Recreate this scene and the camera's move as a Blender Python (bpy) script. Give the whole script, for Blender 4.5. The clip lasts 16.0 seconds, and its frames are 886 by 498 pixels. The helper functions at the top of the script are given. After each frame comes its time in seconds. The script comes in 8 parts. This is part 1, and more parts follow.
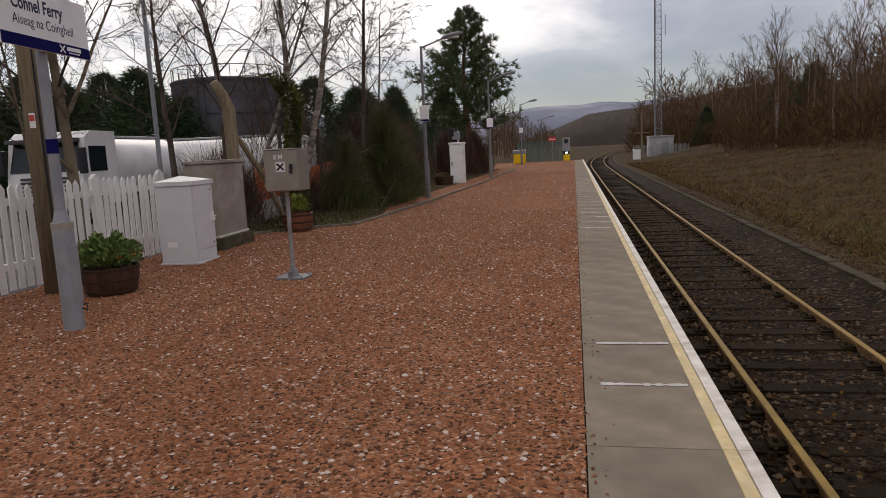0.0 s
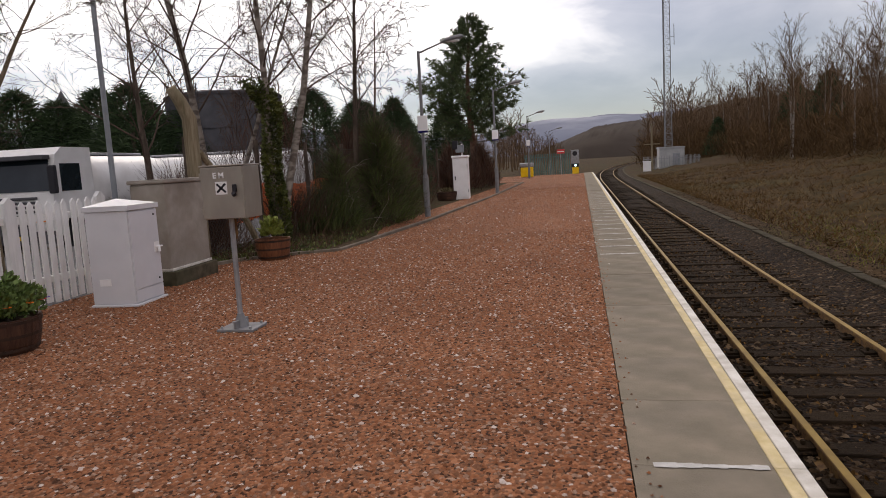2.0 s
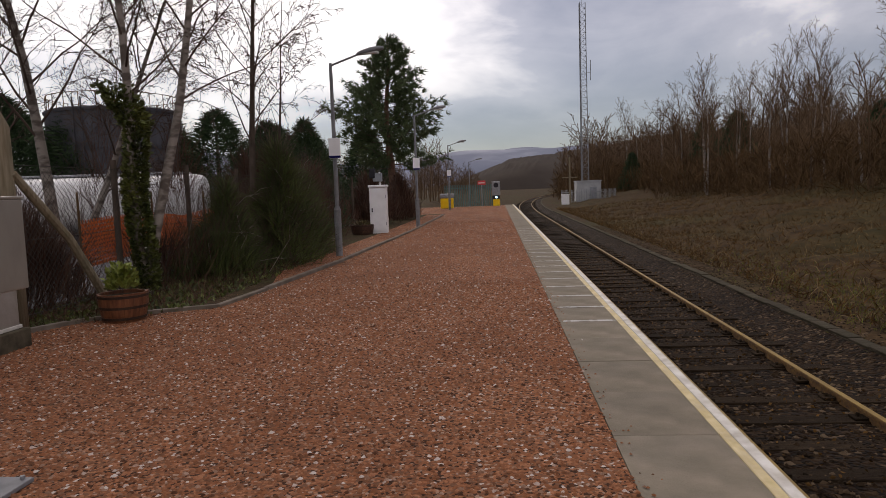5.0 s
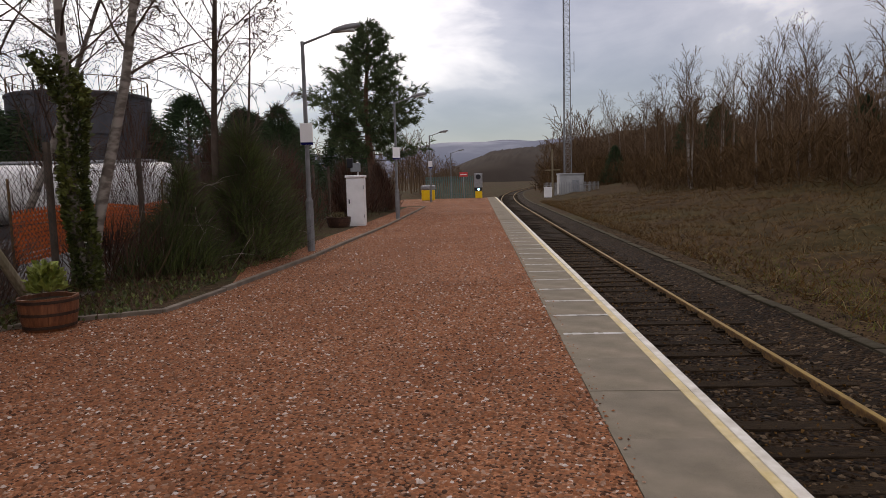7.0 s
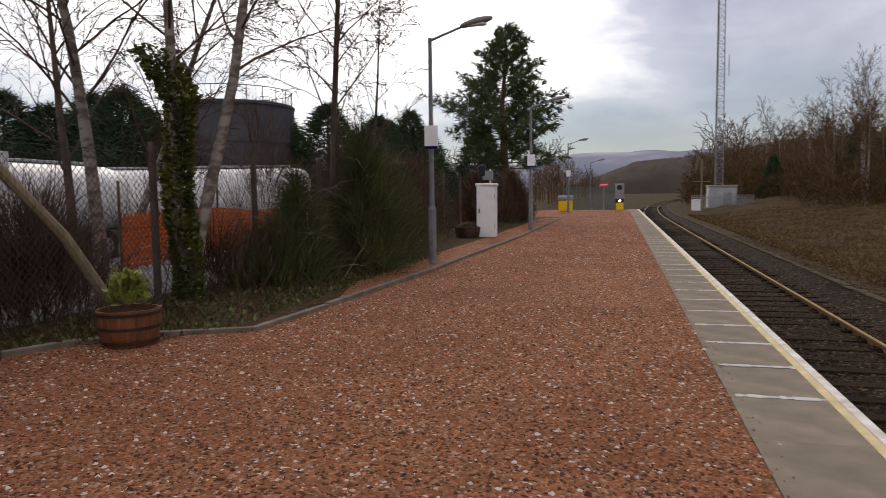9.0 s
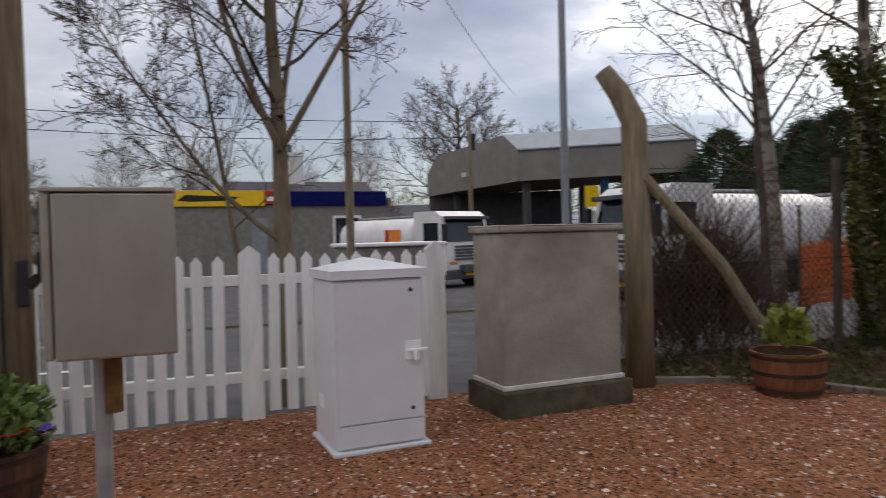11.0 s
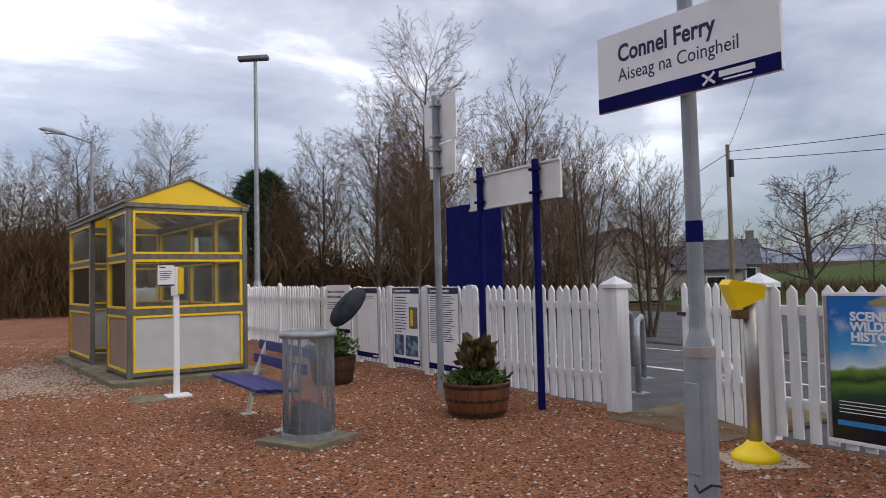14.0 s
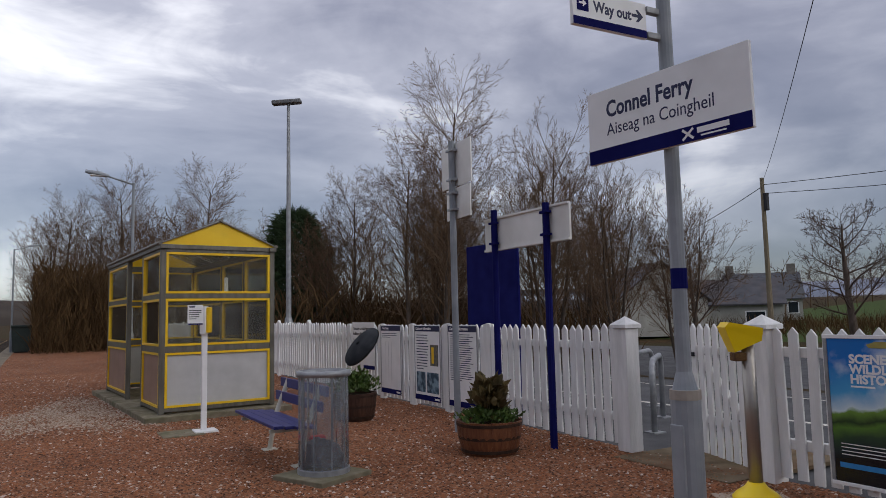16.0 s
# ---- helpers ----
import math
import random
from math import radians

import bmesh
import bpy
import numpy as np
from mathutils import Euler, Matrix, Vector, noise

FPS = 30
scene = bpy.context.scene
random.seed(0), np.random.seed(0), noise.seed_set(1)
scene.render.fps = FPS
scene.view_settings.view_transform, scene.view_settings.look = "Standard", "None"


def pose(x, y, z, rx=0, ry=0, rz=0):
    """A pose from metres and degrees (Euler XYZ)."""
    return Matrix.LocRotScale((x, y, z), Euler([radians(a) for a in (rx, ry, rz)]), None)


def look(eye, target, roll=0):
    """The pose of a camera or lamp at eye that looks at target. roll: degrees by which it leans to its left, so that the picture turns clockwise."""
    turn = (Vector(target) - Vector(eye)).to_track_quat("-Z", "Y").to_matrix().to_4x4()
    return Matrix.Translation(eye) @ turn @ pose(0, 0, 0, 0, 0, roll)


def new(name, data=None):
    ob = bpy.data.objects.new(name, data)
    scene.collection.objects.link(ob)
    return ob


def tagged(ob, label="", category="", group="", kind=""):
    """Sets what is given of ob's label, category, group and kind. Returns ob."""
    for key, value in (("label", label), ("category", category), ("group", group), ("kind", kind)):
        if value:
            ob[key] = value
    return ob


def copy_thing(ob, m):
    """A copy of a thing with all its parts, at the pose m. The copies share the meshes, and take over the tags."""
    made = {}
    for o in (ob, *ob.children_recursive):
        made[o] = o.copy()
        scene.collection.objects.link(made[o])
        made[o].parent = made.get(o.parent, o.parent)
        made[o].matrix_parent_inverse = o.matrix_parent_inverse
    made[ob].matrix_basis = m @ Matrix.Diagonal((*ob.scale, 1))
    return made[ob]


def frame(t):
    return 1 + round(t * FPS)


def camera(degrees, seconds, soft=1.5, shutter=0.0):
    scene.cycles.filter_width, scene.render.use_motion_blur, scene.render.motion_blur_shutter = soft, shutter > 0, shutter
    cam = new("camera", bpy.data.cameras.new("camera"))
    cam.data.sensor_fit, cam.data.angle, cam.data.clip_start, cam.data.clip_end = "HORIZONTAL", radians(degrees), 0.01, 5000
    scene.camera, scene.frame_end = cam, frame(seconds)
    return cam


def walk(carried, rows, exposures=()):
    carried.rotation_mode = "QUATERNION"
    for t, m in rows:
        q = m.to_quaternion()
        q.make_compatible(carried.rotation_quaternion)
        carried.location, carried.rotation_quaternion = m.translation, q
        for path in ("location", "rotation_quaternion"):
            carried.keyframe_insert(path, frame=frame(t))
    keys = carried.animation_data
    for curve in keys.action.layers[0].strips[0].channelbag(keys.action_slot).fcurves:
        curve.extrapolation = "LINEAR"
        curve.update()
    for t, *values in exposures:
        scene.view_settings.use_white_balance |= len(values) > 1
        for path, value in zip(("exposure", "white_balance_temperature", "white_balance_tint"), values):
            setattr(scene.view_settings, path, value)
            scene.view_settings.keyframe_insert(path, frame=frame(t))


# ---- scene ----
cam = camera(65.2, 16.0, soft=0.8, shutter=0.2)
PATH = [
    (0, (-0.077, 0.879, 1.515), (-0.454, 2.822, 1.23), -2.7),
    (0.5, (-0.062, 1.32, 1.519), (-0.449, 3.257, 1.21), -2.9),
    (1, (-0.1, 1.771, 1.513), (-0.495, 3.709, 1.211), -3.1),
    (1.5, (-0.152, 2.271, 1.517), (-0.552, 4.211, 1.242), -3.1),
    (2, (-0.236, 2.785, 1.507), (-0.635, 4.729, 1.262), -3.3),
    (2.5, (-0.359, 3.346, 1.529), (-0.749, 5.296, 1.311), -2.8),
    (3, (-0.47, 3.836, 1.548), (-0.823, 5.794, 1.346), -2.6),
    (3.5, (-0.572, 4.275, 1.537), (-0.879, 6.242, 1.351), -2.6),
    (4, (-0.654, 4.761, 1.521), (-0.913, 6.737, 1.351), -2.4),
    (4.5, (-0.697, 5.204, 1.541), (-0.908, 7.186, 1.38), -2.2),
    (5, (-0.726, 5.509, 1.573), (-0.884, 7.495, 1.399), -2.0),
    (7.5, (-0.818, 7.03, 1.513), (-0.921, 9.018, 1.314), -1.5),
    (8, (-0.735, 7.355, 1.464), (-0.892, 9.341, 1.288), -1.8),
    (10.3, (-0.976, 8.998, 1.537), (-2.358, 10.44, 1.426), -0.9),
    (10.5, (-0.974, 9.043, 1.508), (-2.519, 10.309, 1.417), -1.5),
    (11, (-1.07, 9.188, 1.443), (-2.938, 9.903, 1.404), -1.4),
    (11.5, (-1.115, 9.22, 1.404), (-3.112, 9.317, 1.389), -1.7),
    (12, (-1.253, 9.158, 1.422), (-3.196, 8.682, 1.407), -1.6),
    (12.5, (-1.183, 9.202, 1.421), (-2.922, 8.214, 1.417), -1.8),
    (13, (-1.215, 9.183, 1.428), (-2.698, 7.841, 1.439), -1.9),
    (13.5, (-1.181, 9.168, 1.434), (-2.435, 7.611, 1.476), -1.4),
    (14, (-1.152, 9.179, 1.442), (-2.245, 7.506, 1.533), -1.3),
    (14.5, (-1.165, 9.214, 1.46), (-2.179, 7.495, 1.593), -1.3),
    (15, (-1.112, 9.297, 1.466), (-2.125, 7.579, 1.623), -1.2),
    (15.5, (-1.128, 9.414, 1.485), (-2.14, 7.698, 1.66), -1.2),
    (16, (-1.226, 9.547, 1.507), (-2.228, 7.827, 1.697), -1.3),
]
walk(cam, [(t, look(e, g, r)) for t, e, g, r in PATH],
     exposures=[(0.0, -0.48, 7600, 16), (1.0, -0.44, 7600, 16), (2.0, -0.27, 7550, 16), (4.0, -0.60, 7500, 17), (5.2, -0.56, 7450, 17), (8.2, -0.35, 7450, 16), (10.4, -0.24, 7300, 13), (11.5, -0.10, 7050, 10), (12.6, 0.22, 6800, 10), (13.5, 0.16, 6650, 11), (14.0, -0.12, 6650, 11), (14.5, -0.58, 6550, 12), (16.0, -0.70, 6550, 12)])

# ---- light ----
world = bpy.data.worlds.new("overcast")
scene.world = world
world.use_nodes = True
wn, wl = world.node_tree.nodes, world.node_tree.links
wn.clear()


def wnode(kind, **kw):
    n = wn.new(kind)
    for k, v in kw.items():
        n.inputs[k].default_value = v
    return n


SUN_EL, SUN_AZ = 30.0, -28.0
w_sky = wn.new("ShaderNodeTexSky")
w_sky.sky_type, w_sky.sun_disc = "NISHITA", False
w_sky.dust_density, w_sky.air_density, w_sky.ozone_density = 0.0, 1.0, 4.0
w_sky.sun_elevation, w_sky.sun_rotation = radians(SUN_EL), radians(SUN_AZ)
w_skybg = wnode("ShaderNodeBackground", Strength=0.05)
wl.new(w_sky.outputs[0], w_skybg.inputs["Color"])
w_co = wn.new("ShaderNodeTexCoord")
w_map = wnode("ShaderNodeMapping", Scale=(1.0, 1.0, 2.7))
wl.new(w_co.outputs["Generated"], w_map.inputs["Vector"])
w_n1 = wnode("ShaderNodeTexNoise", Scale=1.7, Detail=7.0, Roughness=0.52, Distortion=0.35)
w_n2 = wnode("ShaderNodeTexNoise", Scale=5.5, Detail=6.0, Roughness=0.55, Distortion=0.6)
for n in (w_n1, w_n2):
    wl.new(w_map.outputs[0], n.inputs["Vector"])
w_mix = wnode("ShaderNodeMath")
w_mix.operation = "MULTIPLY_ADD"
wl.new(w_n2.outputs["Fac"], w_mix.inputs[0])
w_mix.inputs[1].default_value = 0.28
wl.new(w_n1.outputs["Fac"], w_mix.inputs[2])
# the cloud is thin round the hidden sun
w_dir = wn.new("ShaderNodeVectorMath")
w_dir.operation = "DOT_PRODUCT"
wl.new(w_co.outputs["Generated"], w_dir.inputs[0])
w_dir.inputs[1].default_value = (math.sin(radians(SUN_AZ)) * math.cos(radians(SUN_EL)), math.cos(radians(SUN_AZ)) * math.cos(radians(SUN_EL)), math.sin(radians(SUN_EL)))
w_glow = wnode("ShaderNodeMapRange")
wl.new(w_dir.outputs["Value"], w_glow.inputs["Value"])
w_glow.inputs["From Min"].default_value = 0.82
w_glow.inputs["From Max"].default_value = 1.0
w_glow.inputs["To Min"].default_value = 0.0
w_glow.inputs["To Max"].default_value = 0.42
w_sum = wnode("ShaderNodeMath")
wl.new(w_mix.outputs[0], w_sum.inputs[0])
wl.new(w_glow.outputs[0], w_sum.inputs[1])
# and heavier towards the north-east than the south-west
w_side = wn.new("ShaderNodeVectorMath")
w_side.operation = "DOT_PRODUCT"
wl.new(w_co.outputs["Generated"], w_side.inputs[0])
w_side.inputs[1].default_value = (0.02, -0.075, 0.0)
w_all = wnode("ShaderNodeMath")
wl.new(w_sum.outputs[0], w_all.inputs[0])
wl.new(w_side.outputs["Value"], w_all.inputs[1])
w_ramp = wn.new("ShaderNodeValToRGB")
wl.new(w_all.outputs[0], w_ramp.inputs["Fac"])
el = w_ramp.color_ramp.elements
el[0].position, el[0].color = 0.45, (0.20, 0.202, 0.255, 1)
el[1].position, el[1].color = 0.93, (1.5, 1.5, 1.5, 1)
for p, c in ((0.59, (0.31, 0.312, 0.372, 1)), (0.73, (0.52, 0.523, 0.585, 1))):
    e = el.new(p)
    e.color = c
w_bg = wnode("ShaderNodeBackground", Strength=0.95)
# an overcast sky is brighter overhead than at the horizon
w_sep = wn.new("ShaderNodeSeparateXYZ")
wl.new(w_co.outputs["Generated"], w_sep.inputs[0])
w_zen = wnode("ShaderNodeMapRange")
wl.new(w_sep.outputs["Z"], w_zen.inputs["Value"])
w_zen.inputs["From Min"].default_value, w_zen.inputs["From Max"].default_value = 0.0, 1.0
w_zen.inputs["To Min"].default_value, w_zen.inputs["To Max"].default_value = 0.68, 3.0
w_lum = wn.new("ShaderNodeMix")
w_lum.data_type, w_lum.blend_type = "RGBA", "MULTIPLY"
w_lum.inputs["Factor"].default_value = 1.0
wl.new(w_ramp.outputs["Color"], w_lum.inputs["A"])
wl.new(w_zen.outputs[0], w_lum.inputs["B"])
wl.new(w_lum.outputs["Result"], w_bg.inputs["Color"])
w_add = wn.new("ShaderNodeAddShader")
wl.new(w_skybg.outputs[0], w_add.inputs[0])
wl.new(w_bg.outputs[0], w_add.inputs[1])
w_out = wn.new("ShaderNodeOutputWorld")
wl.new(w_add.outputs[0], w_out.inputs["Surface"])

sun = new("sun", bpy.data.lights.new("sun", "SUN"))
sun.data.energy, sun.data.angle, sun.data.color = 0.7, radians(40), (1.0, 0.96, 0.9)
sun.matrix_world = look((0, 0, 30), (-math.sin(radians(SUN_AZ)) * 30, -math.cos(radians(SUN_AZ)) * 30, 30 - 30 * math.tan(radians(SUN_EL))))

# ---- materials ----


def material(name, colour, colour2=None, rough=0.7, metal=0.0, scale=8.0, bump=0.2, bump_scale=None, spread=(0.35, 0.65), jitter=0.0,
             island=False, stain=None, stain_scale=0.7, stain_amount=0.5, stretch=(1, 1, 1), detail=6.0):
    """A worn surface: two colours mixed by noise, stains at a larger scale, fine relief; jitter varies the brightness piece by piece."""
    m = bpy.data.materials.new(name)
    m.use_nodes = True
    nt = m.node_tree
    nd, lk = nt.nodes, nt.links
    bsdf = nd["Principled BSDF"]
    bsdf.inputs["Roughness"].default_value, bsdf.inputs["Metallic"].default_value = rough, metal
    bsdf.inputs["Specular IOR Level"].default_value = 0.08 if rough >= 0.85 else 0.4
    co = nd.new("ShaderNodeTexCoord")
    mp = nd.new("ShaderNodeMapping")
    mp.inputs["Scale"].default_value = stretch
    lk.new(co.outputs["Object"], mp.inputs["Vector"])
    n1 = nd.new("ShaderNodeTexNoise")
    n1.inputs["Scale"].default_value, n1.inputs["Detail"].default_value = scale, detail
    lk.new(mp.outputs[0], n1.inputs["Vector"])
    ramp = nd.new("ShaderNodeValToRGB")
    ramp.color_ramp.elements[0].position, ramp.color_ramp.elements[1].position = spread
    ramp.color_ramp.elements[0].color = (*colour, 1)
    ramp.color_ramp.elements[1].color = (*(colour2 or [min(1, c * 1.25) for c in colour]), 1)
    lk.new(n1.outputs["Fac"], ramp.inputs["Fac"])
    out = ramp.outputs["Color"]
    if stain:
        n2 = nd.new("ShaderNodeTexNoise")
        n2.inputs["Scale"].default_value, n2.inputs["Detail"].default_value = stain_scale, 5.0
        lk.new(mp.outputs[0], n2.inputs["Vector"])
        r2 = nd.new("ShaderNodeMapRange")
        r2.inputs["From Min"].default_value, r2.inputs["From Max"].default_value = 0.45, 0.75
        r2.inputs["To Max"].default_value = stain_amount
        lk.new(n2.outputs["Fac"], r2.inputs["Value"])
        mx = nd.new("ShaderNodeMix")
        mx.data_type = "RGBA"
        lk.new(r2.outputs[0], mx.inputs["Factor"])
        lk.new(out, mx.inputs["A"])
        mx.inputs["B"].default_value = (*stain, 1)
        out = mx.outputs["Result"]
    if jitter:
        src = nd.new("ShaderNodeNewGeometry").outputs["Random Per Island"] if island else nd.new("ShaderNodeObjectInfo").outputs["Random"]
        r3 = nd.new("ShaderNodeMapRange")
        r3.inputs["To Min"].default_value, r3.inputs["To Max"].default_value = 1 - jitter, 1 + jitter
        lk.new(src, r3.inputs["Value"])
        hsv = nd.new("ShaderNodeHueSaturation")
        lk.new(r3.outputs[0], hsv.inputs["Value"])
        lk.new(out, hsv.inputs["Color"])
        out = hsv.outputs["Color"]
    lk.new(out, bsdf.inputs["Base Color"])
    if bump:
        n3 = nd.new("ShaderNodeTexNoise")
        n3.inputs["Scale"].default_value, n3.inputs["Detail"].default_value = bump_scale or scale * 4, 4.0
        lk.new(mp.outputs[0], n3.inputs["Vector"])
        bp = nd.new("ShaderNodeBump")
        bp.inputs["Strength"].default_value, bp.inputs["Distance"].default_value = bump, 0.02
        lk.new(n3.outputs["Fac"], bp.inputs["Height"])
        lk.new(bp.outputs[0], bsdf.inputs["Normal"])
    return m


def stones(name, colours, cell, bump=0.6, rough=0.9, patch=None):
    """Loose stones: cells, each of its own colour, with larger patches of wet or earth."""
    m = bpy.data.materials.new(name)
    m.use_nodes = True
    nd, lk = m.node_tree.nodes, m.node_tree.links
    bsdf = nd["Principled BSDF"]
    bsdf.inputs["Roughness"].default_value, bsdf.inputs["Specular IOR Level"].default_value = rough, 0.12
    co = nd.new("ShaderNodeTexCoord")
    vo = nd.new("ShaderNodeTexVoronoi")
    vo.inputs["Scale"].default_value = cell
    lk.new(co.outputs["Object"], vo.inputs["Vector"])
    sp = nd.new("ShaderNodeSeparateColor")
    lk.new(vo.outputs["Color"], sp.inputs[0])
    ramp = nd.new("ShaderNodeValToRGB")
    ramp.color_ramp.interpolation = "CONSTANT"
    e = ramp.color_ramp.elements
    e[0].color, e[1].position, e[1].color = (*colours[0][1], 1), colours[1][0], (*colours[1][1], 1)
    for p, c in colours[2:]:
        q = e.new(p)
        q.color = (*c, 1)
    lk.new(sp.outputs[0], ramp.inputs["Fac"])
    n2 = nd.new("ShaderNodeTexNoise")
    n2.inputs["Scale"].default_value, n2.inputs["Detail"].default_value = 0.55, 6.0
    lk.new(co.outputs["Object"], n2.inputs["Vector"])
    r2 = nd.new("ShaderNodeMapRange")
    r2.inputs["From Min"].default_value, r2.inputs["From Max"].default_value = 0.38, 0.68
    lk.new(n2.outputs["Fac"], r2.inputs["Value"])
    mx = nd.new("ShaderNodeMix")
    mx.data_type, mx.blend_type = "RGBA", "MULTIPLY"
    lk.new(r2.outputs[0], mx.inputs["Factor"])
    lk.new(ramp.outputs["Color"], mx.inputs["A"])
    mx.inputs["B"].default_value = (*(patch or (0.7, 0.66, 0.64)), 1)
    lk.new(mx.outputs["Result"], bsdf.inputs["Base Color"])
    bp = nd.new("ShaderNodeBump")
    bp.inputs["Strength"].default_value, bp.inputs["Distance"].default_value = bump, 0.6 / cell
    bp.invert = True
    lk.new(vo.outputs["Distance"], bp.inputs["Height"])
    lk.new(bp.outputs[0], bsdf.inputs["Normal"])
    return m


def pebble_material(name, colours, rough=0.85):
    """Each loose stone of its own colour."""
    m = bpy.data.materials.new(name)
    m.use_nodes = True
    nd, lk = m.node_tree.nodes, m.node_tree.links
    nd["Principled BSDF"].inputs["Roughness"].default_value, nd["Principled BSDF"].inputs["Specular IOR Level"].default_value = rough, 0.12
    g = nd.new("ShaderNodeNewGeometry")
    ramp = nd.new("ShaderNodeValToRGB")
    e = ramp.color_ramp.elements
    e[0].color, e[1].position, e[1].color = (*colours[0][1], 1), colours[1][0], (*colours[1][1], 1)
    for p, c in colours[2:]:
        q = e.new(p)
        q.color = (*c, 1)
    lk.new(g.outputs["Random Per Island"], ramp.inputs["Fac"])
    lk.new(ramp.outputs["Color"], nd["Principled BSDF"].inputs["Base Color"])
    return m


def glass_material(name, tint=(0.9, 0.92, 0.9), rough=0.04, clear=0.8, film=(0.4, 0.38, 0.34)):
    """A pane: mostly clear, with a mirror's gloss at grazing angles and a film of dirt."""
    m = bpy.data.materials.new(name)
    m.use_nodes = True
    nd, lk = m.node_tree.nodes, m.node_tree.links
    nd.clear()
    tr = nd.new("ShaderNodeBsdfTransparent")
    tr.inputs[0].default_value = (*tint, 1)
    gl = nd.new("ShaderNodeBsdfGlossy")
    gl.inputs["Roughness"].default_value = rough
    df = nd.new("ShaderNodeBsdfDiffuse")
    df.inputs[0].default_value = (*film, 1)
    fr = nd.new("ShaderNodeFresnel")
    fr.inputs[0].default_value = 1.5
    co = nd.new("ShaderNodeTexCoord")
    no = nd.new("ShaderNodeTexNoise")
    no.inputs["Scale"].default_value, no.inputs["Detail"].default_value = 3.0, 6.0
    lk.new(co.outputs["Object"], no.inputs["Vector"])
    r = nd.new("ShaderNodeMapRange")
    r.inputs["From Min"].default_value, r.inputs["From Max"].default_value = 0.3, 0.9
    r.inputs["To Min"].default_value, r.inputs["To Max"].default_value = (1 - clear) * 0.5, (1 - clear) * 2
    lk.new(no.outputs["Fac"], r.inputs["Value"])
    m1, m2 = nd.new("ShaderNodeMixShader"), nd.new("ShaderNodeMixShader")
    lk.new(r.outputs[0], m1.inputs[0])
    lk.new(tr.outputs[0], m1.inputs[1])
    lk.new(df.outputs[0], m1.inputs[2])
    lk.new(fr.outputs[0], m2.inputs[0])
    lk.new(m1.outputs[0], m2.inputs[1])
    lk.new(gl.outputs[0], m2.inputs[2])
    o = nd.new("ShaderNodeOutputMaterial")
    lk.new(m2.outputs[0], o.inputs["Surface"])
    return m


RED_STONES = [(0, (0.225, 0.090, 0.042)), (0.22, (0.30, 0.120, 0.055)), (0.40, (0.062, 0.028, 0.015)), (0.55, (0.36, 0.158, 0.080)),
              (0.74, (0.19, 0.090, 0.049)), (0.93, (0.38, 0.245, 0.17)), (0.982, (0.58, 0.51, 0.45))]
BALLAST = [(0, (0.015, 0.008, 0.0035)), (0.25, (0.026, 0.015, 0.0065)), (0.5, (0.008, 0.005, 0.002)), (0.7, (0.038, 0.022, 0.0095)), (0.945, (0.12, 0.085, 0.052))]
m_gravel = stones("red_gravel", RED_STONES, 52.0, 0.9, patch=(0.74, 0.70, 0.68))
m_pebbles = pebble_material("red_chippings", RED_STONES)
m_pale = pebble_material("pale_chippings", [(0, (0.22, 0.14, 0.095)), (0.4, (0.33, 0.235, 0.165)), (0.8, (0.45, 0.36, 0.29))])
m_ballast = stones("ballast", BALLAST, 18.0, 1.0, patch=(0.6, 0.55, 0.5))
m_ballast_stone = pebble_material("ballast_stone", BALLAST)
m_concrete = material("concrete", (0.175, 0.152, 0.112), (0.255, 0.218, 0.163), rough=0.85, scale=3.2, bump=0.25, bump_scale=90, stain=(0.13, 0.12, 0.105), stain_scale=1.3, stain_amount=0.55, jitter=0.06)
m_slab = material("mossy_slab", (0.16, 0.14, 0.095), (0.26, 0.225, 0.16), rough=0.9, scale=7, bump=0.3, bump_scale=70, stain=(0.07, 0.085, 0.035), stain_scale=3, stain_amount=0.6)
m_white_line = material("worn_white_paint", (0.55, 0.52, 0.45), (0.70, 0.68, 0.62), rough=0.7, scale=9, bump=0.2, bump_scale=80, stain=(0.35, 0.31, 0.25), stain_scale=4, stain_amount=0.7)
m_yellow_line = material("worn_yellow_paint", (0.54, 0.43, 0.20), (0.66, 0.55, 0.31), rough=0.7, scale=9, bump=0.2, bump_scale=80, stain=(0.34, 0.28, 0.2), stain_scale=3, stain_amount=0.7)
m_joint = material("dark_joint", (0.05, 0.045, 0.04), rough=0.95, bump=0)
m_rail_side = material("rusty_rail", (0.085, 0.04, 0.016), (0.19, 0.105, 0.028), rough=0.8, scale=14, bump=0.3)
m_rail_top = material("rail_head", (0.21, 0.13, 0.02), (0.31, 0.20, 0.036), rough=0.5, metal=0.25, scale=4, bump=0.05)
m_sleeper = material("old_sleeper", (0.014, 0.009, 0.005), (0.033, 0.022, 0.012), rough=0.9, scale=6, stretch=(1, 12, 6), bump=0.6, bump_scale=14, jitter=0.3)
m_fence = material("white_painted_wood", (0.72, 0.72, 0.70), (0.80, 0.80, 0.78), rough=0.6, scale=5, bump=0.25, bump_scale=18, stretch=(4, 4, 0.6), stain=(0.36, 0.37, 0.33), stain_scale=1.6, stain_amount=0.5, jitter=0.07)
m_galv = material("galvanised_steel", (0.26, 0.27, 0.28), (0.36, 0.37, 0.38), rough=0.5, metal=0.5, scale=11, bump=0.08, stain=(0.2, 0.2, 0.2), stain_scale=2, stain_amount=0.5)
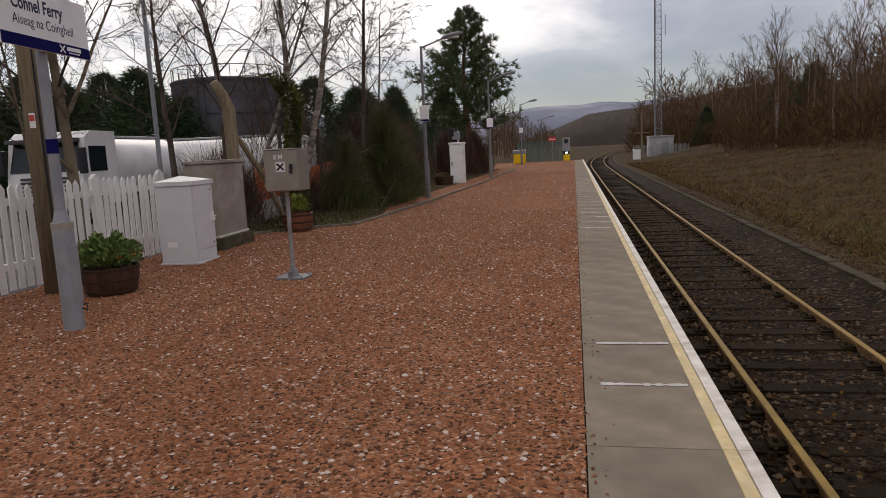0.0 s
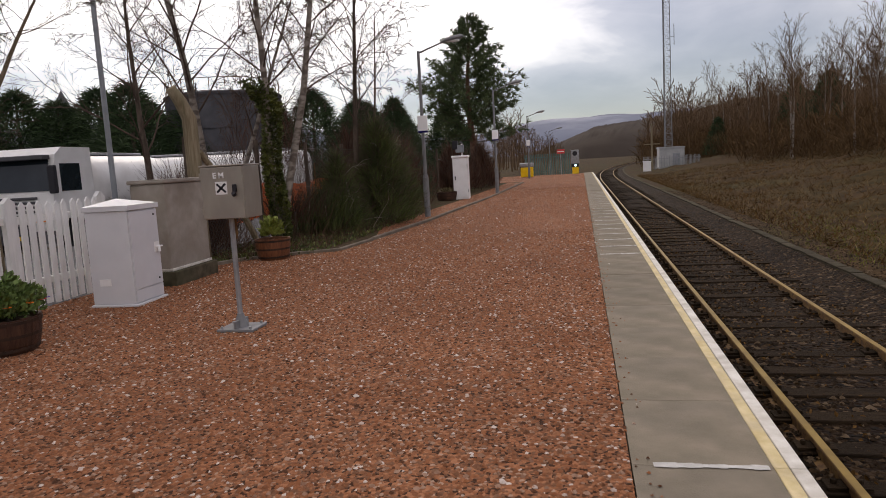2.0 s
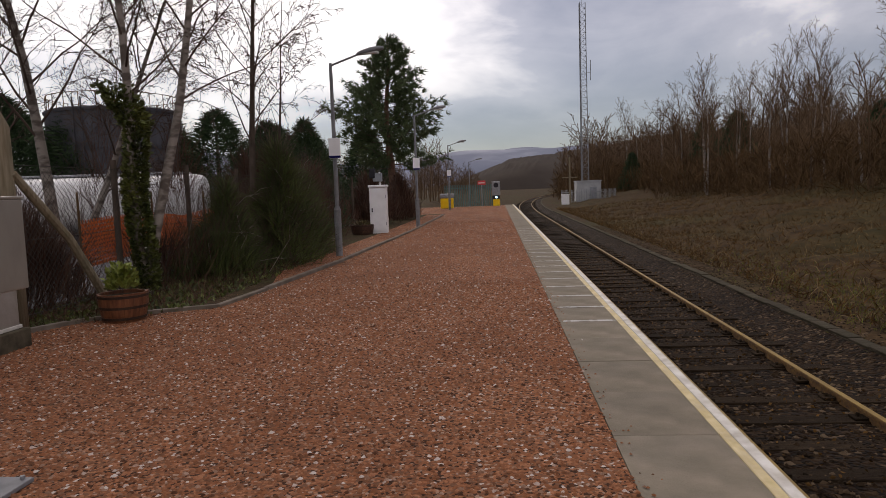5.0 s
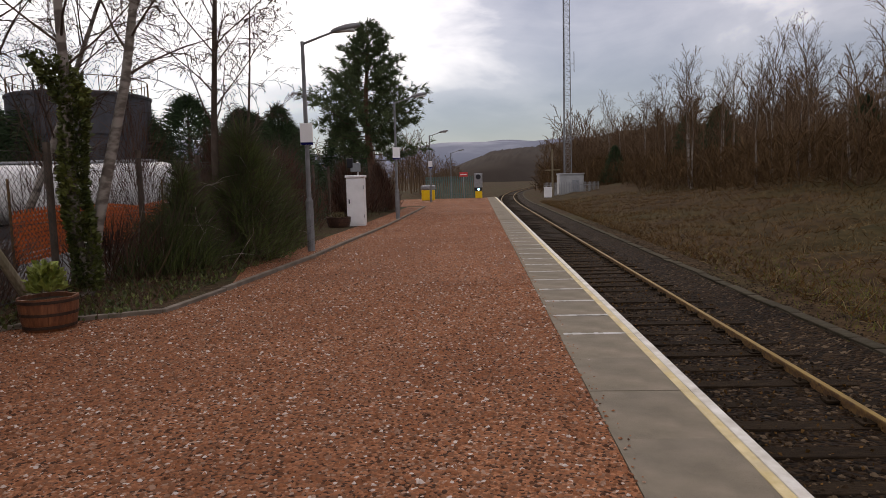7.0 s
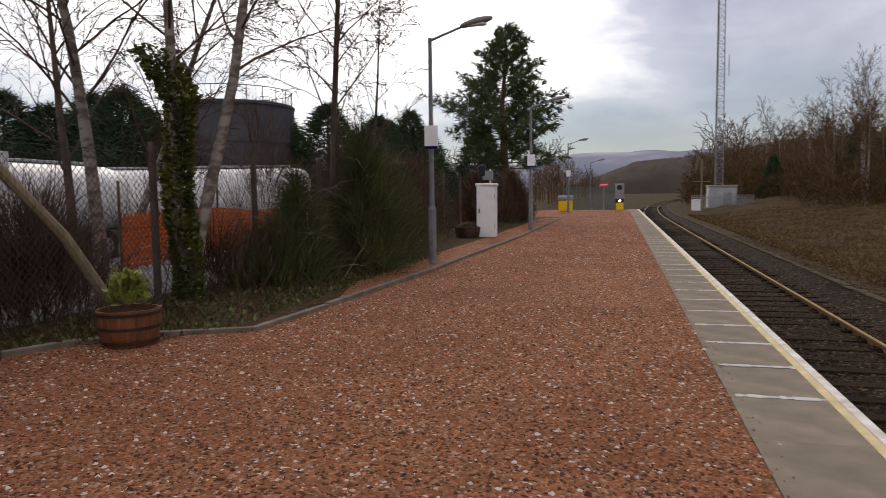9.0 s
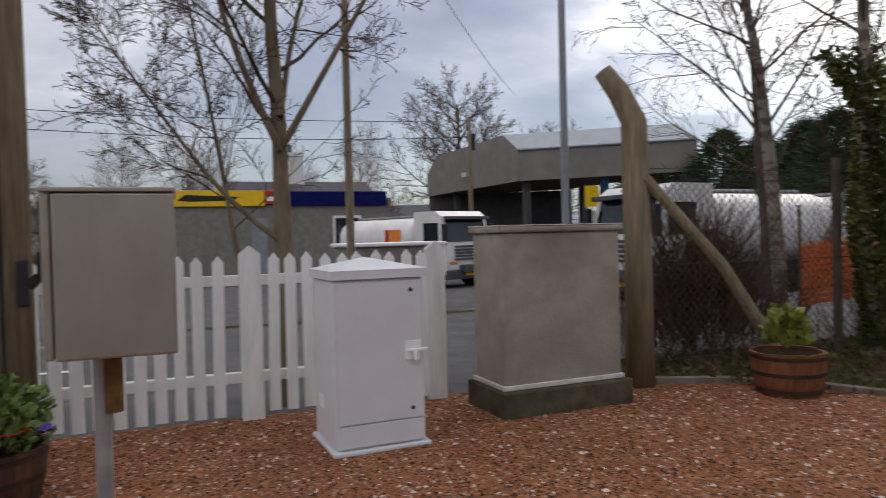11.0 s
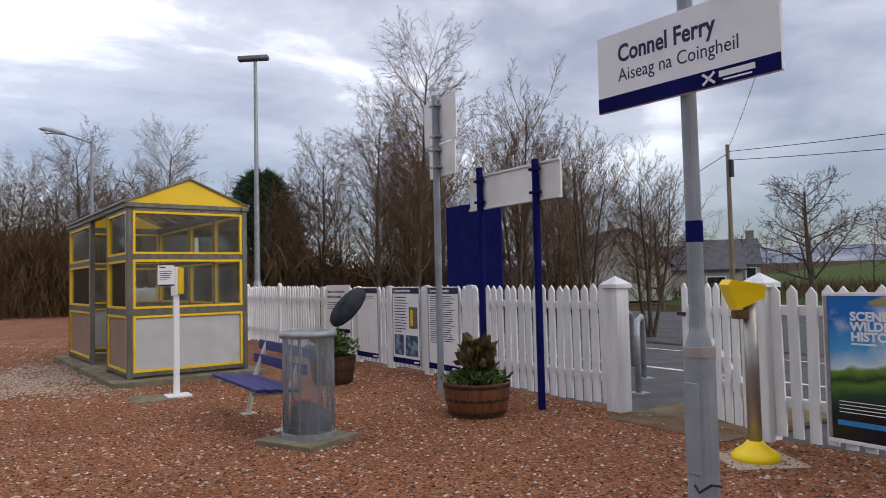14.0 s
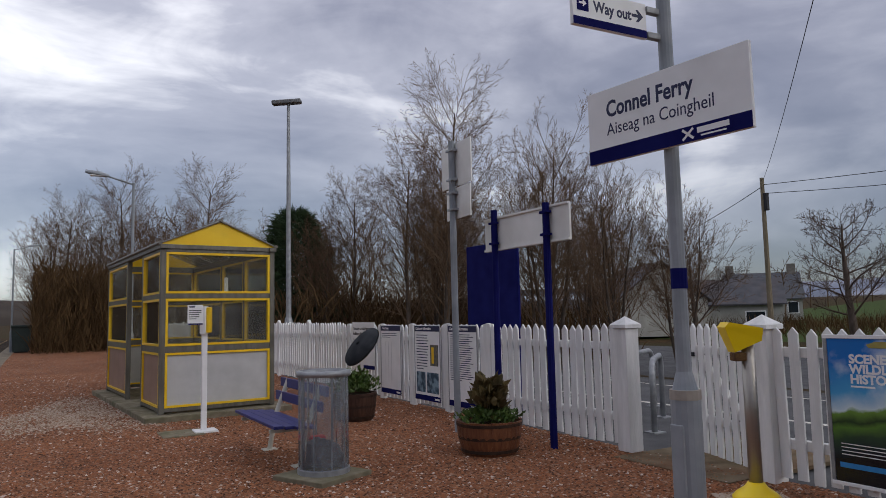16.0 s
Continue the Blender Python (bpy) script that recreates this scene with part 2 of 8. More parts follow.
m_grey_paint = material("grey_painted_steel", (0.23, 0.255, 0.275), (0.30, 0.32, 0.34), rough=0.55, scale=5, bump=0.1, stain=(0.16, 0.17, 0.17), stain_scale=1.5, stain_amount=0.5)
m_lamp_grey = material("lamp_column_grey", (0.15, 0.155, 0.16), (0.22, 0.225, 0.23), rough=0.6, scale=6, bump=0.1, stain=(0.12, 0.11, 0.1), stain_scale=2)
m_white = material("white_enamel", (0.80, 0.80, 0.79), (0.85, 0.85, 0.84), rough=0.4, scale=3, bump=0.04, stain=(0.6, 0.59, 0.56), stain_scale=2.5, stain_amount=0.4)
m_cab_white = material("white_cabinet_paint", (0.60, 0.61, 0.63), (0.68, 0.69, 0.71), rough=0.45, scale=2, bump=0.06, stain=(0.47, 0.48, 0.47), stain_scale=1.3, stain_amount=0.35)
m_cab_grey = material("grey_cabinet_paint", (0.26, 0.23, 0.19), (0.36, 0.325, 0.28), rough=0.75, scale=3.2, bump=0.15, bump_scale=40, stain=(0.15, 0.115, 0.09), stain_scale=1.7, stain_amount=0.7, detail=9.0)
m_em_grey = material("weathered_steel_box", (0.33, 0.30, 0.255), (0.44, 0.41, 0.355), rough=0.32, metal=0.45, scale=2.6, bump=0.06, stain=(0.19, 0.165, 0.135), stain_scale=2.4, stain_amount=0.75, stretch=(1, 1, 0.5), detail=9.0)
m_navy = material("navy_enamel", (0.006, 0.007, 0.075), (0.010, 0.012, 0.10), rough=0.88, scale=3, bump=0.03)
m_black = material("black_ink", (0.012, 0.012, 0.016), rough=0.6, bump=0)
m_ink = material("navy_ink", (0.012, 0.016, 0.06), rough=0.5, bump=0)
m_yellow = material("yellow_enamel", (0.84, 0.52, 0.008), (0.89, 0.58, 0.015), rough=0.4, scale=3, bump=0.04, stain=(0.6, 0.4, 0.04), stain_scale=2, stain_amount=0.4)
m_bright_yellow = material("bright_yellow_plastic", (0.90, 0.62, 0.004), (0.94, 0.67, 0.008), rough=0.35, scale=3, bump=0.03)
m_bark = material("bark", (0.07, 0.055, 0.042), (0.13, 0.10, 0.08), rough=0.9, scale=7, bump=0.7, bump_scale=20, stretch=(1, 1, 0.4))
m_birch = material("birch_bark", (0.11, 0.088, 0.07), (0.27, 0.235, 0.20), rough=0.8, scale=4, bump=0.4, stretch=(1, 1, 2.2), spread=(0.4, 0.55))
m_pale_twig = material("pale_winter_twigs", (0.115, 0.072, 0.044), (0.185, 0.122, 0.078), rough=0.9, scale=2, bump=0)
m_twig = material("winter_twigs", (0.075, 0.052, 0.042), (0.11, 0.08, 0.062), rough=0.9, scale=2, bump=0)
m_far_twig = material("far_winter_twigs", (0.095, 0.060, 0.034), (0.15, 0.098, 0.058), rough=0.95, scale=0.3, bump=0)
m_old_wood = material("weathered_post", (0.19, 0.155, 0.10), (0.29, 0.24, 0.165), rough=0.9, scale=6, bump=0.5, stretch=(6, 6, 0.5), stain=(0.085, 0.09, 0.045), stain_scale=1.2, stain_amount=0.6)
m_barrel = material("barrel_stave", (0.12, 0.04, 0.017), (0.2, 0.075, 0.03), rough=0.55, scale=7, stretch=(5, 5, 0.7), bump=0.3, jitter=0.15)
m_barrel_dark = material("dark_barrel_stave", (0.045, 0.018, 0.01), (0.09, 0.04, 0.022), rough=0.6, scale=7, stretch=(5, 5, 0.7), bump=0.3, jitter=0.25)
m_hoop = material("barrel_hoop", (0.04, 0.028, 0.022), (0.075, 0.045, 0.03), rough=0.6, metal=0.5, scale=9, bump=0.1)
m_soil = material("soil", (0.035, 0.026, 0.018), (0.06, 0.045, 0.03), rough=0.95, scale=20, bump=0.8)
m_kerb = material("edging_timber", (0.15, 0.125, 0.10), (0.22, 0.185, 0.15), rough=0.9, scale=5, bump=0.4, stain=(0.09, 0.08, 0.05), stain_scale=2)
m_litter = material("leaf_litter", (0.032, 0.022, 0.012), (0.085, 0.056, 0.03), rough=0.95, scale=9, bump=0.9, bump_scale=40, stain=(0.045, 0.06, 0.02), stain_scale=0.9, stain_amount=0.7)
m_bank = material("brown_bank", (0.022, 0.013, 0.005), (0.070, 0.042, 0.018), rough=0.95, scale=2.4, bump=1.0, bump_scale=6, detail=9.0, stain=(0.042, 0.043, 0.013), stain_scale=0.12, stain_amount=0.75)
m_asphalt = material("asphalt", (0.075, 0.075, 0.078), (0.11, 0.11, 0.112), rough=0.9, scale=2, bump=0.3, bump_scale=60)
m_grass = material("grass", (0.034, 0.055, 0.013), (0.062, 0.09, 0.022), rough=0.9, scale=3, bump=0.6)
m_leaf = material("evergreen_leaf", (0.055, 0.10, 0.022), (0.10, 0.16, 0.035), rough=0.55, scale=12, bump=0, jitter=0.45, island=True)
m_bush = material("broom_stems", (0.038, 0.056, 0.014), (0.090, 0.112, 0.028), rough=0.8, scale=1.5, bump=0, jitter=0.4, island=True)
m_ivy = material("ivy_leaf", (0.045, 0.062, 0.014), (0.11, 0.12, 0.028), rough=0.5, scale=3, bump=0, jitter=0.5, island=True)
m_pine = material("pine_needles", (0.042, 0.070, 0.024), (0.085, 0.115, 0.042), rough=0.7, scale=1.0, bump=0, jitter=0.4, island=True)
m_conifer = material("conifer_sprays", (0.016, 0.036, 0.011), (0.036, 0.066, 0.020), rough=0.8, scale=1.0, bump=0, jitter=0.4, island=True)

# ---- builders ----


class Mesh:
    """Vertices and faces of one part, gathered piece by piece."""

    def __init__(self):
        self.v, self.f = [], []

    def add(self, verts, faces):
        n = len(self.v)
        self.v += [tuple(p) for p in verts]
        self.f += [tuple(i + n for i in f) for f in faces]
        return self

    def box(self, x0, y0, z0, x1, y1, z1, b=0.0, m=None):
        if b <= 0:
            v = [(x, y, z) for z in (z0, z1) for y in (y0, y1) for x in (x0, x1)]
            f = [(0, 2, 3, 1), (4, 5, 7, 6), (0, 1, 5, 4), (2, 6, 7, 3), (0, 4, 6, 2), (1, 3, 7, 5)]
        else:
            bm = bmesh.new()
            bmesh.ops.create_cube(bm, size=1, matrix=Matrix.Translation(((x0 + x1) / 2, (y0 + y1) / 2, (z0 + z1) / 2)) @ Matrix.Diagonal((x1 - x0, y1 - y0, z1 - z0, 1)))
            bmesh.ops.bevel(bm, geom=bm.edges[:], offset=b, segments=2, affect="EDGES", profile=0.5)
            bm.verts.index_update()
            v, f = [p.co.copy() for p in bm.verts], [tuple(q.index for q in g.verts) for g in bm.faces]
            bm.free()
        if m is not None:
            v = [m @ Vector(p) for p in v]
        return self.add(v, f)

    def tube(self, points, radii, n=8, caps=True):
        rings, a = [], None
        pts = [Vector(p) for p in points]
        for i, p in enumerate(pts):
            d = (pts[min(i + 1, len(pts) - 1)] - pts[max(i - 1, 0)]).normalized()
            if a is None:
                a = d.orthogonal().normalized()
            a = (a - d * a.dot(d)).normalized()
            b = d.cross(a)
            r = radii[i] if isinstance(radii, (list, tuple)) else radii
            rings.append([p + (a * math.cos(2 * math.pi * k / n) + b * math.sin(2 * math.pi * k / n)) * r for k in range(n)])
        v = [q for ring in rings for q in ring]
        f = [(i * n + k, i * n + (k + 1) % n, (i + 1) * n + (k + 1) % n, (i + 1) * n + k) for i in range(len(pts) - 1) for k in range(n)]
        if caps:
            f += [tuple(range(n - 1, -1, -1)), tuple(range((len(pts) - 1) * n, len(pts) * n))]
        return self.add(v, f)

    def lathe(self, profile, n=24, at=(0, 0, 0), close=True):
        v = [(at[0] + r * math.cos(2 * math.pi * k / n), at[1] + r * math.sin(2 * math.pi * k / n), at[2] + z) for r, z in profile for k in range(n)]
        f = [(i * n + k, i * n + (k + 1) % n, (i + 1) * n + (k + 1) % n, (i + 1) * n + k) for i in range(len(profile) - 1) for k in range(n)]
        if close:
            f += [tuple(range(n - 1, -1, -1)), tuple(range((len(profile) - 1) * n, len(profile) * n))]
        return self.add(v, f)

    def prism(self, outline, d0, d1, axis="z"):
        """An outline drawn out along an axis; for x the outline is (y, z), for y (x, z)."""
        def put(a, b, d):
            return {"z": (a, b, d), "x": (d, a, b), "y": (a, d, b)}[axis]
        n = len(outline)
        v = [put(a, b, d0) for a, b in outline] + [put(a, b, d1) for a, b in outline]
        f = [tuple(range(n - 1, -1, -1)), tuple(range(n, 2 * n))] + [(i, (i + 1) % n, n + (i + 1) % n, n + i) for i in range(n)]
        return self.add(v, f)

    def moved(self, m):
        self.v = [tuple(m @ Vector(p)) for p in self.v]
        return self

    def data(self, name, mat, smooth=False):
        me = bpy.data.meshes.new(name)
        me.from_pydata(self.v, [], self.f)
        if mat:
            me.materials.append(mat)
        if smooth:
            me.polygons.foreach_set("use_smooth", [True] * len(me.polygons))
        me.update()
        return me


def part(name, mesh, mat, parent=None, label="", smooth=False, at=None, kind=""):
    ob = new(name, mesh.data(name, mat, smooth) if isinstance(mesh, Mesh) else mesh)
    ob.parent = parent
    if at is not None:
        ob.matrix_basis = at if isinstance(at, Matrix) else Matrix.Translation(at)
    if label or kind:
        tagged(ob, label, kind=kind)
    return ob


def thing(name, at, label, category, group="", turn=0.0, kind=""):
    ob = new(name)
    ob.empty_display_size = 0.2
    ob.matrix_basis = pose(*at, 0, 0, turn)
    return tagged(ob, label, category, group, kind)


def structure(name, mesh, mat, label, category, smooth=False):
    return tagged(part(name, mesh, mat, smooth=smooth), label, category, kind="structure")


def lettering(text, size, mat, parent, m, name="lettering", wide=1.0, bold=0.0):
    cu = bpy.data.curves.new(name, "FONT")
    cu.body, cu.size, cu.align_x, cu.align_y, cu.offset, cu.extrude = text, size, "LEFT", "BOTTOM_BASELINE", bold, 0.0008
    cu.resolution_u = 3
    cu.materials.append(mat)
    tmp = bpy.data.objects.new(name, cu)
    me = bpy.data.meshes.new_from_object(tmp)
    bpy.data.objects.remove(tmp)
    ob = new(name, me)
    ob.parent = parent
    ob.matrix_basis = m @ Matrix.Diagonal((wide, 1, 1, 1))
    return ob


# ---- the lie of the land ----
EDGE_X, GRAVEL_X, RAIL_Z, RAIL_X, GAUGE = 0.75, -0.045, -0.88, 1.57, 1.505
PLAT_S, PLAT_N = -60.0, 64.0
TRACK_BEND = 66.0


def bend(y):
    """The line swings to the right beyond the platform's far end."""
    return 0.0008 * max(0.0, y - TRACK_BEND) ** 2 if y < 160 else 0.0008 * (160 - TRACK_BEND) ** 2 + 0.15 * (y - 160)


def smoothstep(a, b, x):
    t = max(0.0, min(1.0, (x - a) / (b - a)))
    return t * t * (3 - 2 * t)


def land(x, y):
    """Height of the natural ground."""
    xr = x - bend(y)
    east = -0.84 + 1.55 * smoothstep(5.5, 22, xr) + 0.012 * max(0, xr - 22)
    east += 9.0 * smoothstep(30, 95, xr) + 12 * smoothstep(70, 220, xr)
    east += 1.1 * smoothstep(9, 24, xr) * noise.noise((x * 0.05, y * 0.05, 3.0)) + 0.30 * smoothstep(5.5, 9, xr) * noise.noise((x * 0.5, y * 0.5, 1.0))
    west = -0.06 - 0.62 * smoothstep(-12, -19, x) - 1.0 * smoothstep(PLAT_N + 2, PLAT_N + 14, y) * smoothstep(-9, -5, x)
    west += 5.0 * smoothstep(-60, -200, x)
    inner = -1.06
    if xr > 4.2:
        return east
    if x < -6.2:
        return west
    # under the platform and at its ends
    if PLAT_S + 1 < y < PLAT_N - 1:
        return -1.06 if x > -0.4 else -0.35
    k = smoothstep(-0.5, -6.2, x)
    return inner * (1 - k) + west * k


def grid_mesh(xs, ys, height):
    m = Mesh()
    nx = len(xs)
    m.v = [(x, y, height(x, y)) for y in ys for x in xs]
    m.f = [(j * nx + i, j * nx + i + 1, (j + 1) * nx + i + 1, (j + 1) * nx + i) for j in range(len(ys) - 1) for i in range(nx - 1)]
    return m


def steps(*runs):
    out = [runs[0][0]]
    for a, b, n in runs:
        out += [a + (b - a) * (i + 1) / n for i in range(n)]
    return out


xs = steps((-1500, -220, 8), (-220, -60, 12), (-60, -7, 26), (-7, -6.2, 1), (-6.2, -0.5, 4), (-0.5, -0.3, 1), (-0.3, 4.2, 6), (4.2, 30, 52), (30, 110, 30), (110, 320, 14), (320, 1500, 8))
ys = steps((-1500, -200, 8), (-200, -61, 18), (-61, -59, 2), (-59, 0, 30), (0, 63, 100), (63, 65, 2), (65, 140, 50), (140, 300, 24), (300, 1500, 10))
ground = structure("ground", grid_mesh(xs, ys, land), m_bank, "rough brown winter ground of dead bracken and moss", "ground", True)

# ---- platform ----
m = Mesh().box(-6.9, PLAT_S, -0.33, GRAVEL_X - 0.004, PLAT_N, 0.0)
platform = structure("platform_surface", m, m_gravel, "platform surface of loose red granite chippings", "platform")
m = Mesh().box(GRAVEL_X, PLAT_S, -1.05, EDGE_X - 0.06, PLAT_N, -0.09)
structure("platform_wall", m, m_concrete, "dark concrete platform wall beside the track", "platform wall")
coping = thing("platform_edge", (0, 0, 0), "grey concrete platform coping with worn white and yellow edge line", "platform edge", kind="structure")

# ---- track ----
track_y = steps((-120, 60, 36), (60, 160, 34), (160, 420, 30))


def along(profile, x0, closed=False, z=0.0):
    """A profile of (x, z) carried along the line."""
    m, n = Mesh(), len(profile)
    for y in track_y:
        dx = bend(y) + x0
        m.v += [(dx + a, y, z + b) for a, b in profile]
    k = n if closed else n - 1
    m.f = [(j * n + i, j * n + (i + 1) % n, (j + 1) * n + (i + 1) % n, (j + 1) * n + i) for j in range(len(track_y) - 1) for i in range(k)]
    return m


bed = along([(-0.78, -1.0), (-0.4, -0.02), (0.35, 0.0), (1.2, 0.015), (1.95, 0.0), (2.45, 0.10), (2.7, 0.19), (3.4, 0.10)], RAIL_X, z=RAIL_Z - 0.130)
structure("track_bed", bed, m_ballast, "dark brown weathered ballast with dead leaves between the rails", "track bed", True)
rail_profile = [(-0.07, -0.155), (0.07, -0.155), (0.07, -0.14), (0.012, -0.125), (0.012, -0.045), (0.036, -0.035), (0.036, -0.006), (0.03, -0.002), (-0.03, -0.002), (-0.036, -0.006), (-0.036, -0.035), (-0.012, -0.045), (-0.012, -0.125), (-0.07, -0.14)]
for gx in (0, GAUGE):
    rail = thing("rail", (0, 0, 0), "rusty steel running rail with a worn yellowish head", "rail", "rails of the line", kind="structure")
    part("rail_web", along(rail_profile, RAIL_X + gx, True, RAIL_Z), m_rail_side, rail)
    part("rail_head", along([(-0.034, -0.012), (-0.030, 0.0), (0.030, 0.0), (0.034, -0.012)], RAIL_X + gx, z=RAIL_Z + 0.001), m_rail_top, rail, "brownish yellow running surface")

# cable trough beside the line
m_trough = material("mossy_trough", (0.042, 0.034, 0.023), (0.075, 0.062, 0.044), rough=0.95, scale=6, bump=0.4, stain=(0.05, 0.05, 0.028), stain_scale=2, jitter=0.2)
trough = thing("cable_trough", (0, 0, 0), "grey concrete cable trough running beside the track", "cable trough", kind="structure")
m = along([(-0.085, -0.2), (-0.085, 0.0), (0.085, 0.0), (0.085, -0.2)], 4.36, z=-0.81)
part("channel", m, m_trough, trough)

# ---- far hills ----
m_hill = material("far_hill", (0.042, 0.034, 0.029), (0.068, 0.056, 0.045), rough=1.0, scale=0.02, bump=0, stain=(0.085, 0.075, 0.065), stain_scale=0.008)
# distance haze is painted into this blue-grey base; the pale stain is snow
m_hazed_hill = material("mountain", (0.15, 0.17, 0.22), (0.19, 0.21, 0.26), rough=1.0, scale=0.004, bump=0, stain=(0.42, 0.44, 0.48), stain_scale=0.006, stain_amount=0.8)


def ridge(name, centre, length, turn, height, depth, mat, label, seed, n=90, ragged=0.0):
    r = random.Random(int(seed))
    m = Mesh()
    rows = 9
    for j in range(rows):
        v = j / (rows - 1)
        for i in range(n + 1):
            u = i / n
            h = height(u) * math.sin(min(1.0, v * 1.25) * math.pi / 2) if v < 0.8 else height(u)
            h *= 1 + 0.16 * noise.noise((u * 9 + seed, v * 3, seed))
            m.v.append(((u - 0.5) * length, (v - 0.0) * depth + 14 * noise.noise((u * 20, v * 4, seed)), (h + r.uniform(-ragged, ragged) if v > 0.3 else h) if v else -30))
    m.f = [(j * (n + 1) + i, j * (n + 1) + i + 1, (j + 1) * (n + 1) + i + 1, (j + 1) * (n + 1) + i) for j in range(rows - 1) for i in range(n)]
    m.moved(pose(*centre, 0, 0, turn))
    return structure(name, m, mat, label, "hill", True)


ridge("hill_near", (150, 470, 0), 620, -10, lambda u: 3 + 24 * smoothstep(0.13, 0.25, u) + 14 * smoothstep(0.24, 0.45, u) + 8 * smoothstep(0.45, 0.9, u), 220, m_hill, "dark wooded hill beyond the line", 2.0, 420, 1.3)
# the haze on the far and west hills is only their blue-grey colour
ridge("hill_far", (-60, 1300, 0), 1500, 4, lambda u: 84 + 26 * math.sin(u * 11 + 0.8) * (1 - u), 500, m_hazed_hill, "hazy blue mountain with patches of snow", 5.0)
ridge("hill_west", (-1200, 40, 0), 2600, 93, lambda u: 42 + 20 * math.sin(u * 7 + 1), 400, m_hazed_hill, "low hazy hills behind the village", 7.0)
ridge("hill_south", (60, -800, 0), 1500, 178, lambda u: 30 + 8 * math.sin(u * 6), 300, m_hill, "low wooded rise beyond the line", 9.0)

# ---- vegetation builders ----


def grow(rng, p, d, length, r, level, spec, out):
    """A limb of some segments, with its side shoots; out[level] gathers the tubes."""
    segs = spec["segs"][level]
    pts, rad, q, dd = [p.copy()], [r], p.copy(), d.copy()
    taper = spec["taper"][level]
    for i in range(segs):
        w = spec["wiggle"][level]
        dd = (dd + Vector((rng.uniform(-w, w), rng.uniform(-w, w), rng.uniform(-w, w) + spec["up"][level]))).normalized()
        q = q + dd * (length / segs)
        pts.append(q.copy())
        rad.append(max(spec["thin"], r * (1 - (1 - taper) * (i + 1) / segs)))
    out[level].append((pts, rad))
    if level + 1 >= len(spec["segs"]):
        return
    n = spec["shoots"][level]
    n = max(1, int(n * (0.75 + 0.5 * rng.random())))
    a0 = rng.uniform(0, 6.28)
    for k in range(n):
        t = spec["bare"][level] + (1 - spec["bare"][level]) * (k + rng.random() * 0.8) / n
        t = min(t, 0.99)
        i = min(int(t * segs), segs - 1)
        f = t * segs - i
        base = pts[i].lerp(pts[i + 1], f)
        ax = (pts[i + 1] - pts[i]).normalized()
        side = ax.orthogonal().normalized()
        side.rotate(Matrix.Rotation(a0 + k * 2.4 + rng.uniform(-0.4, 0.4), 3, ax))
        ang = spec["angle"][level] * rng.uniform(0.75, 1.2)
        cd = (ax * math.cos(ang) + side * math.sin(ang)).normalized()
        cl = length * spec["ratio"][level] * (1 - spec["short"][level] * t) * rng.uniform(0.7, 1.15)
        cr = max(spec["thin"], min(rad[i] * 0.72, r * spec["rratio"][level] * (1.1 - 0.6 * t)))
        grow(rng, base, cd, cl, cr, level + 1, spec, out)


def tree_meshes(seed, height, r, spec, lean=(0, 0)):
    rng = random.Random(seed)
    out = [[] for _ in spec["segs"]]
    for stem in spec.get("stems", [(0, 0, lean[0], lean[1], 1.0)]):
        grow(rng, Vector((stem[0], stem[1], stem[6] if len(stem) > 6 else 0)), Vector((stem[2], stem[3], 1)).normalized(), height * stem[4], r * (stem[5] if len(stem) > 5 else stem[4]), 0, spec, out)
    trunk, crown = Mesh(), Mesh()
    for lv, limbs in enumerate(out):
        for pts, rad in limbs:
            (trunk if lv == 0 else crown).tube(pts, rad, (9, 5, 3, 3, 3)[lv], caps=False)
    return trunk, crown


BROAD = dict(segs=(9, 6, 4, 3, 2), taper=(0.16, 0.2, 0.3, 0.4, 0.5), wiggle=(0.07, 0.16, 0.22, 0.25, 0.3), up=(0.05, 0.06, 0.05, 0.03, 0.0), shoots=(22, 8, 6, 4), bare=(0.28, 0.25, 0.2, 0.15),
             angle=(0.85, 0.7, 0.7, 0.7), ratio=(0.52, 0.46, 0.5, 0.5), short=(0.55, 0.4, 0.3, 0.3), rratio=(0.28, 0.48, 0.55, 0.6), thin=0.0036)
BIRCH = dict(BROAD, wiggle=(0.06, 0.13, 0.2, 0.25, 0.25), up=(0.04, 0.02, -0.05, -0.12, -0.2), shoots=(26, 9, 6, 4), ratio=(0.38, 0.5, 0.5, 0.5), angle=(0.75, 0.6, 0.6, 0.6), rratio=(0.24, 0.48, 0.55, 0.6))
WOOD = dict(segs=(6, 4, 3, 2), taper=(0.15, 0.25, 0.4, 0.5), wiggle=(0.06, 0.14, 0.2, 0.3), up=(0.04, 0.05, 0.04, 0.02), shoots=(15, 7, 5), bare=(0.26, 0.2, 0.15), angle=(0.75, 0.7, 0.75), ratio=(0.44, 0.48, 0.5),
            short=(0.45, 0.4, 0.3), rratio=(0.4, 0.5, 0.6), thin=0.012)
FAR = dict(WOOD, segs=(4, 3, 2), taper=(0.2, 0.3, 0.5), shoots=(11, 6), thin=0.03)


def tree(name, at, seed, height, r, spec, label, bark, group="", twig=None, turn=0, lean=(0, 0)):
    t = thing(name, at, label, "tree", group, turn)
    a, b = tree_meshes(seed, height, r, spec, lean)
    part("trunk", a, bark, t, smooth=True)
    part("crown", b, twig or m_twig, t, "bare winter branches and twigs")
    return t


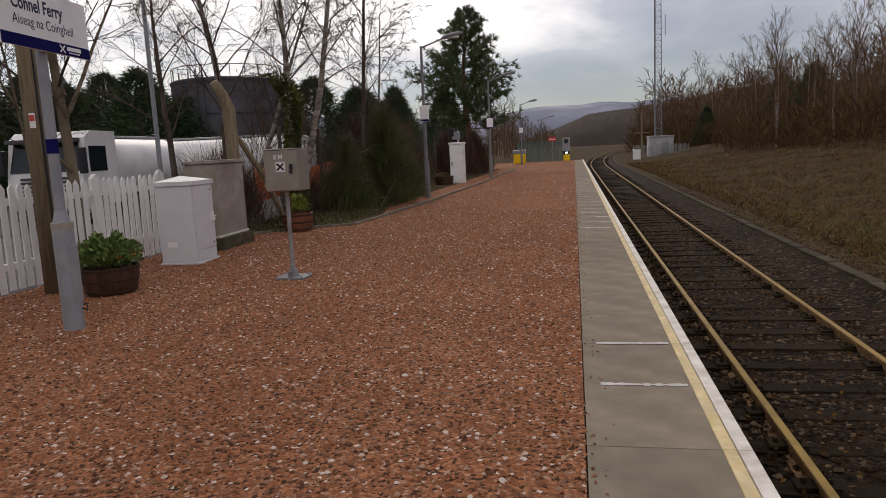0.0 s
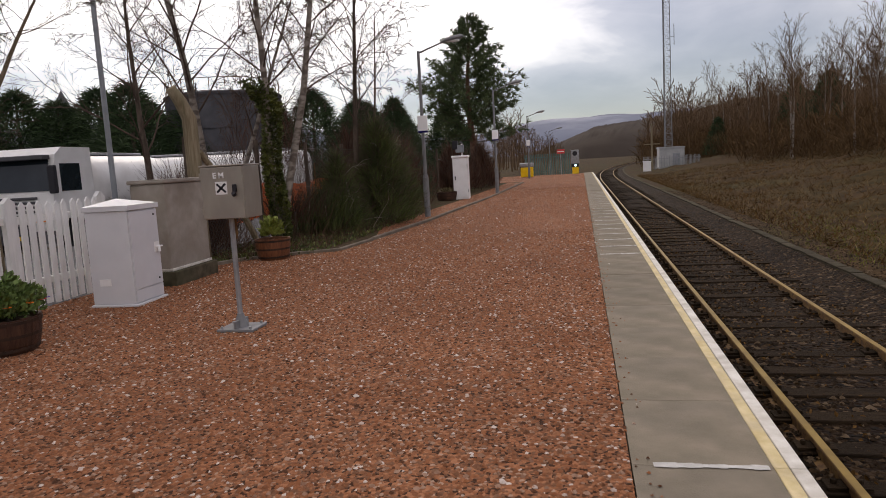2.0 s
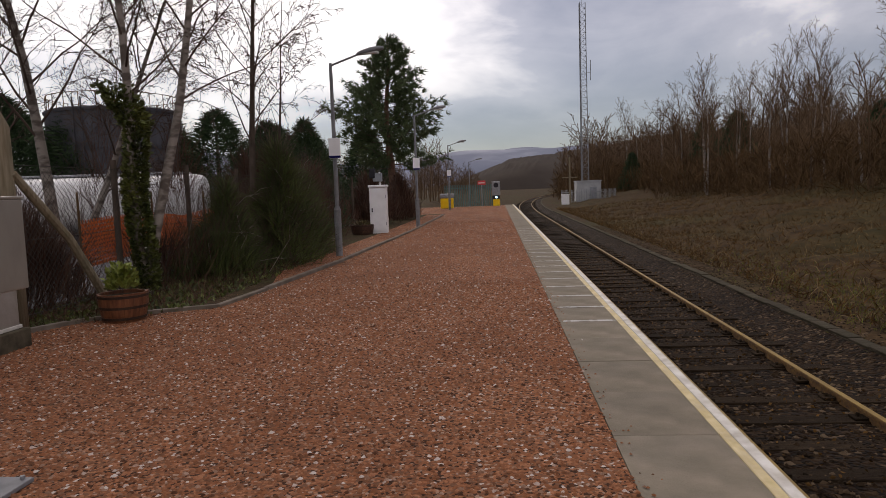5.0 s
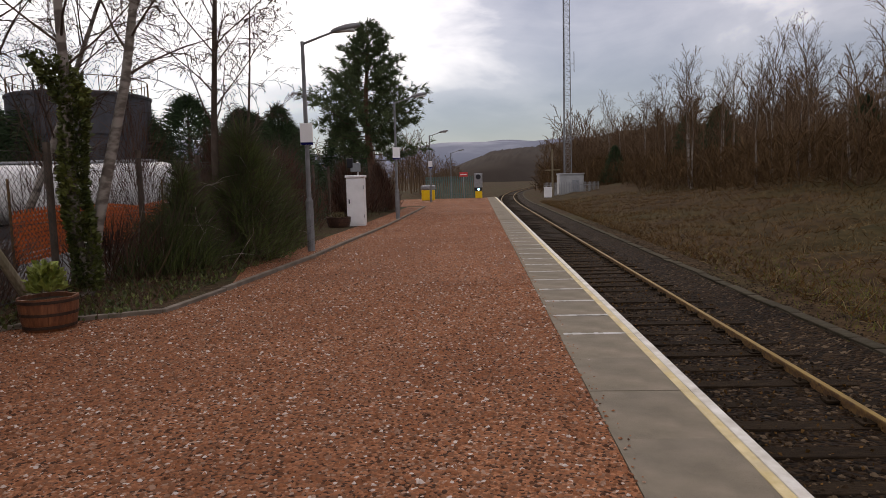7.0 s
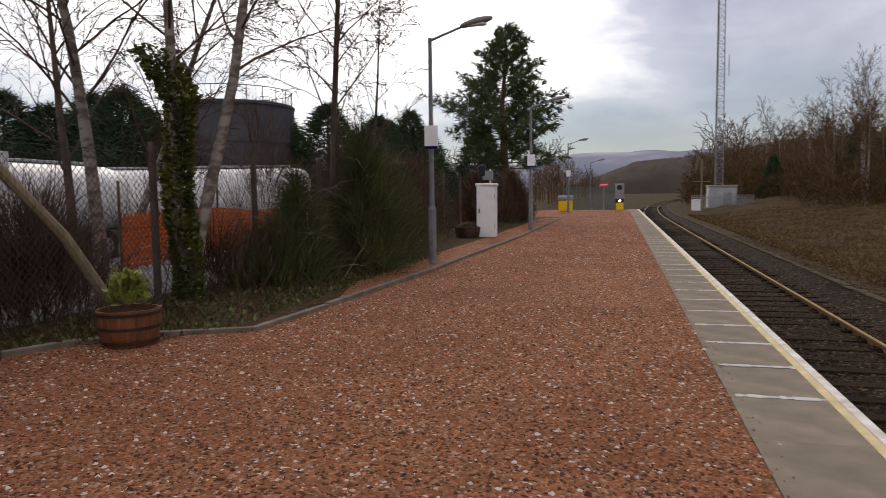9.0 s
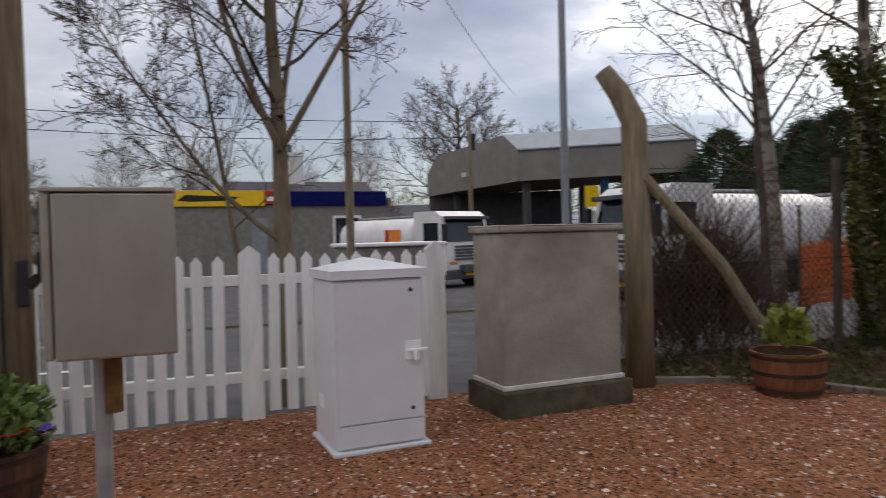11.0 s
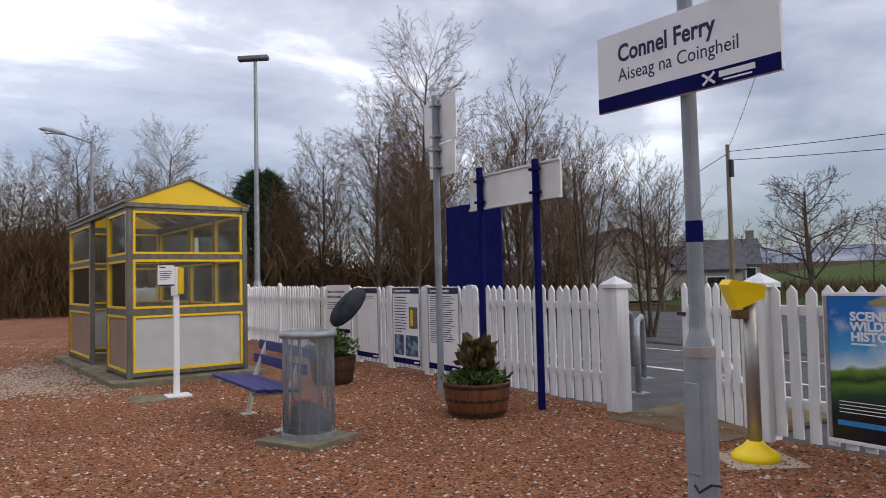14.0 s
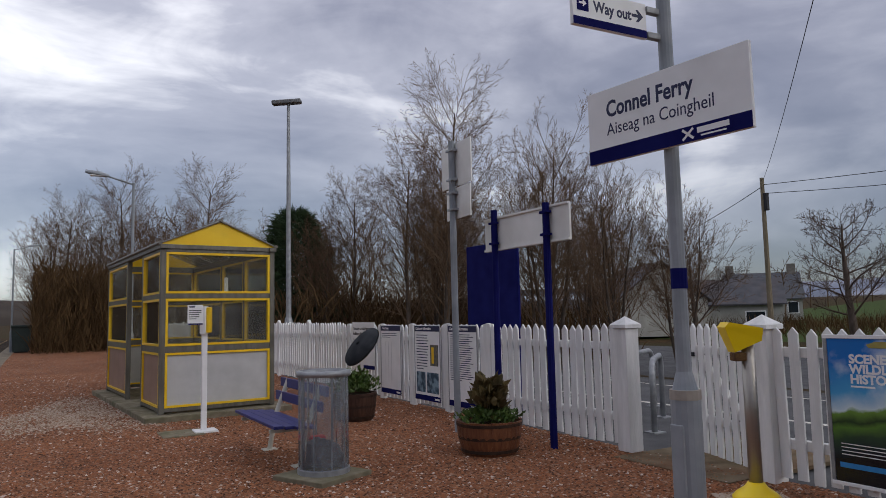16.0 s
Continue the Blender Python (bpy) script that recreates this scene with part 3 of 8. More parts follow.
def blades(rng, n, place, length, width, droop=0.3, lean=0.5):
    """Many thin bent blades; place() gives a root and a main direction."""
    m = Mesh()
    for _ in range(n):
        p, d = place()
        a = Vector((rng.uniform(-1, 1), rng.uniform(-1, 1), rng.uniform(-1, 1)))
        d = (d + a * lean).normalized()
        s = d.cross(Vector((rng.uniform(-1, 1), rng.uniform(-1, 1), 0.1))).normalized() * width * rng.uniform(0.6, 1.4)
        L = length * rng.uniform(0.55, 1.3)
        q = p + d * L * 0.55
        e = q + (d + Vector((rng.uniform(-droop, droop), rng.uniform(-droop, droop), -droop * rng.random()))).normalized() * L * 0.5
        k = len(m.v)
        m.v += [tuple(p - s * 0.5), tuple(p + s * 0.5), tuple(q + s * 0.5), tuple(q - s * 0.5), tuple(e)]
        m.f += [(k, k + 1, k + 2, k + 3), (k + 3, k + 2, k + 4)]
    return m


def leaves(rng, n, place, size):
    """Small folded leaves."""
    m = Mesh()
    for _ in range(n):
        p, d = place()
        a = Vector((rng.uniform(-1, 1), rng.uniform(-1, 1), rng.uniform(-0.6, 1)))
        d = (d + a * 0.8).normalized()
        s = d.cross(Vector((rng.uniform(-1, 1), rng.uniform(-1, 1), rng.uniform(-1, 1)))).normalized()
        nn = d.cross(s)
        L = size * rng.uniform(0.6, 1.3)
        k = len(m.v)
        m.v += [tuple(p), tuple(p + d * L * 0.5 + s * L * 0.32 + nn * L * 0.1), tuple(p + d * L), tuple(p + d * L * 0.5 - s * L * 0.32 + nn * L * 0.1)]
        m.f += [(k, k + 1, k + 2), (k, k + 2, k + 3)]
    return m


def bush(name, at, rx, ry, h, n, seed, label, mat, width=0.012, length=0.5, category="bush", upward=1.0):
    rng = random.Random(seed)
    t = thing(name, at, label, category)

    def place():
        u, w, z = rng.random() ** 0.5, rng.uniform(0, 6.283), rng.random() ** 0.85
        k = (1.0 - 0.85 * z ** 1.6) * (0.8 + 0.3 * math.sin(w * 3 + seed) + 0.25 * math.sin(w * 7 + z * 9))
        p = Vector((rx * u * k * math.cos(w), ry * u * k * math.sin(w), z * h * 0.82 * (0.85 + 0.25 * math.sin(w * 2 + seed))))
        return p, Vector((math.cos(w) * 0.45 * u, math.sin(w) * 0.45 * u, upward))
    part("stem_tangle", blades(rng, n // 5, place, length * 1.6, width * 0.7, 0.2, 0.35), m_twig, t, "thin brown stems")
    if mat == m_bush:
        part("pale_stem", blades(rng, 26, place, length * 2.1, width * 1.5, 0.9, 0.8), m_birch, t, "bare pale crooked stems", kind="stuff")
    part("foliage", blades(rng, n, place, length, width, 0.35, 0.45), mat, t)
    return t


def conifer(name, at, r, h, n, seed, label, mat, group="", point=0.72):
    rng = random.Random(seed)
    t = thing(name, at, label, "conifer", group)
    part("trunk", Mesh().tube([(0, 0, 0), (0, 0, h * 0.9)], [h * 0.022, 0.02], 7), m_bark, t)

    def place():
        z = rng.random() ** 1.35
        w = rng.uniform(0, 6.283)
        tier = (z * 11 + 0.6 * math.sin(w * 3 + seed)) % 1.0
        k = (1 - z) ** point * (0.62 + 0.42 * (1 - tier) + 0.20 * math.sin(w * 5 + z * 9 + seed) + 0.2 * rng.random())
        u = 0.35 + 0.65 * rng.random() ** 0.4
        return Vector((r * k * u * math.cos(w), r * k * u * math.sin(w), 0.25 + z * (h - 0.5))), Vector((math.cos(w) * 0.8, math.sin(w) * 0.8, 0.55))
    part("crown", blades(rng, n * 3, place, h * 0.07, h * 0.005, 0.6, 0.8), mat, t)
    return t


def pine_tree(at, h, r, seed):
    rng = random.Random(seed)
    t = thing("pine_tree", at, "tall dark green pine with a bare reddish lower trunk", "tree")
    trunk = [Vector((0.12 * math.sin(i * 0.9), 0.1 * math.cos(i * 1.3), h * i / 10)) for i in range(11)]
    part("trunk", Mesh().tube(trunk, [0.26 * (1 - 0.085 * i) for i in range(11)], 9), m_pine_bark, t, smooth=True)
    limbs, roots = Mesh(), []
    for k in range(95):
        z = 0.27 + 0.71 * (k / 95) ** 0.9
        w = k * 2.399 + rng.uniform(-0.3, 0.3)
        reach = r * (1.03 - z) ** 0.92 * rng.uniform(0.65, 1.25) * (1.15 if z > 0.36 else 0.75) * 1.28
        p = trunk[min(int(z * 10), 9)].lerp(trunk[min(int(z * 10) + 1, 10)], z * 10 - int(z * 10))
        d = Vector((math.cos(w), math.sin(w), 0.10 + 0.55 * z))
        tip = p + d * reach
        mid = p + d * reach * 0.5 + Vector((0, 0, -0.12 * reach))
        limbs.tube([p, mid, tip], [0.05 * (1.2 - z), 0.03, 0.01], 4, caps=False)
        m = max(6, int(reach * 15))
        for j in range(m):
            f = 0.3 + 0.7 * j / m
            c = p.lerp(mid, f * 2) if f < 0.5 else mid.lerp(tip, f * 2 - 1)
            sp = 0.19 * reach * f
            roots.append((c + Vector((rng.uniform(-sp, sp), rng.uniform(-sp, sp), rng.uniform(-0.03, 0.11) * reach)), d))
    part("branchwork", limbs, m_bark, t, kind="stuff")
    it = iter([q for q in roots for _ in range(13)])
    part("needles", blades(rng, len(roots) * 13, lambda: next(it), 0.36, 0.026, 0.3, 1.1), m_pine, t, "tufts of dark green needles")
    return t


m_pine_bark = material("pine_bark", (0.11, 0.06, 0.04), (0.17, 0.10, 0.07), rough=0.9, scale=6, bump=0.6)
m_bramble = material("bramble_stems", (0.065, 0.032, 0.022), (0.105, 0.06, 0.04), rough=0.9, scale=2, bump=0, jitter=0.35, island=True)
m_dead = material("dead_bracken", (0.062, 0.032, 0.009), (0.135, 0.073, 0.024), rough=0.95, scale=2, bump=0, jitter=0.45, island=True)
m_thicket = material("brown_thicket", (0.066, 0.039, 0.018), (0.115, 0.070, 0.033), rough=0.95, scale=0.6, bump=0, jitter=0.35, island=True)

# ---- trees beside the platform ----
m_alder = material("grey_brown_bark", (0.125, 0.098, 0.066), (0.205, 0.168, 0.118), rough=0.9, scale=7, bump=0.6, bump_scale=20, stretch=(1, 1, 0.4), stain=(0.10, 0.11, 0.06), stain_scale=1.5)
m_alder_twig = material("dark_alder_twigs", (0.06, 0.045, 0.034), (0.10, 0.078, 0.058), rough=0.9, scale=3, bump=0)
alder = dict(BROAD, stems=[(0, 0, -0.02, -0.01, 1.0, 1.0), (0, 0.02, 0.08, -1.25, 0.36, 0.30, 1.45), (0, 0.02, 0.10, 0.62, 0.42, 0.36, 2.35), (0, 0, -0.15, -0.42, 0.5, 0.40, 2.3), (0, 0, -0.6, 0.3, 0.42, 0.32, 2.6), (-0.25, -0.22, -0.03, -0.06, 0.66, 0.34, 0)],
             shoots=(16, 8, 6, 4), bare=(0.30, 0.2, 0.2, 0.1), angle=(0.95, 0.75, 0.7, 0.7), up=(0.09, 0.05, 0.04, 0.03, 0), ratio=(0.42, 0.5, 0.5, 0.5), thin=0.003)
tree("tree", (-7.4, 10.08, -0.06), 11, 7.6, 0.095, alder, "bare tree with spreading limbs behind the fence", m_alder, twig=m_alder_twig)
tree("birch_tree", (-8.25, 16.87, -0.06), 23, 9.0, 0.11, dict(BIRCH, stems=[(0, 0, -0.1, -0.05, 1.0), (0.1, 0.1, 0.26, 0.1, 0.7)]), "bare birch with a leaning mottled trunk", m_birch)
b2 = tree("birch_tree", (-6.5, 16.3, 0), 37, 9.4, 0.095, dict(BIRCH, stems=[(0, 0, -0.05, 0.0, 0.98), (0.03, 0.05, 0.16, 0.1, 1.0)], bare=(0.34, 0.25, 0.2, 0.15)), "bare twin-stemmed birch with ivy round its foot", m_birch)
rng = random.Random(4)


def ivy_place():
    z, w = rng.random(), rng.uniform(0, 6.283)
    r = 0.11 + 0.05 * math.sin(z * 9 + w) + (0.13 * rng.random() if z > 0.8 else 0.05 * rng.random())
    return Vector((r * math.cos(w) + 0.03 - (1.6 * (z - 0.8) if z > 0.8 else 0), r * math.sin(w), 0.1 + z * 3.3)), Vector((math.cos(w), math.sin(w), 0.2))


part("ivy", leaves(rng, 5200, ivy_place, 0.085), m_ivy, b2, "glossy ivy wrapped round the trunk")
tree("birch_tree", (-6.0, 20.4, 0), 51, 8.6, 0.085, dict(BIRCH, shoots=(22, 8, 5, 4), thin=0.006), "slender bare birch behind the bushes", m_bark)
tree("birch_tree", (-7.0, 25.2, -0.05), 58, 6.8, 0.06, dict(BIRCH, shoots=(14, 6, 4, 3), thin=0.006), "slender bare birch behind the bushes", m_bark)
tree("tree", (-12.5, 21.0, -0.4), 61, 8.0, 0.12, BROAD, "bare spreading tree beyond the wire fence", m_bark)

# planting bed
bush("broom_bush", (-5.55, 20.5, 0), 1.05, 1.5, 2.9, 10000, 3, "dense dark green broom bush beside the platform", m_bush, 0.009, 0.42, upward=0.5)
bush("broom_bush", (-6.1, 18.9, 0), 0.8, 0.9, 2.0, 4200, 4, "ragged dark green broom bush with bare stems", m_bush, 0.009, 0.40, upward=0.45)
bush("broom_bush", (-5.75, 22.9, 0), 1.0, 1.4, 2.4, 7000, 5, "dense dark green broom bush beside the platform", m_bush, 0.009, 0.40, upward=0.5)
bush("broom_bush", (-6.2, 18.3, 0), 0.9, 1.0, 0.85, 2600, 8, "low dark green broom bush under the birches", m_bush, 0.009, 0.5)
bush("bramble_thicket", (-7.5, 24.6, 0), 1.0, 2.0, 2.7, 3000, 6, "tangled reddish brown brambles behind the bushes", m_bramble, 0.012, 0.8)
bush("bramble_thicket", (-6.7, 17.4, 0), 0.9, 1.3, 0.9, 500, 7, "tangled brown brambles round the birches", m_bramble, 0.010, 0.6)
bush("bramble_thicket", (-7.4, 14.9, 0), 0.8, 1.4, 1.3, 1400, 9, "tangled brown brambles by the wire fence", m_bramble, 0.010, 0.6)
bush("bramble_thicket", (-7.5, 14.6, -0.02), 0.8, 1.2, 1.5, 1000, 18, "dark tangled brambles by the leaning post", m_bramble, 0.010, 0.6)
bush("bramble_thicket", (-8.7, 16.2, -0.05), 1.2, 1.8, 1.7, 350, 19, "dark tangled brambles behind the wire fence", m_bramble, 0.010, 0.7)
bush("bramble_thicket", (-8.9, 19.6, -0.05), 1.0, 2.6, 3.7, 420, 16, "tall tangled bare brambles behind the wire fence", m_bramble, 0.008, 0.95)
bush("bramble_thicket", (-9.2, 23.6, -0.05), 1.1, 2.4, 3.8, 700, 17, "tall tangled bare brambles behind the wire fence", m_bramble, 0.008, 0.95)
bush("bramble_thicket", (-6.9, 27.5, 0), 1.2, 3.2, 2.4, 3000, 12, "tangled brown scrub behind the lamp", m_bramble, 0.013, 0.8)
bush("gorse_bush", (-5.9, 42.0, 0), 1.3, 2.2, 2.4, 4500, 10, "rounded dark brown bush beside the platform", m_bramble, 0.022, 0.5)
bush("gorse_bush", (-6.6, 37.5, 0), 1.2, 3.0, 2.2, 4000, 14, "rounded brown bush beside the platform", m_bramble, 0.022, 0.6)
pine_tree((-6.6, 44.2, -0.05), 10.1, 3.2, 2)
m = Mesh()
outline = [(-6.45, 13.35), (-6.15, 14.0), (-5.65, 14.5), (-4.72, 14.95), (-4.56, 16.6), (-4.30, 20.7), (-4.15, 25), (-3.95, 30), (-3.9, 48), (-7.2, 48), (-7.6, 13.3)]
m.prism([(a, b) for a, b in outline], -0.01, 0.012)
structure("planting_bed", m, m_litter, "dark earth bed with leaf litter under the bushes", "planting bed")
m = Mesh().prism([(-4.56, 16.8), (-4.30, 20.6), (-4.18, 25), (-4.0, 30), (-3.95, 47), (-4.9, 47), (-5.0, 30), (-5.15, 24), (-5.1, 19)], 0.0, 0.018)
structure("chippings_verge", m, m_gravel, "strip of red chippings behind the timber edging", "verge")
rng = random.Random(14)


def bed_place():
    y = rng.uniform(13.5, 24)
    lo = -7.4
    hi = -4.95 - 1.5 * smoothstep(15.0, 13.4, y)
    return Vector((rng.uniform(lo, hi), y, 0.01)), Vector((0, 0, 1))


tagged(part("ivy_carpet", leaves(rng, 3200, bed_place, 0.075), m_ivy), "low ivy and weeds over the planting bed", "ground cover", kind="stuff")
tagged(part("dead_twigs", blades(rng, 2600, bed_place, 0.35, 0.006, 0.9, 1.6), m_bramble), "fallen twigs and dead stems on the bed", "twigs", kind="stuff")

# far left evergreens and scrub
cf = conifer("conifer", (-8.2, 32.6, 0), 1.6, 4.6, 2600, 3, "dark green conifer behind the wire fence", m_conifer, "conifers by the yard")
for i, (x, y, s) in enumerate([(-9.2, 34.6, 1.0), (-14.5, 47, 1.45), (-17, 45.5, 1.6), (-19.5, 44.5, 1.5), (-12.5, 50, 1.3), (-23, 41, 1.5), (-25.5, 39, 1.7), (-10, 55, 1.4), (-15.5, 52, 1.5), (-21.5, 47, 1.7), (-27.5, 43.5, 1.6), (-29.5, 41.5, 1.75), (-31.5, 40.5, 1.6), (-33.5, 39.5, 1.75), (-36, 38.5, 1.6), (-38, 37.0, 1.5)]):
    c = copy_thing(cf, pose(x, y, -0.5, 0, 0, 47 * i))
    c.scale = (s * 1.35, s * 1.35, s)

# ---- east side: bank, wood and mast ----
rng = random.Random(21)


def bank_place():
    x = 5.2 + 24 * rng.random() ** 1.6
    y = rng.uniform(4, 75)
    return Vector((x + bend(y), y, land(x + bend(y), y) - 0.01)), Vector((rng.uniform(-0.5, 0.5), 0, 0.55))


tagged(part("dead_bracken", blades(rng, 42000, bank_place, 0.26, 0.014, 0.7, 0.9), m_dead), "flattened dead bracken and cut stalks over the bank", "bracken", kind="stuff")
tagged(part("dead_stalks", blades(rng, 16000, bank_place, 0.36, 0.012, 0.8, 1.1), material("pale_stalks", (0.15, 0.105, 0.05), (0.24, 0.18, 0.095), rough=0.95, bump=0, jitter=0.4, island=True)), "pale broken stalks and straw lying on the bank", "stalks", kind="stuff")
rng = random.Random(22)


def moss_place():
    x, y = 5.0 + rng.gauss(1.5, 0.9), rng.gauss(15, 6)
    return Vector((x, y, land(x, y) - 0.005)), Vector((0, 0, 0.8))


tagged(part("grass_tufts", blades(rng, 6000, moss_place, 0.11, 0.009, 0.4, 0.7), material("bank_grass", (0.10, 0.115, 0.02), (0.16, 0.165, 0.04), rough=0.9, bump=0, jitter=0.35, island=True)), "yellowish green grass at the foot of the bank", "grass", kind="stuff")

# trees of the wood that stand against the sky
wood_a = tree("woodland_tree", (27, 55, land(27, 55)), 71, 12.5, 0.16, WOOD, "tall bare tree at the edge of the wood", m_birch, "trees on the bank", m_far_twig)
wood_b = tree("woodland_tree", (33, 60, land(33, 60)), 72, 11.0, 0.15, dict(WOOD, shoots=(17, 6, 4), angle=(0.75, 0.6, 0.7)), "tall bare tree at the edge of the wood", m_bark, "trees on the bank", m_far_twig)
wood_c = tree("woodland_tree", (40, 52, land(40, 52)), 73, 13.0, 0.15, dict(WOOD, bare=(0.45, 0.3, 0.2), angle=(0.5, 0.5, 0.6)), "tall bare tree at the edge of the wood", m_birch, "trees on the bank", m_far_twig)
k = 0
while k < 110:
    y = rng.uniform(28, 128)
    x = bend(y) + 17.5 + 3 * noise.noise((y * 0.09, 0, 2)) + 3 * smoothstep(45, 30, y) + rng.random() ** 1.3 * 34
    s = rng.uniform(0.55, 0.92) * (0.60 + 0.36 * smoothstep(28, 75, y))
    src = (wood_a, wood_b, wood_c)[k % 3]
    c = copy_thing(src, pose(x, y, land(x, y) - 0.2, rng.uniform(-4, 4), rng.uniform(-4, 4), rng.uniform(0, 360)))
    c.scale = (s, s, s * rng.uniform(0.9, 1.1))
    k += 1


def merged_wood(name, seed, n, where, label, height=9.0, mat=None, spec=FAR, kinds=3):
    """Many far trees in one mesh."""
    r = random.Random(seed)
    kit = []
    for q in range(kinds):
        a, b = tree_meshes(seed + q, height, 0.13, spec)
        a.add(b.v, b.f)
        kit.append((np.array(a.v), np.array(a.f)))
    vs, fs, base = [], [], 0
    for i in range(n):
        x, y, z, s = where(r)
        v, f = kit[i % kinds]
        w = r.uniform(0, 6.283)
        c, d = math.cos(w), math.sin(w)
        vs.append(np.column_stack(((v[:, 0] * c - v[:, 1] * d) * s + x, (v[:, 0] * d + v[:, 1] * c) * s + y, v[:, 2] * s + z)))
        fs.append(f + base)
        base += len(v)
    me = bpy.data.meshes.new(name)
    me.from_pydata(np.concatenate(vs).tolist(), [], np.concatenate(fs).tolist())
    me.materials.append(mat or m_far_twig)
    return tagged(new(name, me), label, "woodland", kind="stuff")


def east_wood(r):
    y = r.uniform(30, 210)
    x = bend(y) + 17 + 3 * noise.noise((y * 0.09, 0, 2)) + 3 * smoothstep(45, 30, y) + r.random() ** 1.3 * 60
    return x, y, land(x, y) - 0.3, r.uniform(0.55, 1.0) * (0.62 + 0.36 * smoothstep(28, 75, y))


merged_wood("bare_woodland", 81, 470, east_wood, "dense bare brown woodland on the hillside")


def far_wood(r):
    y = r.uniform(112, 260)
    x = bend(y) + 8.5 + 4 * noise.noise((y * 0.05, 0, 4)) + r.random() ** 1.2 * 55
    return x, y, land(x, y) - 0.3, r.uniform(0.85, 1.3)


merged_wood("bare_woodland", 84, 360, far_wood, "bare brown woodland along the curve of the line")


def west_line_wood(r):
    y = r.uniform(85, 260)
    x = -7 - r.random() ** 1.3 * 50
    return x, y, land(x, y) - 0.3, r.uniform(0.4, 0.85)


merged_wood("bare_woodland", 87, 260, west_line_wood, "bare trees beyond the platform's far end")


def thicket_place(rng, x0, width, y0, y1, h):
    def place():
        y = rng.uniform(y0, y1)
        x = bend(y) + x0 + 3 * noise.noise((y * 0.09, 0, 2)) + 3 * smoothstep(45, 30, y) + rng.random() * width
        return Vector((x, y, land(x, y) + rng.random() ** 1.4 * h)), Vector((0, 0, 1))
    return place


rng = random.Random(31)
tagged(part("woodland_undergrowth", blades(rng, 42000, thicket_place(rng, 15.5, 20, 26, 150, 2.8), 1.3, 0.04, 0.5, 0.85), m_thicket), "brown undergrowth and saplings along the edge of the wood", "undergrowth", kind="stuff")
rng = random.Random(32)
tagged(part("hedge_scrub", blades(rng, 14000, thicket_place(rng, 6.5, 18, 108, 220, 4.0), 1.9, 0.06, 0.5, 0.85), m_thicket), "brown scrub beside the curve of the line", "undergrowth", kind="stuff")
for i, (x, y, s) in enumerate([(24, 92, 1.15), (26.5, 88, 1.25), (17, 104, 0.8), (30, 64, 0.9)]):
    c = copy_thing(cf, pose(x + bend(y), y, land(x + bend(y), y), 0, 0, 31 * i))
    c.scale = (s * 1.5, s * 1.5, s * 1.5)
    tagged(c, "dark evergreen among the bare trees of the wood", "conifer", "conifers in the wood")

m_lattice = material("mast_steel", (0.20, 0.21, 0.22), (0.27, 0.28, 0.29), rough=0.6, metal=0.3, bump=0)
mast = thing("lattice_mast", (11.0, 99.5, -0.9), "tall grey steel lattice mast beside the line", "mast")
H, W = 26.0, 0.62
corners = [(W, 0), (-W * 0.5, W * 0.87), (-W * 0.5, -W * 0.87)]
for cx, cy in corners:
    part("leg", Mesh().tube([(cx, cy, 0), (cx * 0.8, cy * 0.8, H)], 0.055, 5), m_lattice, mast)
m = Mesh()
n = 34
for i in range(n):
    z0, z1 = H * i / n, H * (i + 1) / n
    k0, k1 = 1 - 0.2 * i / n, 1 - 0.2 * (i + 1) / n
    for a in range(3):
        p, q = corners[a], corners[(a + 1) % 3]
        m.tube([(p[0] * k0, p[1] * k0, z0), (q[0] * k1, q[1] * k1, z1)], 0.026, 3, False)
        m.tube([(q[0] * k0, q[1] * k0, z0), (p[0] * k0, p[1] * k0, z0)], 0.022, 3, False)
part("bracing", m, m_lattice, mast)
part("aerial", Mesh().tube([(0.5, 0, 17.0), (1.05, 0, 17.0)], 0.03, 4).tube([(1.05, 0, 16.0), (1.05, 0, 18.6)], 0.045, 5), m_lattice, mast)
part("aerial", Mesh().tube([(0, 0, H - 0.3), (0, 0, H + 2.2)], 0.035, 5), m_lattice, mast)

hut = thing("relay_hut", (10.9, 95.5, -0.95), "pale grey equipment hut with a flat roof", "hut")
m_hut = material("pale_grp", (0.36, 0.37, 0.37), (0.43, 0.44, 0.44), rough=0.7, scale=2, bump=0.05, stain=(0.28, 0.29, 0.28))
part("wall", Mesh().box(-1.5, -1.4, 0, 1.5, 1.4, 2.75, 0.03), m_hut, hut)
part("roof", Mesh().box(-1.6, -1.5, 2.752, 1.6, 1.5, 2.9, 0.03), m_hut, hut)
part("door", Mesh().box(0.1, -1.45, 0.05, 0.95, -1.402, 2.05, 0.01), m_grey_paint, hut)
pal = thing("steel_fence", (-1.0, 93.3, -0.95), "grey steel palisade fence round the hut", "fence")
for i in range(44):
    x = 8.4 + i * 0.155
    if 10.0 < x < 13.2 and i % 2:
        continue
    part("pale", Mesh().prism([(x - 0.035, 0), (x + 0.035, 0), (x + 0.035, 1.75), (x, 1.85), (x - 0.035, 1.75)], -0.01, 0.01, "y"), m_galv, pal)
for z in (0.35, 1.45):
    part("rail", Mesh().box(8.35, 0.012, z, 15.2, 0.05, z + 0.06), m_galv, pal)
box = thing("location_case", (7.15, 86, -1.0), "small white trackside equipment case on a post", "cabinet")
part("body", Mesh().box(-0.42, -0.3, 0.25, 0.42, 0.3, 1.35, 0.02), m_white, box)
part("roof", Mesh().box(-0.47, -0.35, 1.352, 0.47, 0.35, 1.42, 0.01), m_white, box)
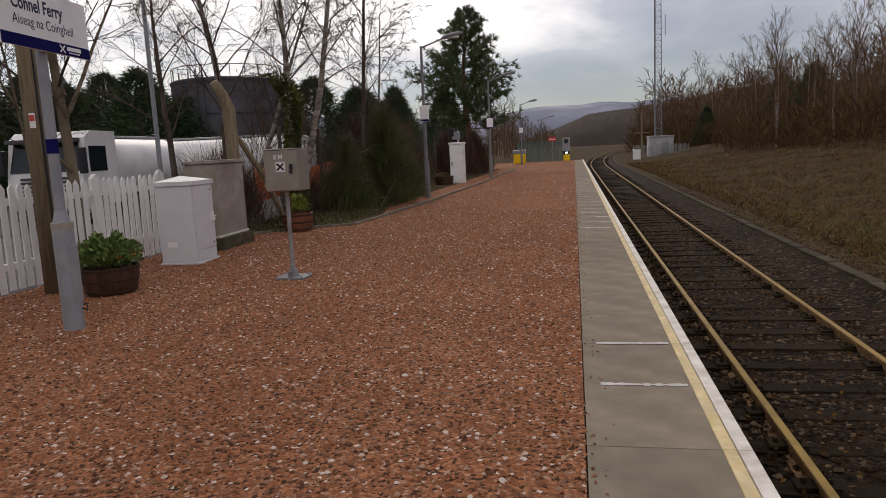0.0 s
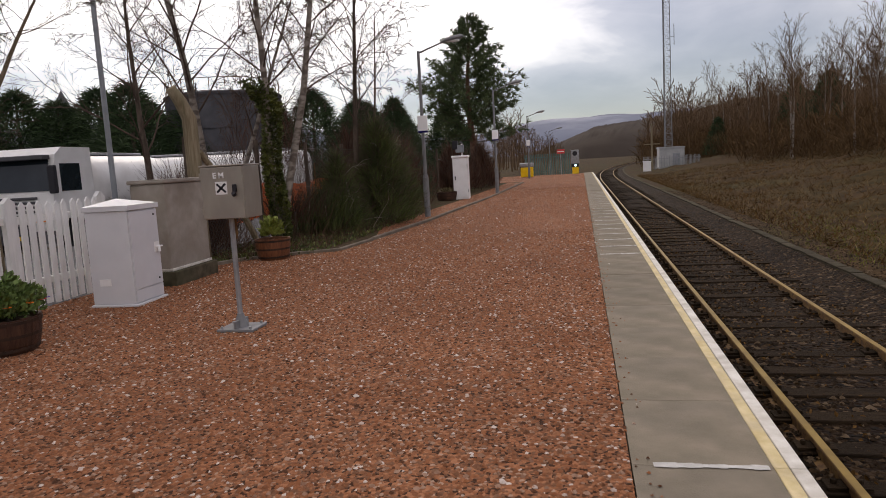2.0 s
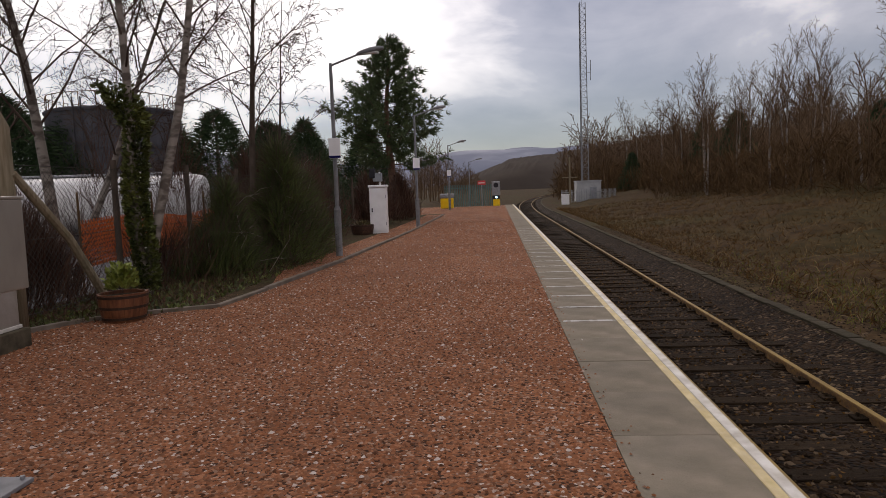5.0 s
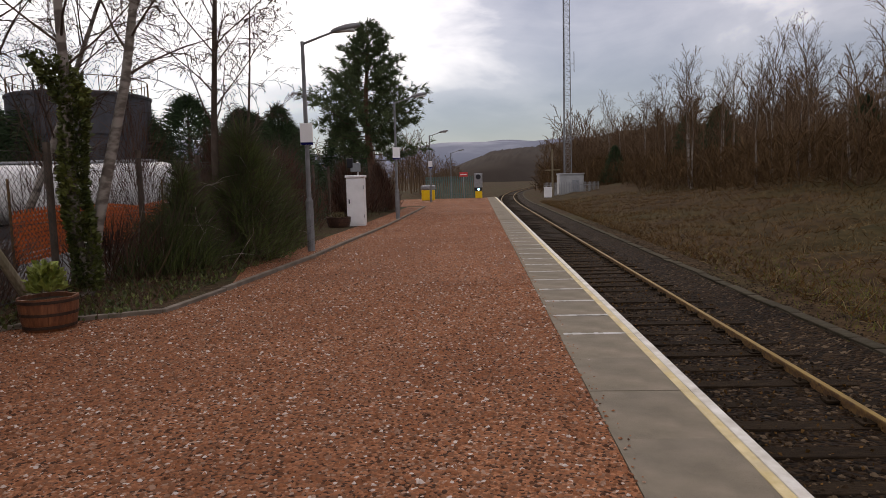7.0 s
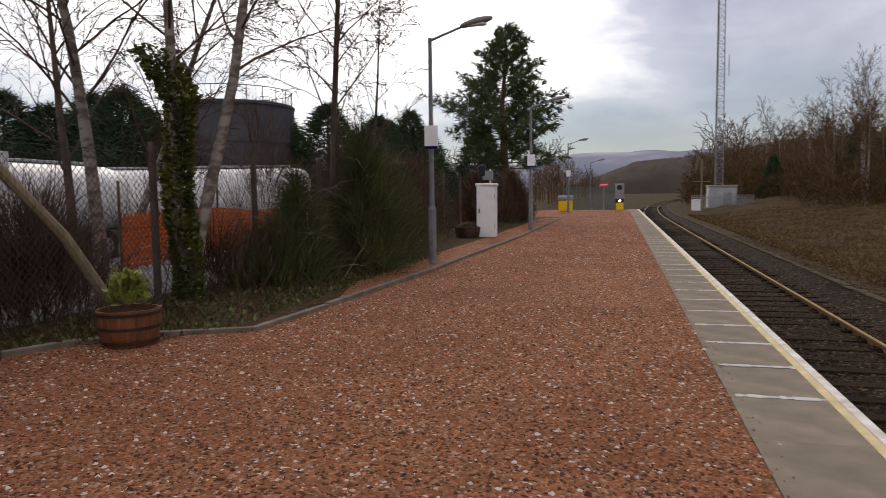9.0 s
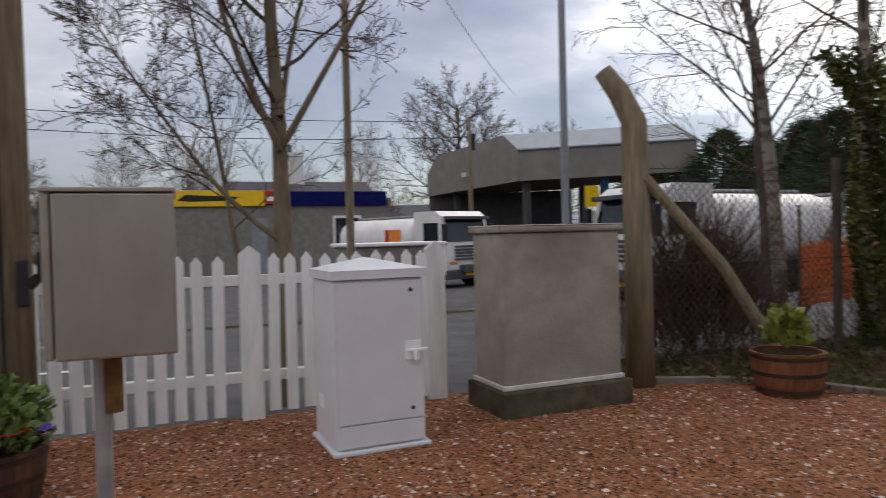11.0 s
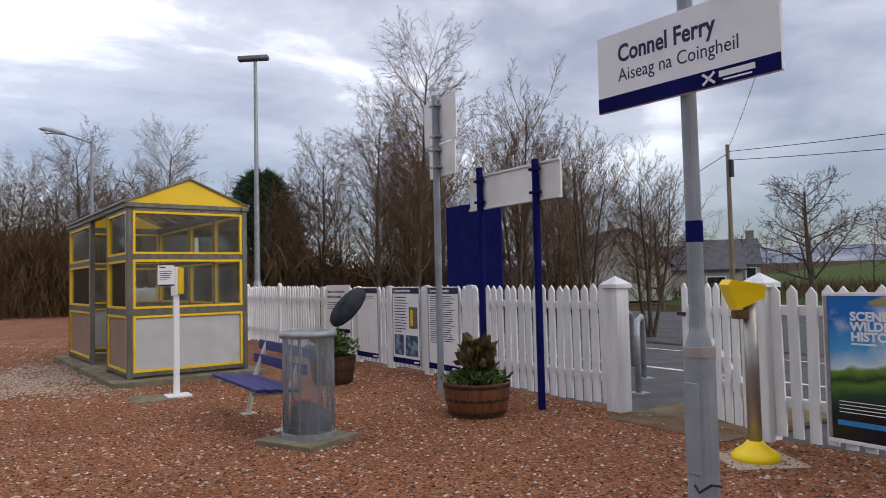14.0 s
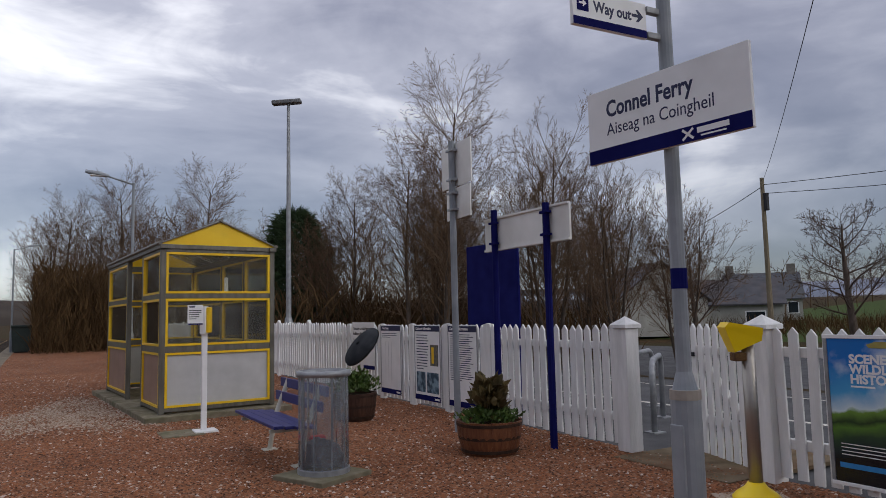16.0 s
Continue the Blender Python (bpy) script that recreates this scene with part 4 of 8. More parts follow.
part("stand", Mesh().box(-0.3, -0.2, -0.05, 0.3, 0.2, 0.249), m_concrete, box)
tp = thing("telegraph_pole", (8.1, 90, -1.0), "old wooden pole with a crossarm beside the line", "pole")
part("shaft", Mesh().tube([(0, 0, 0), (0, 0, 5.8)], [0.13, 0.09], 8), m_old_wood, tp)
part("crossarm", Mesh().box(-0.9, -0.14, 3.3, 0.9, -0.05, 3.42), m_old_wood, tp)

# ---- lamp columns ----


def lamp_column(at, h, turn, arm=0.75, label="grey steel lamp column with a single arm lantern", mat=None, lean=0.0):
    mat = mat or m_lamp_grey
    t = thing("street_lamp", at, label, "lamp", "lamp columns", turn)
    part("base", Mesh().tube([(0, 0, 0), (0, 0, 1.15)], [0.085, 0.085], 12).tube([(0, 0, 1.151), (0, 0, 1.24)], [0.085, 0.052], 12, False), mat, t)
    part("column", Mesh().tube([(0, 0, 1.2), (lean * 0.5, 0, h * 0.6), (lean, 0, h)], [0.052, 0.047, 0.04], 12), mat, t)
    part("door", Mesh().box(-0.045, -0.092, 0.35, 0.045, -0.082, 0.85, 0.004), mat, t)
    part("arm", Mesh().tube([(lean, 0, h - 0.06), (lean + arm * 0.35, 0, h + 0.02), (lean + arm, 0, h + 0.16)], [0.028, 0.026, 0.024], 8), mat, t)
    head = Mesh()
    prof = [(0, 0.045, 0.05), (0.12, 0.085, 0.08), (0.35, 0.105, 0.10), (0.55, 0.085, 0.08), (0.66, 0.03, 0.04)]
    n = 10
    for u, w, z in prof:
        head.v += [(lean + arm - 0.03 + u, w * math.cos(6.283 * k / n), h + 0.16 + u * 0.16 + z * math.sin(6.283 * k / n) * (1.0 if math.sin(6.283 * k / n) > 0 else 0.55)) for k in range(n)]
    head.f = [(i * n + k, i * n + (k + 1) % n, (i + 1) * n + (k + 1) % n, (i + 1) * n + k) for i in range(len(prof) - 1) for k in range(n)] + [tuple(range(n - 1, -1, -1)), tuple(range(40, 50))]
    lan = part("lantern", head, mat, t, smooth=True)
    part("bowl", Mesh().box(lean + arm + 0.08, -0.075, h + 0.12, lean + arm + 0.5, 0.075, h + 0.175, 0.02, Matrix.Translation((0, 0, 0.03))), m_bowl, lan, "clear lantern bowl")
    return t


m_bowl = material("lantern_bowl", (0.55, 0.56, 0.55), rough=0.2, bump=0)
lampA = lamp_column((-4.6, 22.17, -0.01), 4.66, -6, 0.7, lean=0.0)
sgn = part("station_sign", Mesh().box(-0.13, -0.085, 2.40, 0.15, -0.06, 2.88, 0.006).moved(pose(0, 0.0, 0, 0, 0, 14)), m_white, lampA, "small white station name plate")
part("band", Mesh().box(-0.128, -0.089, 2.402, 0.148, -0.0855, 2.46).moved(pose(0, 0.0, 0, 0, 0, 14)), m_navy, sgn)
copy_thing(lampA, pose(-4.03, 34.4, -0.01, 0, 0, -6))
copy_thing(lampA, pose(-4.1, 55.5, -0.01, 0, 0, -6))
lamp_column((-3.5, 78, -0.4), 4.66, -6)
lamp_column((-3.60, -13.2, -0.01), 5.75, -8, 0.7, mat=m_grey_paint)
lamp_column((0.10, -36, -0.01), 5.75, 178, 0.7, mat=m_grey_paint)

# tall car park column with a side lantern
col = thing("street_lamp", (-7.3, -9.6, -0.06), "tall pale grey lamp column in the car park", "lamp", "lamp columns", 150)
part("column", Mesh().tube([(0, 0, 0), (0, 0, 7.8)], [0.085, 0.045], 12), m_galv, col)
part("base", Mesh().tube([(0, 0, 1.25), (0, 0, 1.6)], [0.16, 0.09], 12), m_galv, col)
part("lantern", Mesh().box(-0.06, -0.13, 7.75, 0.78, 0.13, 7.87, 0.03).moved(pose(0, 0, 0, 0, -3, 0)), m_lamp_grey, col)
for x, y, h, r in ((-8.15, 13.45, 7.5, 0.05), (-12.9, 12.0, 9.0, 0.075)):
    c = thing("street_lamp", (x, y, -0.1), "plain grey steel lamp column beyond the fence", "lamp", "lamp columns")
    part("column", Mesh().tube([(0, 0, 0), (0, 0, h)], [r, r * 0.72], 10), m_grey_paint if r < 0.06 else m_old_wood, c)
    part("lantern", Mesh().box(-0.1, -0.35, h - 0.05, 0.1, 0.45, h + 0.08, 0.03), m_lamp_grey, c)

# ---- things on the platform ----
FENCE_X = -6.8


def frame_of(at, right, up=(0, 0, 1)):
    """The pose of a flat sign: x to its right, y up, z out of its face."""
    r, u = Vector(right).normalized(), Vector(up).normalized()
    n = r.cross(u)
    return Matrix(((r.x, u.x, n.x, at[0]), (r.y, u.y, n.y, at[1]), (r.z, u.z, n.z, at[2]), (0, 0, 0, 1)))


def bars(parent, m, x, y, w, h, rows, mat, seed=0, fill=0.62, name="text_line"):
    """Writing too small to read: one bar a line."""
    r = random.Random(seed)
    for i in range(rows):
        y1 = y - i * h / rows
        ww = w * (1.0 if i < rows - 1 else 0.6) * r.uniform(0.82, 1.0)
        part(name, Mesh().box(x, y1 - h / rows * fill, 0, x + ww, y1, 0.0012), mat, parent, at=m)


# electric point box on a post
em = thing("switch_box", (-3.57, 8.945, -0.026), "weathered grey steel switch box on a galvanised post", "switch box")
part("foot_plate", Mesh().box(-0.19, -0.15, 0.0, 0.19, 0.17, 0.028, 0.006).tube([(0, 0, 0.028), (0, 0, 0.16)], [0.075, 0.03], 10).box(-0.012, -0.13, 0.028, 0.012, 0.13, 0.10).moved(Matrix.Translation((0, 0, 0.027))), m_lamp_grey, em, "galvanised foot plate with gussets")
for sx, sy in ((-0.15, -0.11), (0.15, -0.11), (-0.15, 0.13), (0.15, 0.13)):
    part("bolt", Mesh().tube([(sx, sy, 0.055), (sx, sy, 0.077)], 0.014, 6), m_galv, em)
part("post", Mesh().tube([(0, 0, 0.12), (0, 0, 1.13)], 0.026, 12), m_galv, em)
part("bracket", Mesh().tube([(0, 0.03, 0.92), (0, 0.03, 1.14)], 0.034, 10), m_rail_side, em, "rusty bracket under the box")
body = part("body", Mesh().box(-0.215, -0.10, 1.125, 0.215, 0.235, 1.622, 0.008), m_em_grey, em)
part("roof", Mesh().box(-0.222, -0.135, 1.624, 0.222, 0.242, 1.638, 0.003), m_em_grey, em)
door = part("door", Mesh().box(-0.213, -0.128, 1.130, 0.213, -0.104, 1.618, 0.005), m_em_grey, em)
part("lock", Mesh().box(0.115, -0.15, 1.38, 0.155, -0.13, 1.45, 0.004).tube([(0.135, -0.15, 1.35), (0.135, -0.17, 1.37)], 0.022, 8), m_black, door, "black padlock and hasp")
part("cross_plate", Mesh().box(-0.065, -0.131, 1.36, 0.055, -0.1285, 1.48), m_white, door, "white plate with a black cross")
for a in (42, -42):
    part("cross_bar", Mesh().box(-0.06, -0.1335, -0.01, 0.06, -0.1312, 0.01).moved(Matrix.Translation((-0.005, 0, 1.42)) @ pose(0, 0, 0, 0, a, 0)), m_black, door)
lettering("E M", 0.075, m_white, door, frame_of((-0.085, -0.1295, 1.515), (1, 0, 0)), bold=0.002)
for z in (1.2, 1.54):
    part("hinge", Mesh().tube([(-0.222, -0.118, z - 0.03), (-0.222, -0.118, z + 0.03)], 0.009, 6), m_em_grey, em)

# white cabinet with a hipped lid
wc = thing("roadside_cabinet", (-5.85, 10.43, 0), "white steel equipment cabinet with a shallow hipped lid", "cabinet", turn=3)
part("plinth", Mesh().box(-0.31, -0.345, 0, 0.31, 0.345, 0.03, 0.008), m_cab_white, wc)
part("body", Mesh().box(-0.285, -0.318, 0.03, 0.27, 0.318, 1.165, 0.012), m_cab_white, wc)
m = Mesh().prism([(-0.30, -0.338), (0.30, -0.338), (0.30, 0.338), (-0.30, 0.338)], 1.166, 1.225)
m.add([(-0.30, -0.338, 1.226), (0.30, -0.338, 1.226), (0.30, 0.338, 1.226), (-0.30, 0.338, 1.226), (-0.05, 0, 1.305)], [(0, 1, 4), (1, 2, 4), (2, 3, 4), (3, 0, 4)])
part("lid", m, m_cab_white, wc)
dr = part("door", Mesh().box(0.272, -0.30, 0.20, 0.286, 0.30, 1.145, 0.004), m_cab_white, wc)
part("lower_panel", Mesh().box(0.272, -0.30, 0.045, 0.284, 0.30, 0.19, 0.004), m_cab_white, wc)
part("handle", Mesh().box(0.286, 0.17, 0.60, 0.292, 0.29, 0.73, 0.003).box(0.292, 0.20, 0.655, 0.31, 0.335, 0.675, 0.004).tube([(0.31, 0.24, 0.66), (0.315, 0.24, 0.60)], 0.018, 8), m_white, dr, "white latch plate with a padlock")
for z in (0.27, 1.08):
    part("lock", Mesh().tube([(0.286, 0.22, z), (0.292, 0.22, z)], 0.014, 8), m_black, dr)
part("vent", Mesh().box(-0.17, -0.326, 0.26, -0.02, -0.319, 0.345, 0.003), m_white, wc, "small white label plate")

# large grey cabinet on a concrete base
gc = thing("equipment_cabinet", (-6.27, 12.10, 0), "large plain grey equipment cabinet on a concrete base", "cabinet", turn=2)
part("plinth", Mesh().box(-0.31, -0.605, -0.02, 0.37, 0.62, 0.205, 0.015), material("dark_concrete", (0.055, 0.046, 0.030), (0.115, 0.098, 0.066), rough=0.9, scale=6, bump=0.3, stain=(0.05, 0.06, 0.03)), gc, "dark mossy concrete base")
part("body", Mesh().box(-0.24, -0.56, 0.2054, 0.29, 0.56, 1.45, 0.02), m_cab_grey, gc)
part("lid", Mesh().box(-0.265, -0.59, 1.452, 0.315, 0.59, 1.505, 0.018), m_cab_grey, gc)
part("lid_top", Mesh().box(-0.262, -0.587, 1.5052, 0.312, 0.587, 1.513, 0.003), m_white_line, gc, "pale weathered top sheet")
part("sill", Mesh().box(-0.25, -0.575, 0.2056, 0.305, 0.575, 0.245, 0.006), m_white_line, gc, "pale seal along its foot")

# name board on a column
name_post = thing("name_board_post", (-4.74, 6.49, 0), "grey station sign column with a white name board", "station sign")
part("column_base", Mesh().tube([(0, 0, 0), (0, 0, 0.95)], 0.093, 16).tube([(0, 0, 0.951), (0, 0, 1.12)], [0.093, 0.05], 16, False), m_grey_paint, name_post)
part("collar", Mesh().tube([(0, 0, 0.95), (0, 0, 1.01)], 0.0965, 16), m_cab_grey, name_post, "pale collar")
part("column", Mesh().tube([(0, 0, 1.05), (0.01, 0, 3.55)], [0.048, 0.046], 14), m_grey_paint, name_post)
part("access_door", Mesh().box(0.078, -0.048, 0.26, 0.099, 0.048, 0.80, 0.006), m_grey_paint, name_post)
part("band", Mesh().tube([(0, 0, 1.64), (0, 0, 1.77)], 0.0515, 14), m_navy, name_post, "navy band")
part("strap", Mesh().tube([(0.1, 0.01, 0.2), (0.115, 0.05, 0.17), (0.08, 0.11, 0.22), (0.0, 0.12, 0.2)], 0.008, 6), m_black, name_post)
BOARD = frame_of((0.156, -0.60, 2.535), (-0.104, 1.0, 0))   # lower south corner, face to the line
BW, BH = 1.225, 0.515
board = part("name_board", Mesh().box(0, 0, -0.03, BW, BH, 0, 0.004), m_white, name_post, "white name board with navy lettering and band", at=BOARD)
part("band", Mesh().box(0.002, 0.002, 0.0005, BW - 0.002, 0.10, 0.002), m_navy, board, "navy band")
lettering("Connel Ferry", 0.158, m_ink, board, Matrix.Translation((0.165, 0.315, 0.0006)), wide=0.80, bold=0.004)
lettering("Aiseag na Coingheil", 0.122, m_ink, board, Matrix.Translation((0.165, 0.185, 0.0006)), wide=0.86)
for a in (40, -40):
    part("emblem", Mesh().box(-0.05, -0.008, 0.0022, 0.05, 0.008, 0.003).moved(Matrix.Translation((0.80, 0.052, 0)) @ pose(0, 0, 0, 0, 0, a)), m_white, board, "pale crossed emblem")
part("operator_mark", Mesh().box(0.865, 0.045, 0.0022, 1.08, 0.080, 0.003), m_white, board, "plain pale bar for the operator's mark")
part("operator_mark", Mesh().box(0.89, 0.022, 0.0022, 1.06, 0.032, 0.003), m_white, board)
for z in (0.1, 0.42):
    part("clamp", Mesh().box(0.45, z - 0.02, -0.085, 0.6, z + 0.02, -0.031, 0.003), m_galv, board)
# way out finger board, square to the line
WAY = frame_of((0.76, -0.04, 3.255), (-1, 0.05, 0))
way = part("finger_board", Mesh().box(0, 0, -0.028, 0.60, 0.235, 0.0, 0.005), m_white, name_post, "white way out sign with a navy band", at=WAY)
part("band", Mesh().box(0.004, 0.004, 0.0006, 0.596, 0.055, 0.002), m_navy, way, "navy band")
lettering("Way out", 0.10, m_ink, way, Matrix.Translation((0.165, 0.105, 0.0008)), wide=0.85, bold=0.003)
part("pictogram", Mesh().box(0.035, 0.095, 0.0006, 0.125, 0.195, 0.002), m_navy, way, "navy exit symbol")
part("pictogram", Mesh().prism([(0.05, 0.138), (0.08, 0.138), (0.08, 0.12), (0.11, 0.145), (0.08, 0.17), (0.08, 0.152), (0.05, 0.152)], 0.0022, 0.003), m_white, way)
part("arrow", Mesh().prism([(0.475, 0.13), (0.53, 0.13), (0.51, 0.10), (0.53, 0.10), (0.57, 0.14), (0.53, 0.18), (0.51, 0.18), (0.53, 0.15), (0.475, 0.15)], 0.0006, 0.002), m_ink, way, "navy arrow")
for z in (0.03, 0.2):
    part("clamp", Mesh().box(0.60, z - 0.02, -0.03, 0.72, z + 0.02, 0.01, 0.003), m_galv, way)

# old timber pole
up = thing("utility_pole", (-6.33, 8.17, 0), "tall weathered timber utility pole with cable guards", "pole")
part("shaft", Mesh().tube([(0, 0, 0), (0.01, 0.0, 3.5), (0.03, 0.0, 8.6)], [0.125, 0.108, 0.085], 14), m_old_wood, up, smooth=True)
part("cable", Mesh().tube([(0.10, -0.04, 0.1), (0.115, -0.045, 1.6), (0.10, -0.035, 3.6), (0.09, -0.03, 8.0)], 0.014, 6), m_black, up)
part("cable_box", Mesh().box(0.10, 0.05, 1.05, 0.15, 0.12, 1.35, 0.008), m_black, up)
part("warning_plate", Mesh().box(0.03, -0.118, 1.98, 0.11, -0.112, 2.15, 0.002), m_white, up, "small white and red warning plate")
part("warning_plate", Mesh().box(0.035, -0.121, 2.06, 0.105, -0.1185, 2.13), material("warning_red", (0.45, 0.06, 0.04), rough=0.5, bump=0), up)

# bent strainer post with its brace
sp = thing("strainer_post", (-6.42, 13.17, 0), "tall weathered timber strainer post with a bent top", "fence post")
part("post", Mesh().tube([(0, 0, 0), (0.0, 0, 1.2), (0.0, -0.02, 2.45), (-0.06, -0.13, 2.72), (-0.13, -0.26, 2.93)], [0.135, 0.125, 0.12, 0.105, 0.085], 12), m_old_wood, sp, smooth=True)
part("brace", Mesh().tube([(0.10, 0.02, 1.92), (0.26, 0.75, 1.1), (0.36, 1.5, 0.0)], [0.05, 0.055, 0.06], 8), m_old_wood, sp, "leaning timber brace")


# barrels
def barrel(at, r, h, label, dark, seed):
    t = thing("barrel_planter", at, label, "planter")
    rng = random.Random(seed)
    n = 18
    prof = [(0.80, 0.0), (0.90, 0.25), (0.97, 0.6), (1.0, 1.0)]
    for k in range(n):
        a0, a1 = 6.2832 * (k + 0.02) / n, 6.2832 * (k + 0.98) / n
        m = Mesh()
        dz = rng.uniform(-0.008, 0.006)
        for f, z in prof:
            for a in (a0, (a0 + a1) / 2, a1):
                m.v.append((r * f * math.cos(a), r * f * math.sin(a), z * h + (dz if z == 1.0 else 0)))
        for f, z in prof[::-1]:
            for a in (a0, (a0 + a1) / 2, a1):
                m.v.append(((r * f - 0.028) * math.cos(a), (r * f - 0.028) * math.sin(a), z * h + (dz if z == 1.0 else 0)))
        m.f = [(3 * i + j, 3 * i + j + 1, 3 * i + j + 4, 3 * i + j + 3) for i in range(7) for j in range(2)]
        part("stave", m, m_barrel_dark if dark else m_barrel, t)
    for z in (0.14, 0.52, 0.9):
        f = 0.80 + 0.2 * z ** 0.6
        part("hoop", Mesh().lathe([(r * f - 0.004, (z - 0.045) * h), (r * f + 0.007, (z - 0.045) * h), (r * f + 0.011, (z + 0.045) * h), (r * f - 0.004, (z + 0.045) * h)], 24, close=False), m_hoop, t)
    part("soil", Mesh().lathe([(0.02, h * 0.9), (r * 0.93, h * 0.88)], 20, close=False), m_soil, t)
    return t


def shrub(parent, seed, n, r, h, z0, size, mat, name="shrub", label="", flat=0.6):
    rng = random.Random(seed)

    def place():
        w, u = rng.uniform(0, 6.283), rng.random() ** 0.45
        e = rng.random()
        k = r * u * math.cos(e * 1.35)
        bump = 1 + 0.22 * math.sin(w * 4 + seed) * math.sin(e * 5)
        return Vector((k * math.cos(w) * bump, k * math.sin(w) * bump, z0 + h * (0.15 + 0.85 * math.sin(e * 1.5)) * (0.4 + 0.6 * u) * bump)), Vector((math.cos(w) * flat, math.sin(w) * flat, 0.7))
    return part(name, leaves(rng, n, place, size), mat, parent, label)


def flowers(parent, spots, z, mat, label):
    for k, (x, y) in enumerate(spots):
        m = Mesh()
        for i in range(5):
            a = i * 1.2566
            m.add([(x, y, z), (x + 0.032 * math.cos(a - 0.5), y + 0.032 * math.sin(a - 0.5), z + 0.012), (x + 0.042 * math.cos(a), y + 0.042 * math.sin(a), z + 0.006), (x + 0.032 * math.cos(a + 0.5), y + 0.032 * math.sin(a + 0.5), z + 0.012)], [(0, 1, 2, 3)])
        part("flower", m, mat, parent, label)


m_red = material("red_petals", (0.5, 0.02, 0.02), rough=0.6, bump=0)
m_orange = material("orange_petals", (0.7, 0.16, 0.01), rough=0.6, bump=0)
m_purple = material("purple_petals", (0.08, 0.03, 0.25), rough=0.6, bump=0)
m_shrub = material("grey_green_leaf", (0.085, 0.14, 0.034), (0.16, 0.235, 0.07), rough=0.6, scale=14, bump=0, jitter=0.4, island=True)
m_rust_leaf = material("dull_red_leaf", (0.07, 0.06, 0.02), (0.13, 0.09, 0.035), rough=0.6, scale=14, bump=0, jitter=0.4, island=True)
m_lime = material("lime_leaf", (0.15, 0.19, 0.03), (0.24, 0.27, 0.06), rough=0.6, scale=14, bump=0, jitter=0.3, island=True)
p1 = barrel((-5.54, 8.14, 0), 0.33, 0.33, "dark half-barrel planter with a clipped shrub and pansies", True, 1)
shrub(p1, 5, 3600, 0.34, 0.31, 0.34, 0.06, m_shrub, label="dense grey-green shrub")
shrub(p1, 6, 900, 0.34, 0.12, 0.32, 0.05, m_leaf, "bedding_leaves")
flowers(p1, [(0.28, -0.2), (0.31, 0.02)], 0.45, m_orange, "orange flower")
flowers(p1, [(0.22, 0.25), (0.29, 0.2)], 0.45, m_red, "red flower")
flowers(p1, [(0.15, 0.34), (0.2, 0.35), (0.1, 0.33)], 0.44, m_purple, "purple flower")
p2 = barrel((-5.62, 14.12, 0), 0.31, 0.37, "reddish half-barrel planter with a low green plant", False, 2)
shrub(p2, 8, 420, 0.2, 0.3, 0.38, 0.09, m_lime, "plant", "yellowish green leafy plant")
p3 = barrel((-5.53, 3.08, 0), 0.36, 0.36, "brown half-barrel planter with a drooping reddish shrub", False, 3)
shrub(p3, 9, 900, 0.34, 0.14, 0.32, 0.06, m_leaf, "bedding_leaves", "low green bedding plants")
shrub(p3, 10, 260, 0.17, 0.34, 0.40, 0.14, m_rust_leaf, "shrub", "small dull reddish shrub")
p4 = barrel((-5.3, -0.15, 0), 0.33, 0.40, "dark half-barrel planter beside the fence", True, 4)
shrub(p4, 11, 700, 0.33, 0.32, 0.36, 0.08, m_leaf, "bedding_leaves")
p5 = barrel((-5.6, 30.3, 0), 0.42, 0.36, "low brown planter beside a white cabinet", True, 5)
shrub(p5, 12, 200, 0.3, 0.16, 0.32, 0.08, m_rust_leaf, "plant")

# tall white cabinet further along
cn = thing("equipment_cabinet", (-5.08, 31.0, 0), "tall white trackside cabinet with a sloping lid", "cabinet", turn=4)
part("body", Mesh().box(-0.31, -0.33, 0, 0.31, 0.33, 1.69, 0.015), m_white, cn)
part("lid", Mesh().box(-0.345, -0.37, 1.692, 0.345, 0.37, 1.78, 0.02), m_white, cn)
part("door", Mesh().box(-0.28, -0.344, 0.08, 0.28, -0.332, 1.64, 0.004), m_white, cn)
part("handle", Mesh().box(-0.24, -0.365, 0.8, -0.20, -0.345, 0.95, 0.004), m_black, cn)
part("hinge", Mesh().tube([(0.285, -0.347, 0.3), (0.285, -0.347, 0.42)], 0.012, 6), m_galv, cn)
part("hinge", Mesh().tube([(0.285, -0.347, 1.3), (0.285, -0.347, 1.42)], 0.012, 6), m_galv, cn)
cam_post = thing("camera_post", (-5.6, 34.5, 0), "thin white post with a small equipment box", "post")
part("post", Mesh().tube([(0, 0, 0), (0, 0, 2.35)], 0.04, 8), m_white, cam_post)
part("box", Mesh().box(-0.28, -0.1, 1.95, 0.1, 0.1, 2.3, 0.02), m_grey_paint, cam_post)
part("hood", Mesh().box(-0.42, -0.12, 2.1, -0.18, 0.12, 2.5, 0.03), m_black, cam_post)

